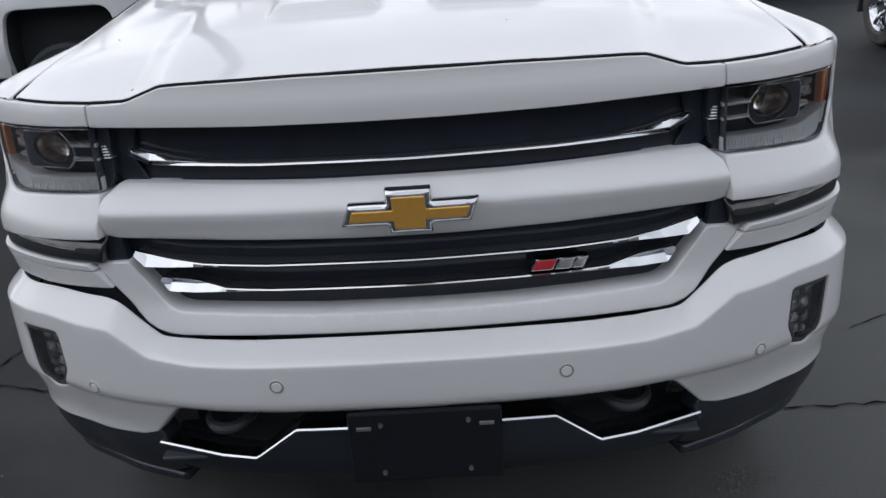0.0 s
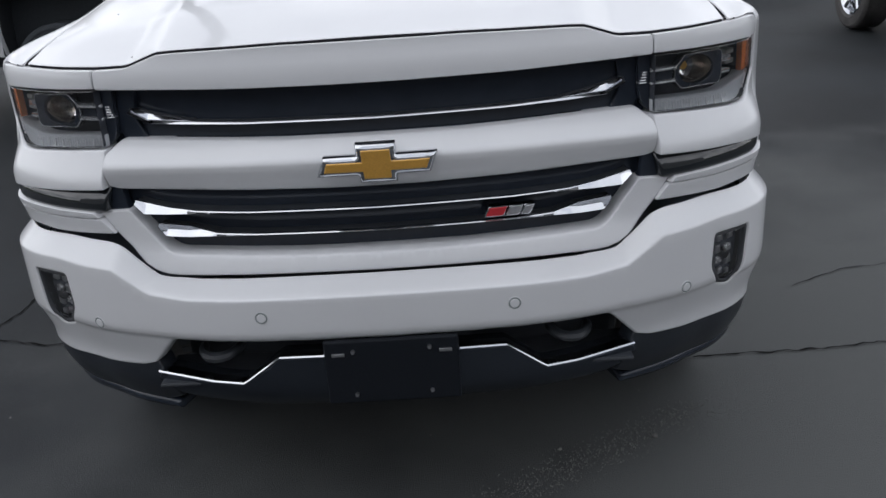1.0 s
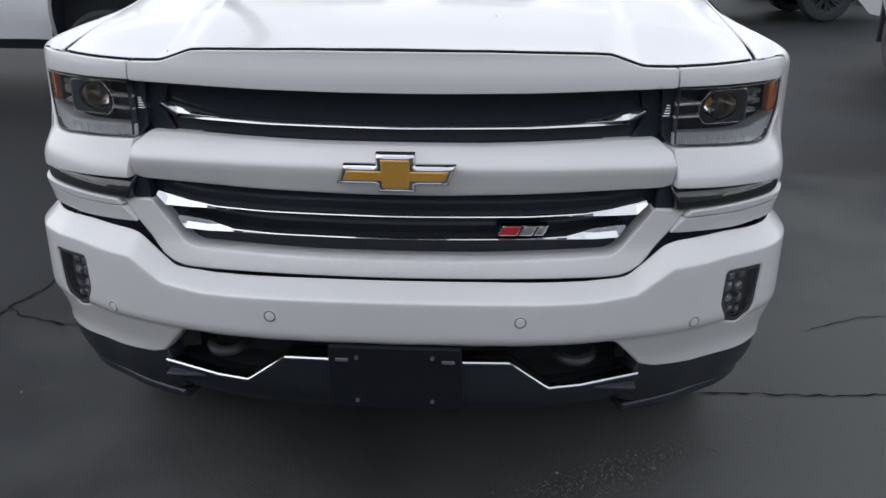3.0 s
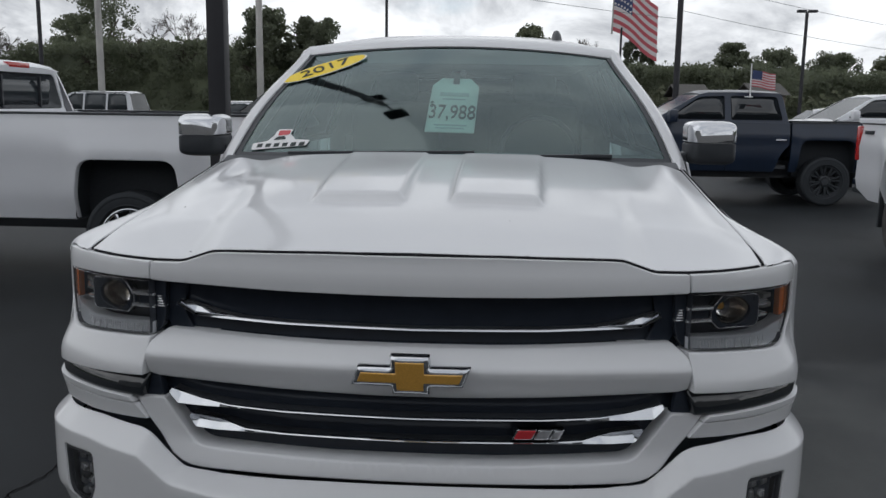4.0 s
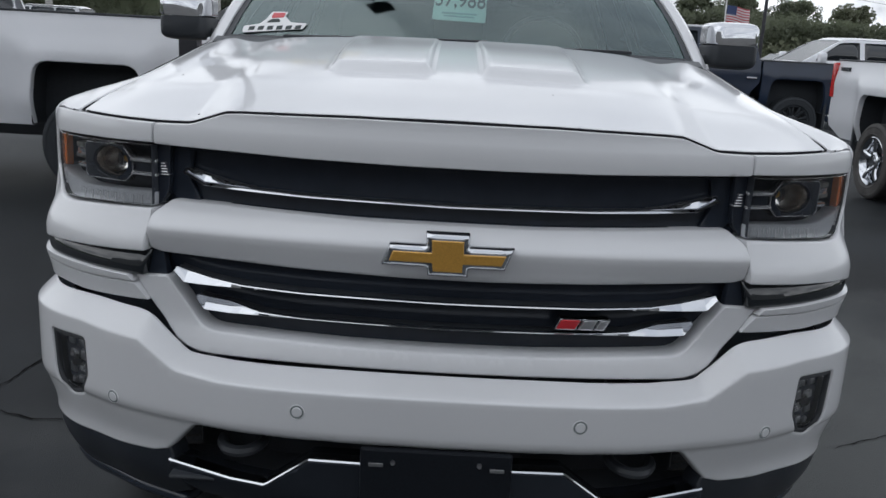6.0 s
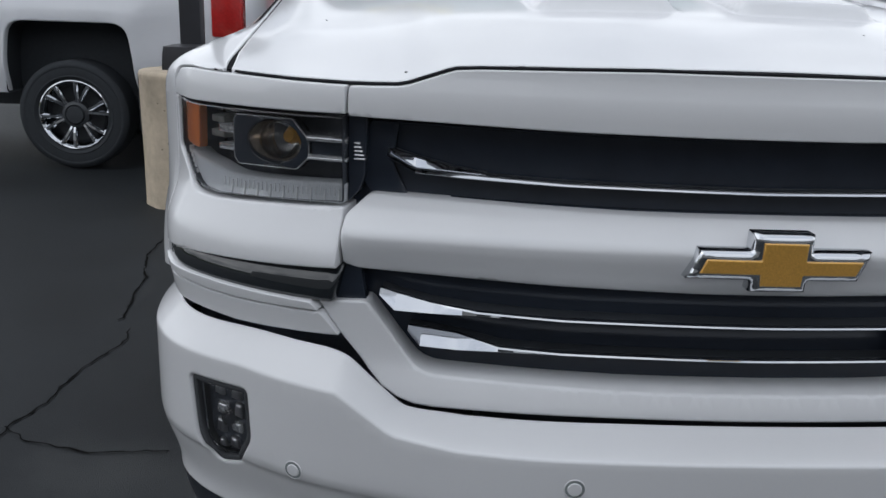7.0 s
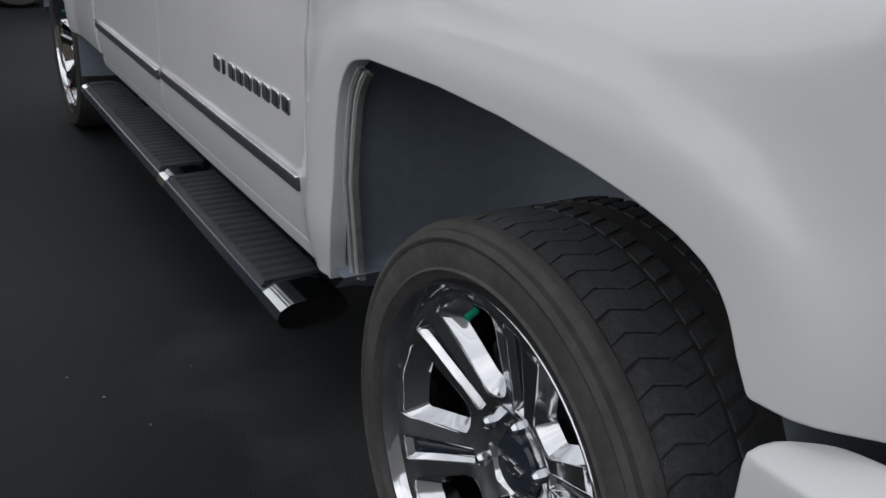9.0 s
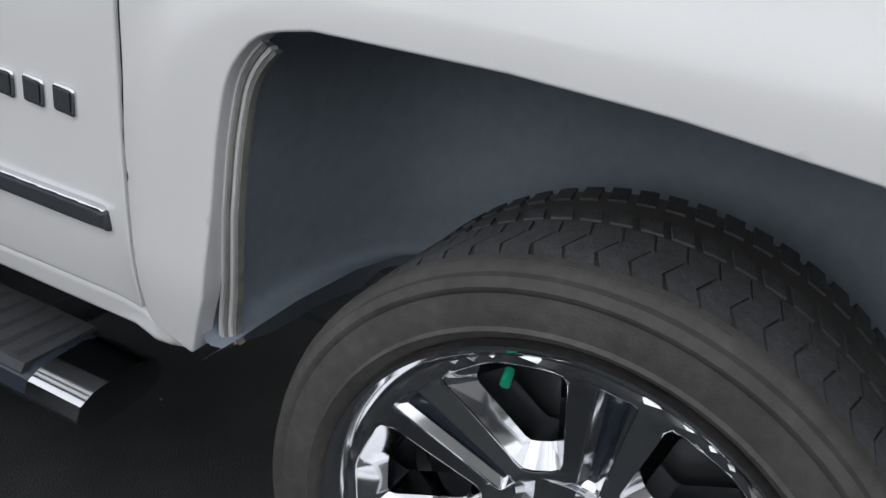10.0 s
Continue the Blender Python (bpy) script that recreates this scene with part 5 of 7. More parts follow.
for y, w, e, c in ((2.5, 0.73, 1.850, 1.918), (3.0, 0.74, 1.853, 1.925), (3.5, 0.735, 1.848, 1.915), (3.72, 0.72, 1.83, 1.885), (3.78, 0.71, 1.80, 1.82)):
    rings.append([(w * u, y, e + (c - e) * (1 - abs(u) ** 3.2)) for u in np.linspace(-1, 1, 25)] + [(w * u, y, e - 0.05) for u in (0.9, 0, -0.9)])
lofted("roof", rings, PAINT, truck, "white cab roof", sharp=45)
rings = []
for t, r, h in ((0, 1.3, 0.0), (0.3, 1.2, 0.02), (0.6, 1.0, 0.04), (0.85, 0.7, 0.056), (1.0, 0.3, 0.064)):
    rings.append([(0.475 + 0.022 * r * math.cos(a), 2.72 + 0.05 * t + 0.07 * r * math.sin(a), 1.905 + h) for a in np.linspace(0, 2 * math.pi, 17)[:-1]])
lofted("roof_antenna", rings, BLACK, truck, "dark fin antenna on the roof")
for k in (1, -1):
    def cab_side(u, v, d, k=k):
        t = np.clip((v - 1.36) / 0.48, -0.2, 1.1)
        return np.c_[k * (0.925 - 0.20 * t - 0.02 * t * t - d), u, v]
    outline = rounded([(1.60, 1.365), (2.22, 1.822, 0.06), (2.6, 1.845), (3.4, 1.842), (3.76, 1.80, 0.06), (3.79, 1.365)], 0.02)
    h1 = rounded([(1.86, 1.395), (2.28, 1.755, 0.05), (2.70, 1.775), (2.70, 1.395)], 0.03)
    h2 = rounded([(2.80, 1.395), (2.80, 1.775), (3.45, 1.765, 0.05), (3.66, 1.395)], 0.03)
    v, f = panel_mesh(outline, cab_side, step=0.06, r=0.006, thick=0.03, holes=(h1, h2))
    fix_normals(mesh_object("cab_side", v, f, PAINT, truck))
    v, f = panel_mesh(outline, lambda u, v2, d: cab_side(u, v2, d + 0.033), step=0.08, r=0, thick=0.004, holes=(h1, h2))
    fix_normals(mesh_object("cab_lining", v, f, CABIN, truck, "grey inner door and pillar trim"))
    for h in (h1, h2):
        v, f = panel_mesh(h, lambda u, v2, d: cab_side(u, v2, d + 0.012), step=0.08, r=0, thick=0.004)
        fix_normals(mesh_object("side_window", v, f, DARK_GLASS, truck, "dark tinted side window"))
    # mirrors
    mir = new("side_mirror")
    mir.parent = truck
    mir["label"] = "door mirror with chrome cap on a black arm"
    c = Vector((k * 1.046, 1.74, 1.447))
    def shell(zlo, zhi, grow=1.0):
        rg = []
        for q in np.linspace(0.0, 1.0, 14):
            yy = -0.080 + 0.16 * q
            g = 0.74 + 0.26 * (1 - (1 - min(q / 0.55, 1)) ** 2.2) ** (1 / 2.2)
            mid, half = (zlo + zhi) / 2, (zhi - zlo) / 2
            lp = []
            for a in np.linspace(0, 2 * math.pi, 49)[:-1]:
                cu, sw = math.cos(a), math.sin(a)
                top = (sw > 0) == (zhi > 0.05)
                e = 0.45 if top else 0.12
                lp.append((0.095 * g * math.copysign(abs(cu) ** e, cu), (mid + half * math.copysign(abs(sw) ** e, sw)) * g * (1 - 0.05 * (cu < 0) * abs(cu) * top)))
            rg.append([(c.x + k * u * grow, c.y + yy, c.z + w * grow) for u, w in lp])
        return rg
    lofted("cap", shell(0.002, 0.088), WHEEL_CHROME, mir, "chrome mirror cap", sharp=60)
    lofted("base", shell(-0.088, 0.0), BLACK, mir, "black mirror shell", sharp=60)
    bm = bmesh.new()
    box(bm, (c.x - 0.085, c.y + 0.078, c.z - 0.07), (c.x + 0.085, c.y + 0.084, c.z + 0.075), 0.01)
    part("glass", bm, DARK_GLASS, mir)
    bm = bmesh.new()
    box(bm, (min(k * 0.93, k * 0.975), 1.72, 1.36), (max(k * 0.93, k * 0.975), 1.80, 1.41), 0.012)
    part("arm", bm, BLACK, mir)
# rear wall of the cab with its window
def cab_back(u, v, d):
    return np.c_[u, 3.80 - 0.08 * np.clip((v - 1.36) / 0.48, 0, 1) - d, v]


back_outline = rounded([(-0.905, 1.0), (-0.905, 1.38), (-0.72, 1.82, 0.06), (0.72, 1.82, 0.06), (0.905, 1.38), (0.905, 1.0)], 0.02)
back_window = rounded([(-0.72, 1.42), (-0.60, 1.75), (0.60, 1.75), (0.72, 1.42)], 0.05)
v, f = panel_mesh(back_outline, cab_back, step=0.08, r=0, thick=0.03, holes=(back_window,))
fix_normals(mesh_object("cab_back", v, f, CABIN, truck, "grey rear wall of the cab"))
v, f = panel_mesh(back_window, lambda u, v2, d: cab_back(u, v2, d + 0.010), step=0.1, r=0, thick=0.004)
fix_normals(mesh_object("back_window", v, f, DARK_GLASS, truck, "dark tinted rear window"))
# cowl and wipers
rings = [[(x, 1.27 + 0.10 * (x / 0.86) ** 2 + dy, 1.372 - 0.006 * (x / 0.86) ** 2 + dz) for dy, dz in ((0.0, 0.0), (0.06, 0.018), (0.13, 0.006), (0.13, -0.05), (0, -0.05))] for x in np.linspace(-0.85, 0.85, 21)]
lofted("cowl", rings, BLACK, truck, "black plastic cowl")
for x0, x1, yo in ((-0.62, 0.10, 0.0), (0.02, 0.62, -0.004)):
    rings = []
    for x in np.linspace(x0, x1, 12):
        t = 0.022 + 0.02 * (x - x0) / (x1 - x0)
        p = Vector(ws_point(x / 0.86, t)) + Vector((0, -0.012, 0.010 + yo))
        rings.append([p + Vector(o) for o in ((0, -0.005, 0.004), (0, 0.006, 0.006), (0, 0.008, -0.006), (0, -0.005, -0.006))])
    lofted("wiper", rings, BLACK, truck, "black wiper blade", smooth=False)
# cabin
bm = bmesh.new()
rg = [[(x, y, z) for y, z in ((1.50, 1.34), (1.62, 1.37), (1.95, 1.38), (2.10, 1.33), (2.10, 1.0), (1.5, 1.0))] for x in (-0.82, -0.4, 0, 0.4, 0.82)]
lofted("dashboard", rg, CABIN, truck, "grey dashboard")
for x in (-0.38, 0.38):
    bm = bmesh.new()
    box(bm, (x - 0.25, 2.55, 0.95), (x + 0.25, 3.05, 1.10), 0.05)
    box(bm, (x - 0.25, 2.95, 1.0), (x + 0.25, 3.12, 1.60), 0.06)
    box(bm, (x - 0.12, 2.98, 1.60), (x + 0.12, 3.08, 1.76), 0.04)
    part("seat", bm, CABIN, truck, "grey front seat", smooth=True)
bm = bmesh.new()
box(bm, (-0.66, 3.45, 0.95), (0.66, 3.62, 1.60), 0.06)
part("rear_seat", bm, CABIN, truck, smooth=True)
bm = bmesh.new()
box(bm, (-0.85, 1.6, 0.60), (0.85, 3.75, 0.66))
part("cabin_floor", bm, CABIN, truck)
bm = bmesh.new()
box(bm, (-0.72, 3.74, 0.66), (0.72, 3.77, 1.80))
part("rear_cab_wall", bm, CABIN, truck)
rings = [[(0.38 + 0.18 * math.cos(a) + 0.014 * math.cos(b) * math.cos(a), 2.28 + 0.08 * math.sin(a) + 0.014 * math.sin(b), 1.36 + 0.17 * math.sin(a) + 0.014 * math.cos(b) * math.sin(a)) for b in np.linspace(0, 2 * math.pi, 9)[:-1]] for a in np.linspace(0, 2 * math.pi, 29)]
lofted("steering_wheel", rings, BLACK, truck, caps=False)


# ---- parked vehicles ----
def plain_wheel(parent, at, outward, R=0.405, rim=0.255, spokes=8, twin=True, metal=None, n=48, tyre=None):
    wheel = new("wheel")
    wheel.parent = parent
    wheel.matrix_basis = Matrix.Translation(at) @ Matrix.Rotation(radians(90) * -outward, 4, "Z")
    lofted("tyre", tyre_rings(R, rim, 0.26, n), tyre or SIDEWALL, wheel, caps=False, sharp=30)
    prof = [(rim - 0.06, -0.22), (rim - 0.05, -0.06), (rim - 0.022, -0.015), (rim - 0.006, 0.003), (rim + 0.002, 0.0), (rim - 0.004, -0.03)]
    lofted("rim", lathe(prof, n), metal or CHROME, wheel, caps=False, sharp=30)
    lofted("back_plate", lathe([(rim - 0.045, -0.12), (0.05, -0.11), (0.0005, -0.11)], 24), ROUGH_BLACK, wheel, caps=False)
    lofted("hub", lathe([(0.098, -0.10), (0.098, -0.03), (0.075, -0.018), (0.068, -0.03), (0.060, -0.005), (0.0005, -0.002)], 32), BLACK if twin else (metal or CHROME), wheel, caps=False, sharp=30)
    for i in range(spokes):
        a = 2 * math.pi * (i + 0.25) / spokes
        for k in ((-1, 1) if twin else (0,)):
            lofted("spoke", spoke(a, 0.085, rim - 0.012, 0.030 if twin else 0.05, 0.042 if twin else 0.06, -0.03, -0.006, 0.035, k * (0.155 if spokes > 6 else 0.21)), metal or CHROME, wheel, sharp=20)
    return wheel


def parked_pickup(label, paint, at, face, rail=1.42, roof=1.90, bed=1.80, group="", lift=0.0, wheel_metal=None, spokes=8, twin=True, tyre=None, lamp=0.15):
    """A parked crew cab pickup; at: its rear near corner, face: +1 or -1, the way along x that its nose points."""
    x0, y0 = at
    car = thing("parked_pickup", label, "pickup truck", group)
    W, ax, fx = 2.0, 1.24, 1.24 + 3.75
    cab0, cab1 = bed + 0.05, bed + 2.15
    arch_z = 1.075 + lift
    foot = 0.55 + lift * 0.5

    def P(a, b, z):
        return (x0 + face * a, y0 + b, z)

    def side(far):
        def surf(u, v, d):
            g = sum(0.03 * (1 - smooth01((np.maximum(np.abs(u - c) / 0.46, (v - 0.4) / (arch_z - 0.38)) - 1.0) / 0.25)) for c in (ax, fx))
            k = 0.03 + 0.030 * smooth01((v - rail + 0.22) / 0.22) + 0.05 * smooth01((0.80 - v) / 0.3) - 0.012 * smooth01((v - 1.08) / 0.04) * (1 - smooth01((v - 1.16) / 0.06)) - g * smooth01((v - foot) / 0.2) + d
            b = W - k if far else k
            return np.c_[x0 + face * u, y0 + b, v]
        return surf

    def arch(c):
        return [(c + 0.47, foot), (c + 0.455, arch_z - 0.25), (c + 0.42, arch_z, 0.12), (c - 0.42, arch_z, 0.12), (c - 0.455, arch_z - 0.25), (c - 0.47, foot)]

    for far in (False, True):
        sf = side(far)
        pieces = [("bed_side", [(0.02, rail), (0.02, foot + 0.12), (0.30, foot)] + arch(ax)[::-1] + [(bed, foot), (bed, rail)]),
                  ("rear_door", [(cab0 - 0.02, rail - 0.01), (cab0 - 0.02, 1.0), (cab0 + 0.12, foot + 0.28, 0.15), (cab0 + 0.2, foot), (cab0 + 0.98, foot), (cab0 + 0.98, rail)]),
                  ("front_door", [(cab0 + 0.99, rail), (cab0 + 0.99, foot), (cab1 - 0.02, foot), (cab1 - 0.02, rail)]),
                  ("fender", [(cab1 - 0.01, rail), (cab1 - 0.01, foot)] + arch(fx)[::-1] + [(fx + 0.86, 0.62), (fx + 0.88, 1.15, 0.1), (cab1 + 0.3, 1.27)])]
        for nm, lp in pieces:
            v, f = panel_mesh(rounded(lp, 0.015), sf, step=0.09, r=0.008, thick=0.05)
            ob = fix_normals(mesh_object(nm, v, f, paint, car))
            if "door" in nm:
                bm = bmesh.new()
                b = W - 0.012 if far else 0.012
                ax0 = min(p[0] for p in lp) + 0.06
                box(bm, [min(q) for q in zip(P(ax0, b - 0.012, 1.06), P(ax0 + 0.17, b + 0.012, 1.09))], [max(q) for q in zip(P(ax0, b - 0.012, 1.06), P(ax0 + 0.17, b + 0.012, 1.09))], 0.006)
                part("handle", bm, CHROME, ob)

        def green(u, v, d, far=far):
            t = np.clip((v - rail) / (roof - rail), -0.1, 1.1)
            b = 0.075 + 0.17 * t + 0.02 * t * t + d
            return np.c_[x0 + face * u, y0 + (W - b if far else b), v]

        top = roof - 0.06
        outline = rounded([(cab0, rail - 0.02), (cab0 + 0.10, top, 0.10), (cab1 - 0.70, top + 0.005, 0.2), (cab1 + 0.15, rail - 0.02)], 0.03)
        h1 = rounded([(cab0 + 0.10, rail + 0.03), (cab0 + 0.18, top - 0.06, 0.06), (cab0 + 0.93, top - 0.055), (cab0 + 0.93, rail + 0.03)], 0.03)
        h2 = rounded([(cab0 + 1.03, rail + 0.03), (cab0 + 1.03, top - 0.055), (cab1 - 0.66, top - 0.07, 0.1), (cab1 - 0.12, rail + 0.03)], 0.03)
        v, f = panel_mesh(outline, green, step=0.10, r=0.006, thick=0.03, holes=(h1, h2))
        fix_normals(mesh_object("cab_side", v, f, paint, car))
        for h in (h1, h2):
            v, f = panel_mesh(h, lambda u, w, d, g=green: g(u, w, d + 0.01), step=0.2, r=0, thick=0.004)
            fix_normals(mesh_object("side_window", v, f, DARK_GLASS, car))
        # mirror
        bm = bmesh.new()
        b = W + 0.13 if far else -0.13
        lo, hi = P(cab1 - 0.25, b - 0.10, rail - 0.02), P(cab1 - 0.10, b + 0.10, rail + 0.19)
        box(bm, [min(q) for q in zip(lo, hi)], [max(q) for q in zip(lo, hi)], 0.04)
        part("side_mirror", bm, paint, car, smooth=True)
        bm = bmesh.new()
        lo, hi = P(cab1 - 0.20, b, rail + 0.02), P(cab1 - 0.15, 0.1 if not far else W - 0.1, rail + 0.05)
        box(bm, [min(q) for q in zip(lo, hi)], [max(q) for q in zip(lo, hi)], 0.0)
        part("mirror_arm", bm, BLACK, car)
        # wheels and wells
        for c in (ax, fx):
            plain_wheel(car, P(c, W - 0.03 if far else 0.03, 0.405), 1 if not far else -1, spokes=spokes, twin=twin, metal=wheel_metal, tyre=tyre)
            bm = bmesh.new()
            lo, hi = P(c - 0.47, 0.30 if not far else W - 0.62, 0.45), P(c + 0.47, 0.62 if not far else W - 0.30, arch_z + 0.03)
            box(bm, [min(q) for q in zip(lo, hi)], [max(q) for q in zip(lo, hi)], 0.0)
            part("wheel_liner", bm, WHEEL_DARK, car)
            rg = [[P(u, b2, z) for u, z, *_ in rounded([(p[0] + (0.006 if p[0] > c else -0.006), p[1] + 0.006, *p[2:]) for p in arch(c)], 0.03)] for b2 in ((0.045, 0.32) if not far else (W - 0.045, W - 0.32))]
            lofted("arch_liner", rg, WHEEL_DARK, car, closed=False)
    # mud flap behind the rear wheel
    bm = bmesh.new()
    lo, hi = P(ax - 0.52, 0.02, 0.30), P(ax - 0.48, 0.28, 0.78)
    box(bm, [min(q) for q in zip(lo, hi)], [max(q) for q in zip(lo, hi)], 0.005)
    part("mud_flap", bm, BLACK, car)

    def block(name, a0, a1, b0, b1, z0, z1, mat, bevel=0.0, label=""):
        lo, hi = P(a0, b0, z0), P(a1, b1, z1)
        m = bmesh.new()
        box(m, [min(q) for q in zip(lo, hi)], [max(q) for q in zip(lo, hi)], bevel)
        return part(name, m, mat, car, label, smooth=bevel > 0)

    gate = block("tailgate", 0.0, 0.06, 0.18, W - 0.18, foot + 0.15, rail - 0.01, paint, 0.015)
    block("gate_handle", -0.012, 0.01, W / 2 - 0.13, W / 2 + 0.13, rail - 0.16, rail - 0.10, BLACK, 0.006)
    block("bed_floor", 0.06, bed, 0.32, W - 0.32, 0.78, 0.82, BLACK)
    block("bed_front", bed - 0.03, bed, 0.08, W - 0.08, 0.8, rail - 0.01, paint)
    for b0, b1 in ((0.055, 0.115), (W - 0.115, W - 0.055)):
        block("bed_rail", 0.03, bed, b0, b1, rail - 0.012, rail + 0.008, BLACK, 0.004)
    for b0, b1 in ((0.008, 0.19), (W - 0.19, W - 0.008)):
        block("tail_lamp", -0.012, lamp, b0, b1, 1.00 + lift, rail - 0.03, TAIL_RED, 0.02, "red tail lamp")
    rear = block("rear_bumper", -0.20, 0.02, 0.08, W - 0.08, 0.60, 0.78, CHROME, 0.03, "chrome rear bumper")
    block("bumper_step", -0.205, -0.05, 0.55, W - 0.55, 0.775, 0.79, BLACK, 0.004)
    block("hitch", -0.26, 0.1, W / 2 - 0.05, W / 2 + 0.05, 0.50, 0.60, BLACK, 0.01)
    block("chassis", 0.1, fx + 0.6, 0.45, W - 0.45, 0.42, 0.72, BLACK)
    block("cabin_floor", cab0, cab1, 0.1, W - 0.1, 0.60, 0.66, BLACK)
    # cab back with its window, roof, windshield, hood, nose
    v, f = panel_mesh(rounded([(0.09, rail - 0.35), (0.27, roof - 0.05, 0.12), (W - 0.27, roof - 0.05, 0.12), (W - 0.09, rail - 0.35)], 0.02), lambda u, w, d: np.c_[x0 + face * (cab0 + 0.10 * (w - rail + 0.35) / (roof - rail + 0.35) + d), y0 + u, w], step=0.15, r=0.01, thick=0.03,
                      holes=(rounded([(0.22, rail + 0.02), (0.32, roof - 0.13), (W - 0.32, roof - 0.13), (W - 0.22, rail + 0.02)], 0.06),))
    fix_normals(mesh_object("cab_back", v, f, paint, car))
    v, f = panel_mesh(rounded([(0.22, rail + 0.02), (0.32, roof - 0.13), (W - 0.32, roof - 0.13), (W - 0.22, rail + 0.02)], 0.06), lambda u, w, d: np.c_[x0 + face * (cab0 + 0.012 + 0.10 * (w - rail + 0.35) / (roof - rail + 0.35) + d), y0 + u, w], step=0.3, r=0, thick=0.004)
    glass = fix_normals(mesh_object("rear_window", v, f, CAR_GLASS, car, "rear window with a sliding centre pane"))
    for b in (W / 2 - 0.34, W / 2 + 0.34):
        lo, hi = P(cab0 + 0.045, b - 0.012, rail + 0.03), P(cab0 + 0.075, b + 0.012, roof - 0.16)
        m = bmesh.new()
        box(m, [min(q) for q in zip(lo, hi)], [max(q) for q in zip(lo, hi)])
        part("window_frame", m, BLACK, glass)
    block("brake_light", cab0 + 0.06, cab0 + 0.16, W / 2 - 0.19, W / 2 + 0.19, roof - 0.095, roof - 0.035, TAIL_RED, 0.01, "red high brake light")
    rg = []
    for a, e, c in ((cab0 + 0.06, roof - 0.10, roof - 0.07), (cab0 + 0.14, roof - 0.06, roof - 0.02), (cab0 + 0.5, roof - 0.05, roof), (cab1 - 1.2, roof - 0.05, roof), (cab1 - 0.8, roof - 0.055, roof - 0.015), (cab1 - 0.66, roof - 0.09, roof - 0.06)):
        rg.append([P(a, W / 2 + (W / 2 - 0.25) * u, e + (c - e) * (1 - abs(u) ** 3)) for u in np.linspace(-1, 1, 15)] + [P(a, W / 2 + 0.6, e - 0.03), P(a, W / 2 - 0.6, e - 0.03)])
    lofted("roof", rg, paint, car, sharp=50)
    rg = [[P(cab1 - 0.68 + 0.83 * t, W / 2 + (0.70 + 0.16 * t) * u, roof - 0.075 - (roof - 0.055 - rail + 0.02) * t) for u in np.linspace(-1, 1, 9)] for t in np.linspace(0, 1, 5)]
    lofted("windshield", rg, CAR_GLASS, car, closed=False)
    rg = [[P(a, W / 2 + w * u, zz - 0.05 * abs(u) ** 3) for u in np.linspace(-1, 1, 11)] for a, w, zz in ((cab1 + 0.1, 0.88, rail), (cab1 + 0.5, 0.90, rail - 0.02), (fx + 0.5, 0.88, rail - 0.11), (fx + 0.84, 0.84, rail - 0.2))]
    lofted("hood", rg, paint, car, closed=False)
    block("grille", fx + 0.80, fx + 0.90, 0.15, W - 0.15, 0.70, 1.18, GLOSS_BLACK, 0.03)
    block("front_bumper", fx + 0.78, fx + 1.0, 0.05, W - 0.05, 0.45, 0.72, CHROME, 0.05)
    for b0, b1 in ((0.06, 0.36), (W - 0.36, W - 0.06)):
        block("head_lamp", fx + 0.72, fx + 0.92, b0, b1, 0.95, 1.15, LED_STRIP, 0.03)
    return car


hd_truck = parked_pickup("white heavy duty pickup truck with chrome wheels and black bed rails", PAINT_FAR, (-1.73, 5.33), -1, rail=1.465, roof=1.96, bed=2.56, lamp=0.21, tyre=WHEEL_DARK, spokes=6)
# rims and tyres are coloured near-black for the shade they stand in
blue_truck = parked_pickup("dark navy blue crew cab pickup truck", PAINT_BLUE, (6.83, 12.7), -1, rail=1.36, roof=1.89, bed=1.83, wheel_metal=WHEEL_DARK, tyre=WHEEL_DARK)
right_truck = parked_pickup("white pickup truck with chrome wheels and rear bumper", PAINT_FAR, (0, 0), 1, rail=1.43, roof=1.90, bed=1.80, spokes=5, twin=False, lamp=0.08)
for u0, u1 in ((0.20, 0.28), (0.29, 0.35), (0.36, 0.40)):
    bm = bmesh.new()
    box(bm, (u0, 0.02, 1.31), (u1, 0.055, 1.35), 0.002)
    part("decal_bar", bm, BLACK, right_truck, "dark decal bar")
right_truck.matrix_world = Matrix.Translation((4.40, 8.70, 0)) @ Matrix.Rotation(radians(-90), 4, "Z")
far_truck = parked_pickup("white crew cab pickup truck with dark windows", PAINT_FAR, (11.4, 17.0), -1, rail=1.38, roof=1.92, bed=1.80)
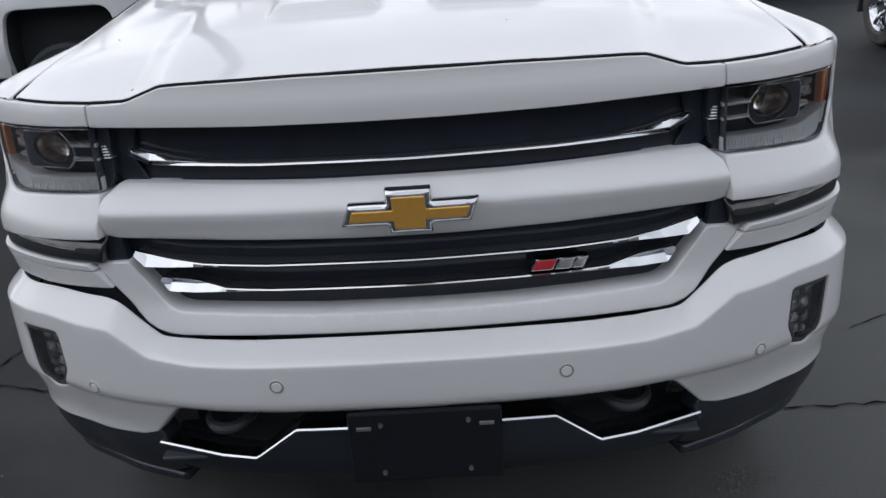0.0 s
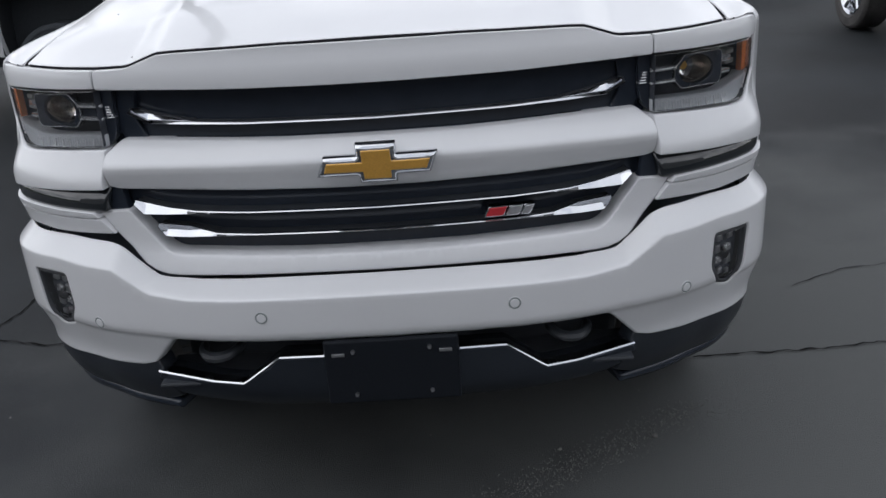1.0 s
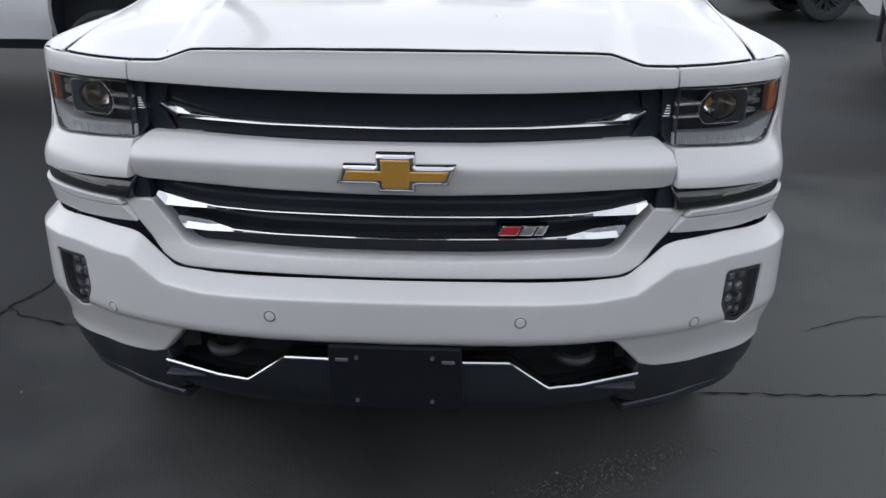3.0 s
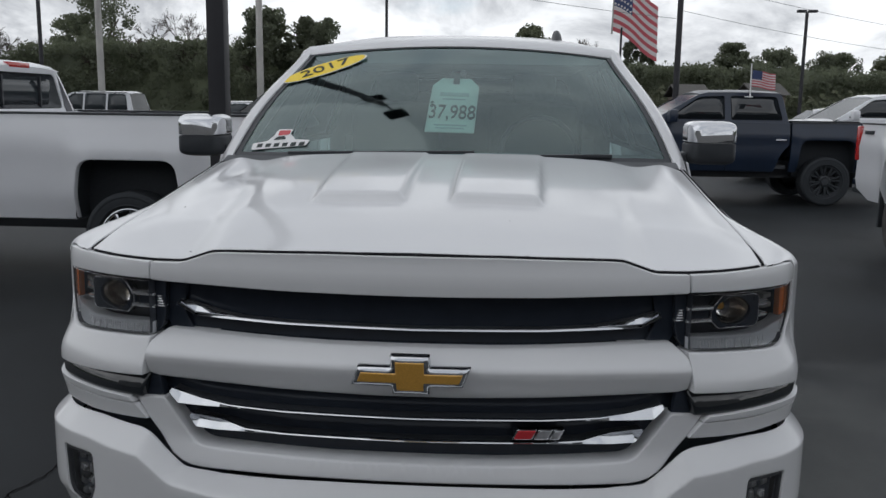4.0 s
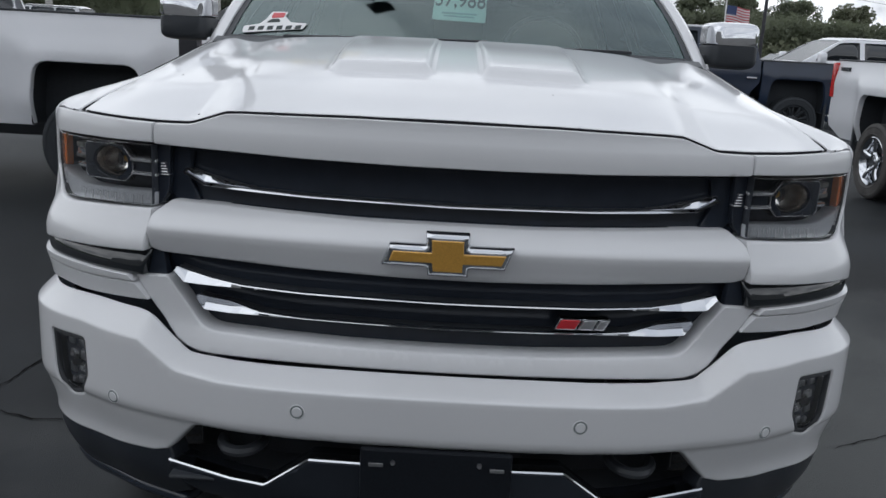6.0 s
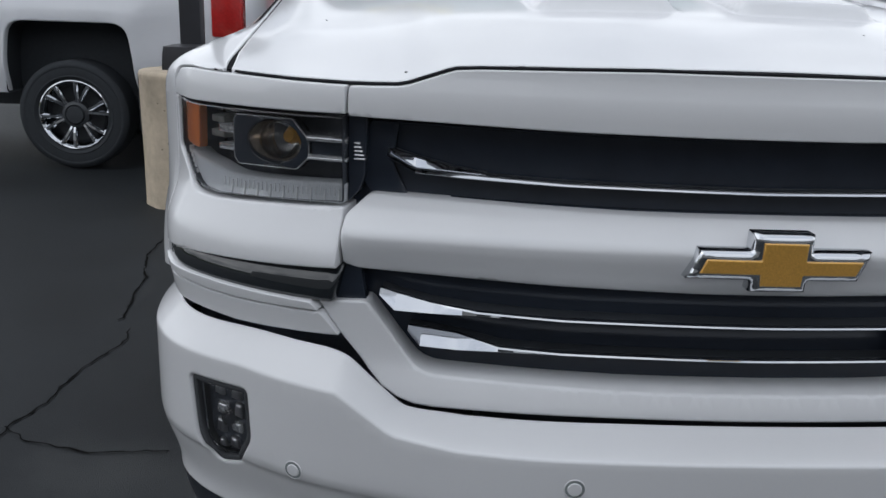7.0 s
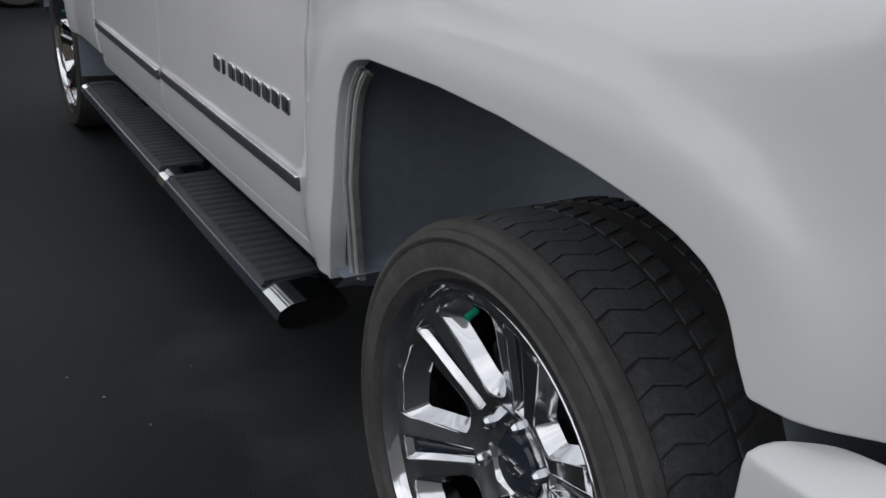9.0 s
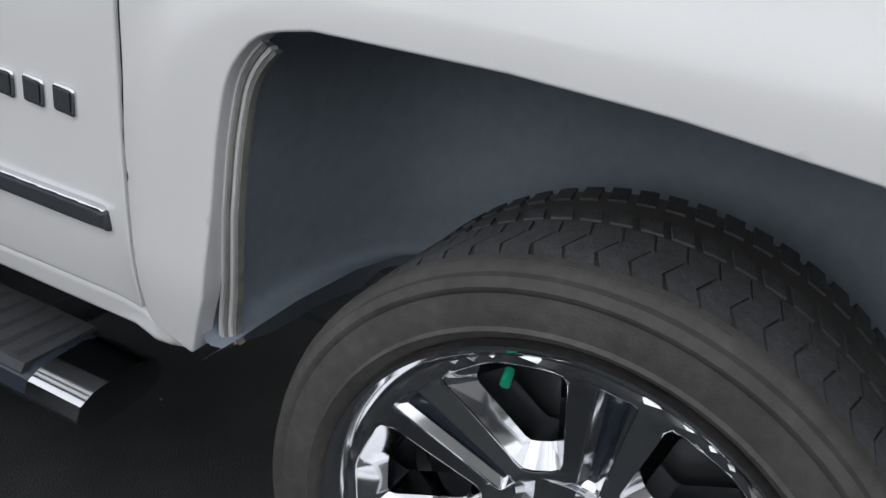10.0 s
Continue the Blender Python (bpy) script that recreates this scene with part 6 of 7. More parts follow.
def suv(label, paint, at, face=1, length=4.7, height=1.75, group="row of parked cars", group_kind="suv"):
    """A parked car far off, with its windows, wheels and lamps."""
    x0, y0 = at
    car = thing("parked_suv", label, "suv", group)
    W = 1.85
    belt = 0.60 * height

    def P(a, b, z):
        return (x0 + face * a, y0 + b, z)

    for far in (False, True):
        def low(u, v, d, far=far):
            b = 0.02 + 0.04 * smooth01((v - belt + 0.2) / 0.2) + 0.05 * smooth01((0.6 - v) / 0.3) + d
            return np.c_[x0 + face * u, y0 + (W - b if far else b), v]

        def up(u, v, d, far=far):
            b = 0.06 + 0.20 * np.clip((v - belt) / (height - belt), -0.1, 1.1) + d
            return np.c_[x0 + face * u, y0 + (W - b if far else b), v]

        def arch(c):
            return [(c + 0.40, 0.35), (c + 0.36, 0.66, 0.14), (c - 0.36, 0.66, 0.14), (c - 0.40, 0.35)]

        lp = [(0.0, belt - 0.05), (0.0, 0.45), (0.15, 0.32)] + arch(0.85)[::-1] + arch(length - 0.95)[::-1] + [(length - 0.1, 0.32), (length, 0.6), (length - 0.05, belt - 0.2, 0.1), (length - 1.4, belt)]
        v, f = panel_mesh(rounded(lp, 0.02), low, step=0.15, r=0.01, thick=0.04)
        fix_normals(mesh_object("body_side", v, f, paint, car))
        lp = [(0.03, belt - 0.02), (0.22, height - 0.07, 0.1), (length - 2.2, height - 0.06, 0.15), (length - 1.35, belt - 0.02)]
        wins = [[(0.25, belt + 0.04), (0.36, height - 0.14), (1.05, height - 0.12), (1.05, belt + 0.04)], [(1.12, belt + 0.04), (1.12, height - 0.12), (1.95, height - 0.12), (1.95, belt + 0.04)], [(2.02, belt + 0.04), (2.02, height - 0.12), (length - 2.25, height - 0.13), (length - 1.55, belt + 0.04)]]
        wins = [rounded(w, 0.04, 3) for w in wins]
        v, f = panel_mesh(rounded(lp, 0.03), up, step=0.2, r=0.006, thick=0.03, holes=wins)
        fix_normals(mesh_object("upper_side", v, f, paint, car))
        for w in wins:
            v, f = panel_mesh(w, lambda u, v2, d, g=up: g(u, v2, d + 0.012), step=0.3, r=0, thick=0.004)
            fix_normals(mesh_object("side_window", v, f, CAR_GLASS, car))
        for c in (0.85, length - 0.95):
            plain_wheel(car, P(c, W - 0.04 if far else 0.04, 0.34), 1 if not far else -1, R=0.34, rim=0.22, spokes=5, twin=False, metal=DULL_CHROME, n=24)
    rg = []
    for a, w, z in ((0.02, 0.86, 0.45), (0.0, 0.86, belt - 0.1), (0.04, 0.84, belt)):
        rg.append([P(a, W / 2 + w * u, z) for u in np.linspace(-1, 1, 7)])
    lofted("tail_panel", rg, paint, car, closed=False)
    rg = [[P(a, W / 2 + w * u, z) for u in np.linspace(-1, 1, 7)] for a, w, z in ((0.05, 0.80, belt), (0.20, 0.68, height - 0.09))]
    lofted("rear_window", rg, CAR_GLASS, car, closed=False)
    rg = [[P(a, W / 2 + w * u, z - 0.04 * abs(u) ** 3) for u in np.linspace(-1, 1, 9)] for a, w, z in ((0.16, 0.67, height - 0.08), (0.35, 0.68, height - 0.01), (length - 2.5, 0.68, height), (length - 2.15, 0.66, height - 0.07))]
    lofted("roof", rg, paint, car, closed=False)
    rg = [[P(a, W / 2 + w * u, z) for u in np.linspace(-1, 1, 7)] for a, w, z in ((length - 2.16, 0.66, height - 0.08), (length - 1.30, 0.78, belt))]
    lofted("windshield", rg, CAR_GLASS, car, closed=False)
    rg = [[P(a, W / 2 + w * u, z - 0.04 * abs(u) ** 3) for u in np.linspace(-1, 1, 9)] for a, w, z in ((length - 1.4, 0.80, belt + 0.01), (length - 0.3, 0.80, belt - 0.12), (length - 0.03, 0.78, belt - 0.3), (length, 0.80, 0.5))]
    lofted("hood", rg, paint, car, closed=False)
    for b0, b1 in ((0.04, 0.26), (W - 0.26, W - 0.04)):
        bm = bmesh.new()
        lo, hi = P(-0.015, b0, belt - 0.22), P(0.10, b1, belt + 0.02)
        box(bm, [min(q) for q in zip(lo, hi)], [max(q) for q in zip(lo, hi)], 0.02)
        part("tail_lamp", bm, TAIL_RED, car)
    bm = bmesh.new()
    lo, hi = P(0.15, 0.2, 0.22), P(length - 0.15, W - 0.2, 0.45)
    box(bm, [min(q) for q in zip(lo, hi)], [max(q) for q in zip(lo, hi)])
    part("underbody", bm, BLACK, car)
    return car


PAINT_GREY = material("dark_grey_paint", (0.06, 0.062, 0.066), 0.3, metal=0.4, coat=0.8)
PAINT_TAN = material("pale_beige_paint", (0.40, 0.38, 0.34), 0.35, coat=0.8)
suv("silver suv parked in a far row", PAINT_SILVER, (-13.6, 30.5), -1, height=1.9)
black_suv = suv("black suv with bright side trim beside the white pickup", PAINT_BLACK, (0.15, 9.3), -1, height=1.78, length=5.2, group="")
bm = bmesh.new()
box(bm, (-4.4, 9.28, 0.47), (-0.3, 9.35, 0.505), 0.008)
part("step_bar", bm, CHROME, black_suv, "bright chrome step bar")
suv("white suv in a far row", PAINT_FAR, (-9.3, 27.0), 1, height=1.60, length=4.6)
suv("dark grey suv in a far row", PAINT_GREY, (-20.0, 31.0), -1, height=1.75)
suv("beige suv in a far row", PAINT_TAN, (13.2, 27.0), -1, height=1.62)
suv("silver suv in a far row", PAINT_SILVER, (17.5, 30.0), 1, height=1.7)

# ---- the light pole on its concrete base ----
PIT = material("dark_pit", (0.10, 0.085, 0.065), 0.95, grain=0.3, grain_scale=90)
base = thing("light_pole", "dark steel light pole on a weathered tan concrete base", "light pole")
rings = []
for z, r in ((0.0, 0.322), (0.02, 0.320), (0.30, 0.317), (0.60, 0.319), (0.795, 0.322), (0.815, 0.326), (0.835, 0.320), (0.842, 0.304), (0.845, 0.05)):
    ring = []
    for i in range(56):
        a = 2 * math.pi * i / 56
        w = r + 0.006 * noise.noise((3 * math.cos(a), 3 * math.sin(a), z * 3)) + (0.014 * noise.noise((9 * math.cos(a), 9 * math.sin(a), 7.0)) if z < 0.03 else 0)
        ring.append((-1.882 + w * math.cos(a), 4.455 + w * math.sin(a), z))
    rings.append(ring)
lofted("concrete_base", rings, CONCRETE, base, "chipped tan concrete pier", sharp=60)
for a, z, r in ((-1.75, 0.70, 0.010), (-1.9, 0.62, 0.008), (-1.65, 0.60, 0.009), (-2.05, 0.66, 0.007), (-1.2, 0.72, 0.008), (-1.85, 0.42, 0.009), (-1.7, 0.40, 0.011), (-1.78, 0.26, 0.008), (-2.0, 0.38, 0.007)):
    bm = bmesh.new()
    c = Vector((-1.882 + 0.318 * math.cos(a), 4.455 + 0.318 * math.sin(a), z))
    bmesh.ops.create_uvsphere(bm, u_segments=8, v_segments=5, radius=0.7 * r, matrix=Matrix.Translation(c) @ Matrix.Diagonal((1, 1, 0.7, 1)))
    part("pit", bm, PIT, base)
rg = [[(-1.875 + s * u, 4.55 + s * v, z) for u, v in rounded([(-1, -1), (1, -1), (1, 1), (-1, 1)], 0.15, 3)] for z, s in ((0.84, 0.178), (0.93, 0.174), (0.985, 0.166), (0.995, 0.09))]
lofted("base_cover", rg, POLE_STEEL, base, "dark square base cover", sharp=40)
rg = [[(-1.905 + s * u, 4.62 + s * v, z) for u, v in rounded([(-1, -1), (1, -1), (1, 1), (-1, 1)], 0.25, 3)] for z, s in ((0.99, 0.068), (8.7, 0.064))]
lofted("pole", rg, POLE_STEEL, base, "square dark bronze pole", sharp=40)
bm = bmesh.new()
rod(bm, (-2.12, 5.15, 8.62), (-1.62, 3.95, 8.62), 0.03, n=10)
part("lamp_arm", bm, POLE_STEEL, base)
for k in (-1, 1):
    bm = bmesh.new()
    box(bm, (-0.24, -0.27, 8.54), (0.24, 0.27, 8.72), 0.03, Matrix.Translation((-1.905 - 0.28 * k, 4.62 + 0.68 * k, 0)) @ Matrix.Rotation(radians(22), 4, "Z"))
    part("lamp_head", bm, POLE_STEEL, base, "dark box lamp head")


# ---- poles, flags and wires beyond ----
def street_pole(name, label, x, y, r0, r1, h, mat, head=0.0, category="pole", group="poles along the lot"):
    ob = thing(name, label, category, group)
    bm = bmesh.new()
    rod(bm, (x, y, 0), (x, y, h), r0, r1, 14)
    part("shaft", bm, mat, ob, smooth=True)
    bm = bmesh.new()
    box(bm, (x - r0 * 1.6, y - r0 * 1.6, 0), (x + r0 * 1.6, y + r0 * 1.6, 0.06), 0.01)
    part("foot_plate", bm, mat, ob)
    if head:
        for k in (-1, 1):
            bm = bmesh.new()
            box(bm, (min(x + k * 0.06, x + k * head), y - 0.16, h - 0.03), (max(x + k * 0.06, x + k * head), y + 0.16, h + 0.12), 0.03)
            part("lamp_head", bm, mat, ob)
    return ob


street_pole("power_pole", "tall grey wooden power pole", -16.4, 34, 0.15, 0.11, 11.5, GALV)
street_pole("power_pole", "grey wooden power pole beside parked cars", -9.65, 34, 0.15, 0.11, 11.5, GALV)
street_pole("power_pole", "dark thin pole in front of trees", -24.8, 45, 0.12, 0.10, 11.0, POLE_STEEL)
street_pole("power_pole", "dark thin pole at the lot edge", -18.7, 30, 0.12, 0.10, 10.0, POLE_STEEL)
street_pole("street_lamp", "dark twin-head parking lot lamp", -6.45, 50, 0.10, 0.08, 8.8, POLE_STEEL, 0.8, "lamp")
street_pole("street_lamp", "dark twin-head parking lot lamp beyond the lot", 17.6, 50, 0.11, 0.09, 7.0, POLE_STEEL, 0.55, "lamp")
street_pole("power_pole", "dark tall pole behind the parked trucks", 8.5, 40, 0.15, 0.12, 12.0, POLE_STEEL)
# unseen pole added behind the camera, only to be mirrored in glass and paint
street_pole("street_lamp", "dark twin-head lamp pole added out of view behind the camera", 1.6, -14.0, 0.12, 0.10, 8.5, POLE_STEEL, 1.0, "lamp")


def wire(points, r=0.012):
    a, b = np.array(points[0], float), np.array(points[1], float)
    rg = []
    for t in np.linspace(0, 1, 15):
        p = a + (b - a) * t - np.array([0, 0, 0.5]) * 4 * t * (1 - t)
        rg.append([(p[0], p[1] + r * math.cos(k), p[2] + r * math.sin(k)) for k in (0, 2.1, 4.2)])
    ob = lofted("power_line", rg, WIRE)
    return tagged(ob, "thin black overhead power line", "cable", "overhead lines")


for z0, z1 in ((11.0, 7.3), (9.3, 5.6)):
    wire([(-16.4, 34, z0), (8.5, 40, z1)])
for z0, z1 in ((8.9, 6.6), (7.4, 5.2), (6.0, 4.2)):
    wire([(8.5, 40, z0), (34, 52, z1)])
for z0, z1 in ((11.2, 9.0), (9.6, 7.4)):
    wire([(-40, 40, z0 + 1), (8.5, 40, z1)])


def flag(name, label, at, w, h, droop, stripes=True):
    """A waving striped flag hung from its pole."""
    ob = thing(name, label, "flag")
    x0, y0, z0 = at

    def surf(u, v):
        """u along the fly, v up the hoist."""
        return (x0 + w * u * (1 - 0.12 * u), y0 + 0.10 * w * math.sin(5 * u + 1.5 * v) * u, z0 + h * v - droop * h * u**1.25 + 0.05 * h * math.sin(7 * u) * u)

    red = material("flag_red", (0.48, 0.10, 0.12), 0.8, grain=0.1)
    white = material("flag_white", (0.62, 0.58, 0.58), 0.8, grain=0.06)
    blue = material("flag_blue", (0.05, 0.07, 0.16), 0.8, grain=0.1)
    for i in range(13):
        v0, v1 = 1 - (i + 1) / 13, 1 - i / 13
        u0 = 0.40 if i < 7 else 0.0
        rg = [[surf(u, v) for v in (v0, v1)] for u in np.linspace(u0, 1, 14)]
        s = lofted("stripe", rg, white if i % 2 else red, ob, closed=False)
    rg = [[surf(u, v) for v in np.linspace(6 / 13, 1, 4)] for u in np.linspace(0, 0.40, 8)]
    canton = lofted("canton", rg, blue, ob, closed=False)
    if stripes:
        for i in range(6):
            for j in range(5):
                p = Vector(surf(0.04 + 0.064 * i, 0.50 + 0.105 * j)) + Vector((0, -0.02, 0))
                bm = bmesh.new()
                bmesh.ops.create_circle(bm, cap_ends=True, segments=5, radius=0.045 * h / 2.0, matrix=Matrix.Translation(p) @ Matrix.Rotation(radians(90), 4, "X"))
                part("star", bm, white, canton)
    return ob


big_flag = flag("flag", "large striped flag with blue star field on a tall pole", (5.42, 40, 5.05), 2.35, 2.5, 0.60)
bm = bmesh.new()
rod(bm, (5.40, 40, 4.9), (5.46, 40, 7.75), 0.04, 0.03, 10)
part("hoist_staff", bm, GALV, big_flag)
street_pole("flag_pole", "thin dark pole under the flag", 5.85, 40.05, 0.06, 0.05, 5.2, POLE_STEEL, 0, "pole", "")
small_flag = flag("window_flag", "small striped flag clipped to a truck window", (4.27, 12.66, 1.93), 0.42, 0.26, 0.25, False)
bm = bmesh.new()
rod(bm, (4.26, 12.66, 1.76), (4.25, 12.66, 2.30), 0.012, 0.010, 8)
part("staff", bm, WHITE_VINYL, small_flag)
bm = bmesh.new()
box(bm, (4.22, 12.64, 1.755), (4.30, 12.84, 1.775), 0.004)
part("clip", bm, WHITE_VINYL, small_flag)

SIDING = material("tan_siding", (0.17, 0.145, 0.12), 0.85, stain=0.12, stain_scale=0.8)
ROOFING = material("grey_roof_shingles", (0.085, 0.08, 0.075), 0.9, grain=0.2, grain_scale=8)
for x0, x1, y, h in ((12.9, 14.7, 60, 3.0), (18.6, 20.6, 62, 3.2)):
    shed = thing("shed", "tan building with a grey roof among trees", "building", "far buildings")
    bm = bmesh.new()
    box(bm, (x0, y, 0), (x1, y + 5, h - 0.7))
    part("wall", bm, SIDING, shed)
    rg = [[(x, y + b, h - 0.7 + z) for b, z in ((-0.3, 0.0), (2.5, 0.9), (5.3, 0.0), (2.5, 0.75))] for x in (x0 - 0.3, x1 + 0.3)]
    lofted("roof", rg, ROOFING, shed, smooth=False)


# ---- trees ----
def leaves(rng, centre, radius, count, size, flat=0.8):
    """Many small leaf clumps filling a lumpy ball: verts and faces."""
    verts, faces = [], []
    c = np.array(centre)
    for _ in range(count):
        d = rng.normal(size=3)
        d /= np.linalg.norm(d)
        q = c + d * radius * rng.uniform(0.35, 1.05) ** 0.6 * np.array([1, 1, flat])
        a, b = rng.normal(size=3), rng.normal(size=3)
        a /= np.linalg.norm(a)
        b -= a * (a @ b)
        b /= np.linalg.norm(b)
        s = size * rng.uniform(0.5, 1.3)
        k = len(verts)
        verts += [q + a * s, q + b * s * 0.7, q - a * s * 0.9, q - b * s * 0.6]
        faces.append((k, k + 1, k + 2, k + 3))
    return verts, faces


def tree(label, x, y, h, w, seed, mat=None, bare=False, low=0.25):
    rng = np.random.default_rng(seed)
    ob = thing("tree", label, "tree", "trees beyond the lot")
    rods = []

    def limb(a, d, length, r, depth):
        b = a + d * length
        rods.append((a, b, r, r * 0.62))
        if depth == 0:
            return [b]
        ends = []
        for _ in range((4 if bare else 3) if depth > 1 else (5 if bare else 2)):
            e = d + rng.normal(size=3) * (0.42 if not bare else 0.40)
            e[2] = max(e[2], 0.12)
            e /= np.linalg.norm(e)
            ends += limb(a + d * length * rng.uniform(0.6, 1.0), e, length * rng.uniform(0.55, 0.8), r * 0.58, depth - 1)
        return ends

    ends = limb(np.array([x, y, 0.0]), np.array([0.02, 0.0, 1.0]), h * (0.38 if not bare else 0.30), (0.013 if bare else 0.026) * h, 5 if bare else 2)
    verts, faces = [], []
    for a, b, r1, r2 in rods:
        d = b - a
        u = np.cross(d, [0.3, 1, 0.2])
        u /= np.linalg.norm(u)
        v = np.cross(d, u)
        v /= np.linalg.norm(v)
        k = len(verts)
        for p, r in ((a, max(r1, 0.016)), (b, max(r2, 0.012))):
            verts += [p + r * (u * math.cos(t) + v * math.sin(t)) for t in (0, 1.57, 3.14, 4.71)]
        faces += [(k + i, k + (i + 1) % 4, k + 4 + (i + 1) % 4, k + 4 + i) for i in range(4)]
    mesh_object("trunk", verts, faces, BARK, ob)
    if not bare:
        verts, faces = [], []
        n = 120
        for i in range(n):
            t = rng.uniform(low, 1.0)
            spread = w / 2 * math.sqrt(max(0.08, 1 - ((t - 0.52) / 0.55) ** 2))
            a = rng.uniform(0, 2 * math.pi)
            q = spread * math.sqrt(rng.uniform(0, 1))
            v, f = leaves(rng, (x + q * math.cos(a), y + q * math.sin(a), h * t - 0.06 * h), 0.115 * w * rng.uniform(0.6, 1.3), 120, 0.13)
            k = len(verts)
            verts += v
            faces += [tuple(k + j for j in p) for p in f]
        mesh_object("crown", verts, faces, mat or LEAF, ob, smooth=False)
    return ob


tree("large dense dark green tree at the lot edge", -35.2, 75, 12.6, 7.6, 1, low=0.15)
tree("tall bare tree beside a dense green one", -37.8, 72, 11.6, 4, 21, bare=True)
tree("dark green tree beside a bare one", -38.2, 77, 9.8, 4.5, 2)
tree("rounded bare tree with fine twigs behind the lot", -26.8, 72, 12.0, 6, 3, bare=True)
tree("bare grey tree far off", -41.5, 70, 10.5, 4, 4, bare=True)
tree("green tree behind a power pole", -16.2, 60, 8.3, 4.6, 5)
tree("rounded green tree behind parked cars", -12.9, 60, 7.7, 4.4, 6)
tree("thin olive tree above the treeline", 3.2, 80, 9.0, 4.6, 7, LEAF2)
tree("bare twiggy tree above the treeline", 6.9, 80, 9.2, 4, 8, bare=True)
tree("conifer-like dark tree in a row", 13.0, 80, 8.4, 3.2, 9)
tree("dark green tree in a row", 22.4, 84, 7.9, 4.0, 10)
tree("dark green tree in a row", 26.4, 84, 7.4, 5.2, 11)
tree("round green tree in a row", 31.8, 84, 7.0, 5.6, 12)
tree("olive tree in a row", 37.5, 84, 6.8, 4.4, 13, LEAF2)
tree("bare twiggy tree in a row", 18.4, 82, 7.5, 4, 14, bare=True)


def belt_top(x):
    """Height of the thick treeline along the lot's far edge."""
    return float(np.interp(x, [-60, -41, -37, -24, -20, -13, 0, 8, 12, 24, 27, 32, 60], [6.0, 5.2, 6.3, 6.6, 5.6, 6.0, 6.2, 4.6, 4.7, 5.0, 4.4, 4.3, 5.0])) + 0.55 * noise.noise((x * 0.55, 0, 0)) + 0.45 * noise.noise((x * 1.7, 4.0, 0))


def woods():
    """The belt of woods at the far edge, leaf clumps over a lumpy dark inside, with an unseen ring added round the rest
    of the lot.
    """
    rng = np.random.default_rng(40)
    verts, faces = [], []

    def add(v, f):
        k = len(verts)
        verts.extend(v)
        faces.extend([tuple(k + j for j in p) for p in f])

    # clumps out of view at the sides and behind, added for reflections
    for i in range(500):
        a = rng.uniform(math.radians(-230), math.radians(50))
        r = rng.uniform(88, 104)
        x, y = r * math.cos(a), r * math.sin(a)
        top = 6.2 + 1.6 * noise.noise((x * 0.06, y * 0.06, 0))
        add(*leaves(rng, (x, y, rng.uniform(0.2, 1.0) * top), rng.uniform(1.0, 1.9), 26, 0.5))
    for i in range(1700):
        x, y = rng.uniform(-62, 60), rng.uniform(67.5, 71)
        add(*leaves(rng, (x, y, (rng.uniform(0.1, 0.93) if i % 3 else 0.9) * belt_top(x)), rng.uniform(0.45, 1.0), 60, 0.14))
    n, xs = len(verts), np.linspace(-75, 75, 220)
    for q in np.linspace(0, 1, 9):
        for x in xs:
            verts.append((x, 70.5 + 1.2 * noise.noise((x * 0.5, q * 4, 5.0)) + 2.0 * max(0, q - 0.8), q * belt_top(x) * 0.97))
    w = len(xs)
    faces.extend([(n + j * w + i, n + j * w + i + 1, n + (j + 1) * w + i + 1, n + (j + 1) * w + i) for j in range(8) for i in range(w - 1)])
    ob = mesh_object("woods", verts, faces, LEAF, smooth=False)
    return tagged(ob, "dense dark belt of trees at the far edge, carried on unseen around the lot", "trees", kind="stuff")


woods()
rng = np.random.default_rng(5)
verts, faces = [], []
# full circle; beyond the far edge's view it is unseen and added
for i in range(72):
    a0, a1 = 2 * math.pi * i / 72, 2 * math.pi * (i + 1) / 72
    k = len(verts)
    for a, j in ((a0, i), (a1, (i + 1) % 72)):
        h = 6.0 + 1.2 * noise.noise((j * 0.37, 2.0, 0)) - (2.0 if math.sin(a) > 0.5 else 0)
        verts += [(106 * math.cos(a), 106 * math.sin(a), 0), (106 * math.cos(a), 106 * math.sin(a), h)]
    faces.append((k, k + 2, k + 3, k + 1))
tagged(mesh_object("backdrop", verts, faces, LEAF, smooth=False), "dark depth of the woods", "backdrop", kind="structure")
# shrubs by the far buildings
verts, faces = [], []
for i in range(40):
    v, f = leaves(rng, (rng.uniform(8, 40), rng.uniform(64, 72), rng.uniform(0.8, 2.6)), rng.uniform(0.7, 1.3), 60, 0.2)
    k = len(verts)
    verts += v
    faces += [tuple(k + j for j in p) for p in f]
tagged(mesh_object("shrubs", verts, faces, LEAF2, smooth=False), "olive green shrubs along the lot edge", "shrubs", kind="stuff")


# ---- on the windshield ----
def ws_frame(x, z, lift):
    t = 0.5
    for _ in range(30):
        w = 0.865 - 0.175 * t
        p = ws_point(x / w, t)
        t += (z - p[2]) / 0.464
    w = 0.865 - 0.175 * t
    p = Vector(ws_point(x / w, t))
    up = (Vector(ws_point(x / w, t + 0.01)) - p).normalized()
    across = (Vector(ws_point(x / w + 0.02, t)) - p).normalized()
    n = across.cross(up).normalized()
    up = n.cross(across)
    m = Matrix((across, up, n)).transposed().to_4x4()
    m.translation = p + n * lift
    return m


def flat(name, loop, mat, parent, z=0.0, thick=0.002):
    v, f = panel_mesh(loop, lambda u, w, d: np.c_[u, w, z - d], step=0.05, r=0, thick=thick)
    return mesh_object(name, v, f, mat, parent, smooth=False)


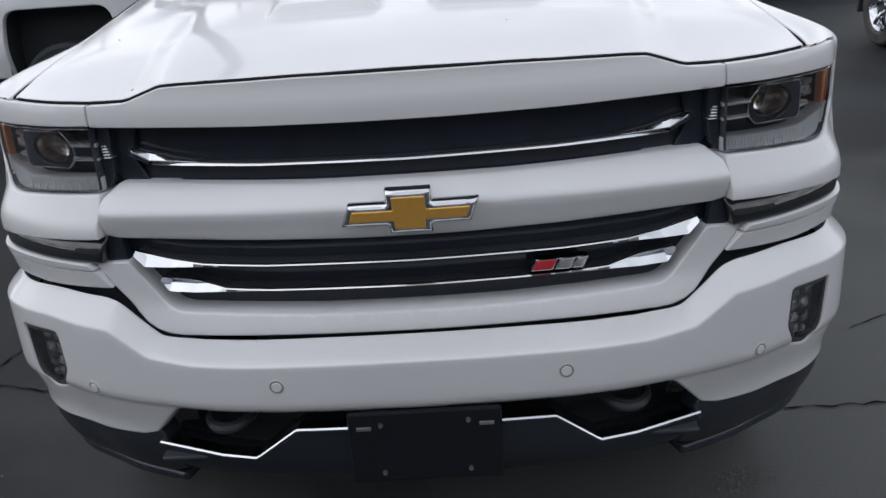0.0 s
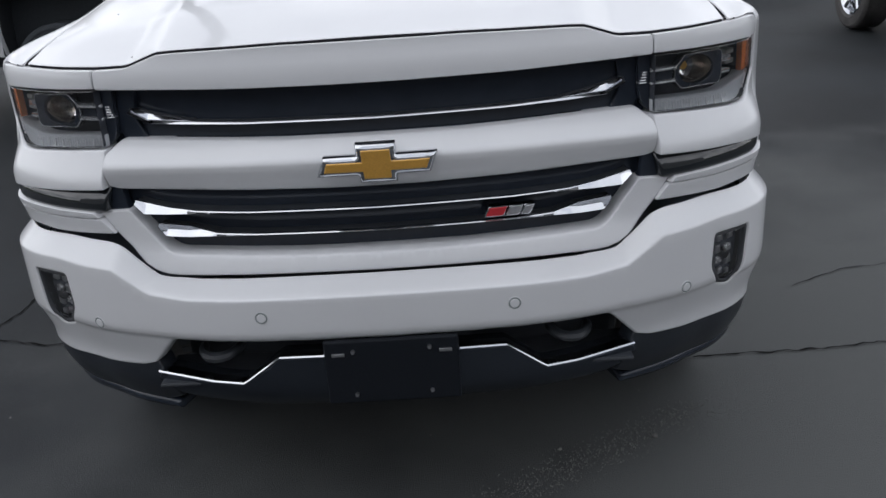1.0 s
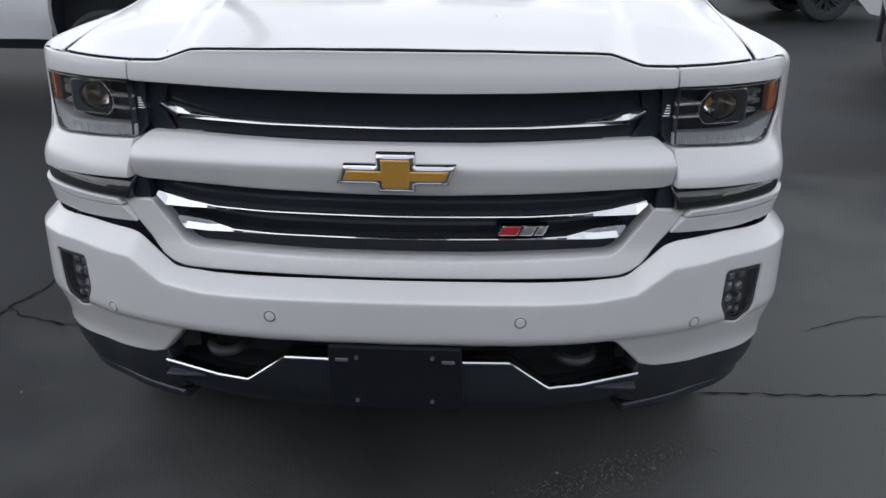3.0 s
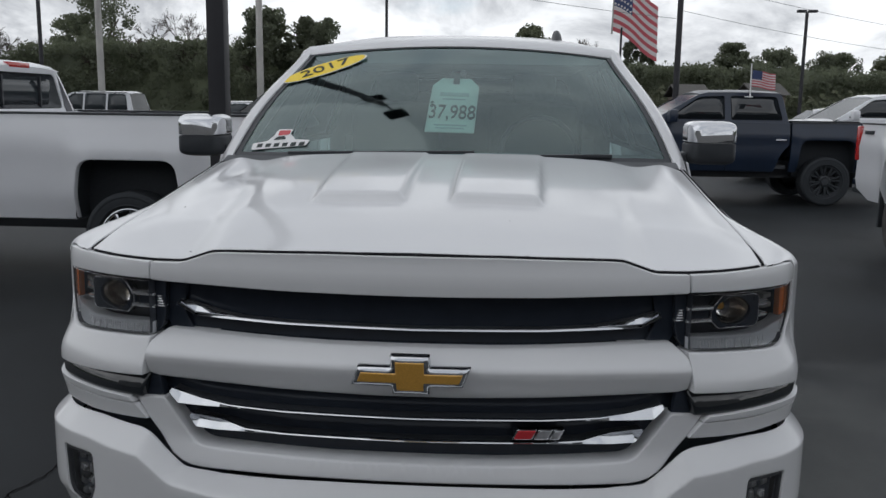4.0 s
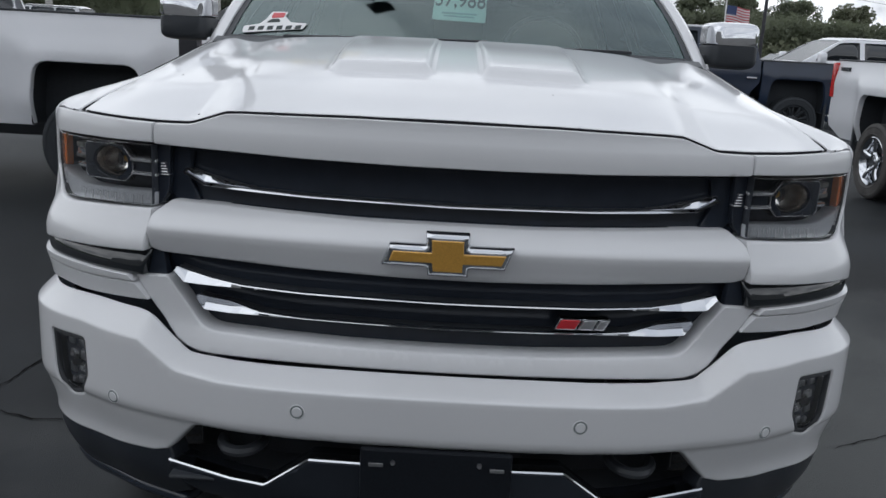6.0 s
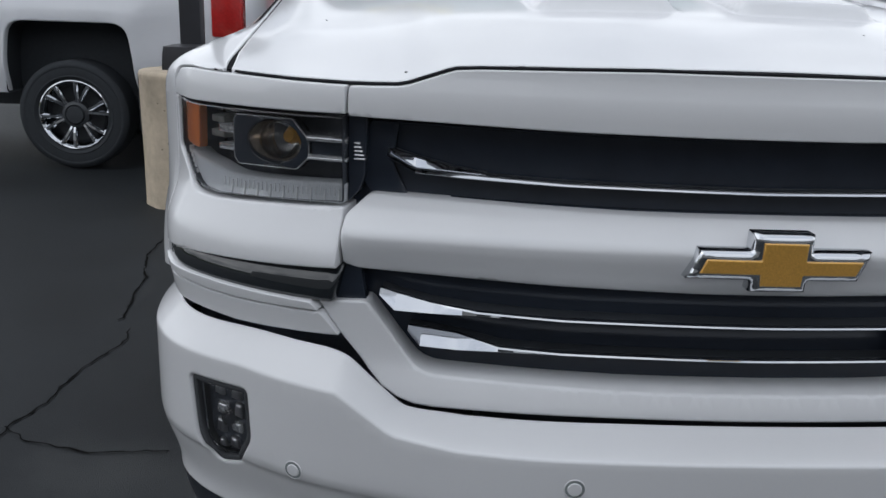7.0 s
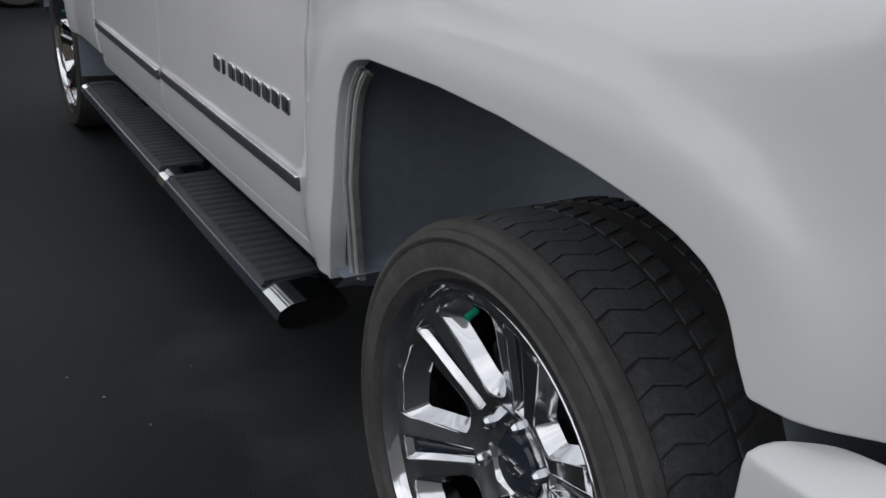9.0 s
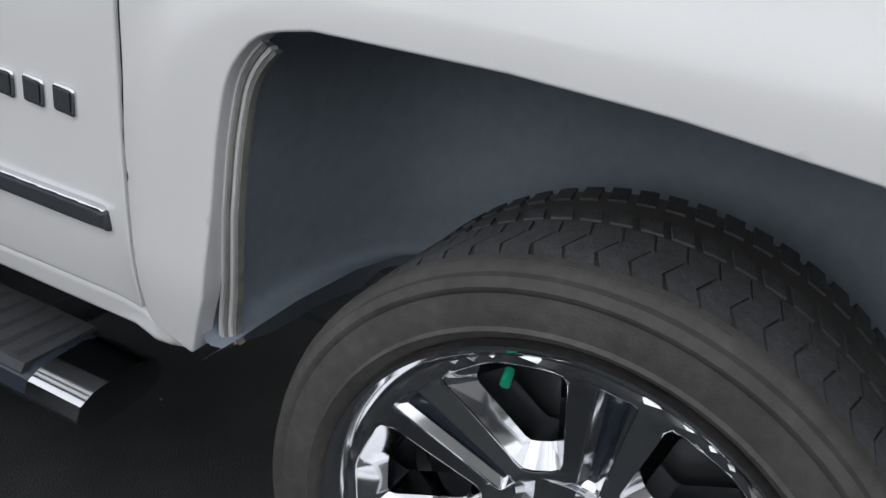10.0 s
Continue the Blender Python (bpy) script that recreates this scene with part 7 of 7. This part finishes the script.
def lettering(name, text, size, mat, parent, m, shear=0.0, thick=0.0008):
    cu = bpy.data.curves.new(name, "FONT")
    cu.body, cu.size, cu.align_x, cu.align_y, cu.shear, cu.extrude = text, size, "CENTER", "CENTER", shear, thick
    cu.materials.append(mat)
    ob = new(name, cu)
    ob.parent, ob.matrix_basis = parent, m
    return ob


tag = thing("price_tag", "pale mint hanging price tag with handwritten figures", "price tag")
tag.matrix_world = ws_frame(0.003, 1.604, -0.020) @ Matrix.Rotation(radians(-2), 4, "Z") @ Matrix.Diagonal((0.92, 1.38, 1, 1))
flat("card", rounded([(-0.105, -0.142), (0.105, -0.142), (0.105, 0.100), (0.065, 0.142), (-0.065, 0.142), (-0.105, 0.100)], 0.006, 3), TAG, tag)
lettering("figures", "37,988", 0.088, INK, tag, Matrix.Translation((0, -0.045, 0.002)) @ Matrix.Diagonal((0.86, 1.15, 1, 1)))
lettering("currency_mark", "$", 0.04, INK, tag, Matrix.Translation((-0.092, -0.005, 0.002)))
for k, (w, z, h) in enumerate(((0.13, 0.052, 0.018), (0.10, 0.026, 0.005), (0.14, -0.108, 0.007), (0.12, -0.122, 0.006))):
    flat("print_bar", [(-w / 2, z - h / 2), (w / 2, z - h / 2), (w / 2, z + h / 2), (-w / 2, z + h / 2)], DULL_CHROME if k == 0 else LED_STRIP, tag, 0.002, 0.001)
bm = bmesh.new()
box(bm, (-0.014, 0.11, -0.01), (0.014, 0.175, 0.006), 0.004)
part("hook", bm, BLACK, tag)
bm = bmesh.new()
box(bm, (-0.04, 0.160, -0.05), (0.04, 0.200, 0.0), 0.012)
inner_mirror = part("mirror_mount", bm, BLACK, truck, "black mirror mount")
inner_mirror.matrix_world = tag.matrix_world.copy()

year = thing("year_sticker", "yellow oval window sticker with dark year figures", "sticker")
year.matrix_world = ws_frame(-0.585, 1.730, 0.006) @ Matrix.Rotation(radians(33), 4, "Z") @ Matrix.Scale(1.10, 4)
oval = [(0.176 * math.cos(a), 0.060 * math.sin(a)) for a in np.linspace(0, 2 * math.pi, 41)[:-1]]
flat("border", [(u * 1.035, w * 1.08) for u, w in oval], WHITE_VINYL, year, 0.0)
flat("oval", oval, YELLOW, year, 0.0012)
lettering("year_figures", "2017", 0.112, INK, year, Matrix.Translation((0, 0, 0.003)) @ Matrix.Diagonal((0.95, 0.86, 1, 1)), 0.1)

decal = thing("window_decal", "small white-edged window decal in dark and red", "sticker")
decal.matrix_world = ws_frame(-0.670, 1.420, 0.004) @ Matrix.Rotation(radians(4), 4, "Z")
flat("edge", rounded([(-0.115, -0.024), (0.115, -0.012), (0.125, 0.018), (0.06, 0.026), (0.03, 0.060), (0.035, 0.085), (-0.03, 0.088), (-0.04, 0.05), (-0.06, 0.022), (-0.12, 0.012)], 0.006, 3), WHITE_VINYL, decal)
for x in np.linspace(-0.095, 0.085, 6):
    flat("dark_bar", [(x, -0.014), (x + 0.022, -0.012), (x + 0.022, 0.008), (x, 0.006)], INK, decal, 0.0012, 0.001)
flat("red_patch", rounded([(-0.022, 0.05), (0.026, 0.054), (0.028, 0.078), (-0.022, 0.08)], 0.006, 3), RED, decal, 0.0012, 0.001)
flat("dark_patch", rounded([(-0.035, 0.026), (0.02, 0.028), (0.01, 0.046), (-0.022, 0.044)], 0.006, 3), INK, decal, 0.0012, 0.001)


# ---- cracks and grit on the asphalt ----
def crack(points, width, seed):
    rng = np.random.default_rng(seed)
    p = []
    for a, b in zip(points, points[1:]):
        n = max(2, int(math.dist(a, b) / 0.03))
        for t in np.arange(n) / n:
            p.append((a[0] + (b[0] - a[0]) * t, a[1] + (b[1] - a[1]) * t))
    p = np.array(p) + np.cumsum(rng.normal(0, 0.003, (len(p), 2)), 0) * 0.6 + rng.normal(0, 0.005, (len(p), 2))
    d = np.gradient(p, axis=0)
    d /= np.linalg.norm(d, axis=1)[:, None]
    n = np.c_[-d[:, 1], d[:, 0]]
    w = width * rng.uniform(0.3, 1.2, len(p))[:, None] / 2
    rg = [[(*(a + m * ww), 0.0045), (*(a - m * ww), 0.0045)] for a, m, ww in zip(p, n, w)]
    return tagged(lofted("crack", rg, CRACK, closed=False, smooth=False), "dark jagged crack in the asphalt", "crack", "cracks in the asphalt")


crack([(-1.81, 4.15), (-1.805, 4.03), (-1.836, 3.67), (-1.857, 3.24), (-1.808, 2.98), (-1.754, 2.84), (-1.745, 2.65), (-1.707, 2.40), (-1.701, 2.23)], 0.013, 1)
crack([(-1.632, 2.17), (-1.622, 2.06), (-1.650, 1.91), (-1.690, 1.78), (-1.712, 1.66), (-1.716, 1.50), (-1.76, 1.33), (-1.80, 1.0), (-1.82, 0.6), (-1.9, 0.2)], 0.011, 2)
crack([(-1.76, 1.33), (-1.66, 1.235), (-1.43, 1.175), (-1.2, 1.19)], 0.009, 3)
crack([(-1.78, 1.31), (-2.3, 1.15), (-2.9, 1.2)], 0.007, 4)
crack([(0.95, 0.79), (1.10, 0.787), (1.38, 0.793), (1.63, 0.823), (2.1, 0.80), (2.8, 0.9)], 0.010, 5)
crack([(1.5, 1.3), (1.75, 1.42), (2.3, 1.5)], 0.006, 6)


def pebble(rng, x, y, s):
    bm = bmesh.new()
    bmesh.ops.create_icosphere(bm, subdivisions=1, radius=s)
    for v in bm.verts:
        v.co *= rng.uniform(0.7, 1.2)
        v.co.z *= 0.6
    ob = part("pebble", bm, GRIT, None)
    ob.location = (x, y, 0.004 + s * 0.45)
    return tagged(ob, "small pale pebble on the asphalt", "pebble", "loose grit on the asphalt")


rng = np.random.default_rng(9)
pebble(rng, 0.718, 0.325, 0.011)
pebble(rng, 0.432, 0.289, 0.006)
for i in range(40):
    pebble(rng, rng.uniform(-2.4, 2.2), rng.uniform(-0.9, 3.2), rng.uniform(0.0025, 0.005))
verts, faces = [], []
for i in range(1400):
    t = rng.uniform(0, 1)
    x = 0.15 + 0.75 * t + rng.normal(0, 0.05)
    y = 0.02 + 0.46 * t + rng.normal(0, 0.035)
    s = rng.uniform(0.001, 0.0035)
    k = len(verts)
    verts += [(x, y, 0.0035 + s), (x + s, y, 0.003), (x - s * 0.6, y + s, 0.003), (x - s * 0.5, y - s, 0.003)]
    faces += [(k, k + 1, k + 2), (k, k + 2, k + 3), (k, k + 3, k + 1)]
tagged(mesh_object("grit", verts, faces, material("grey_sand", (0.13, 0.13, 0.125), 0.9, grain=0.3), smooth=False), "streak of fine grey grit on the asphalt", "grit", kind="stuff")
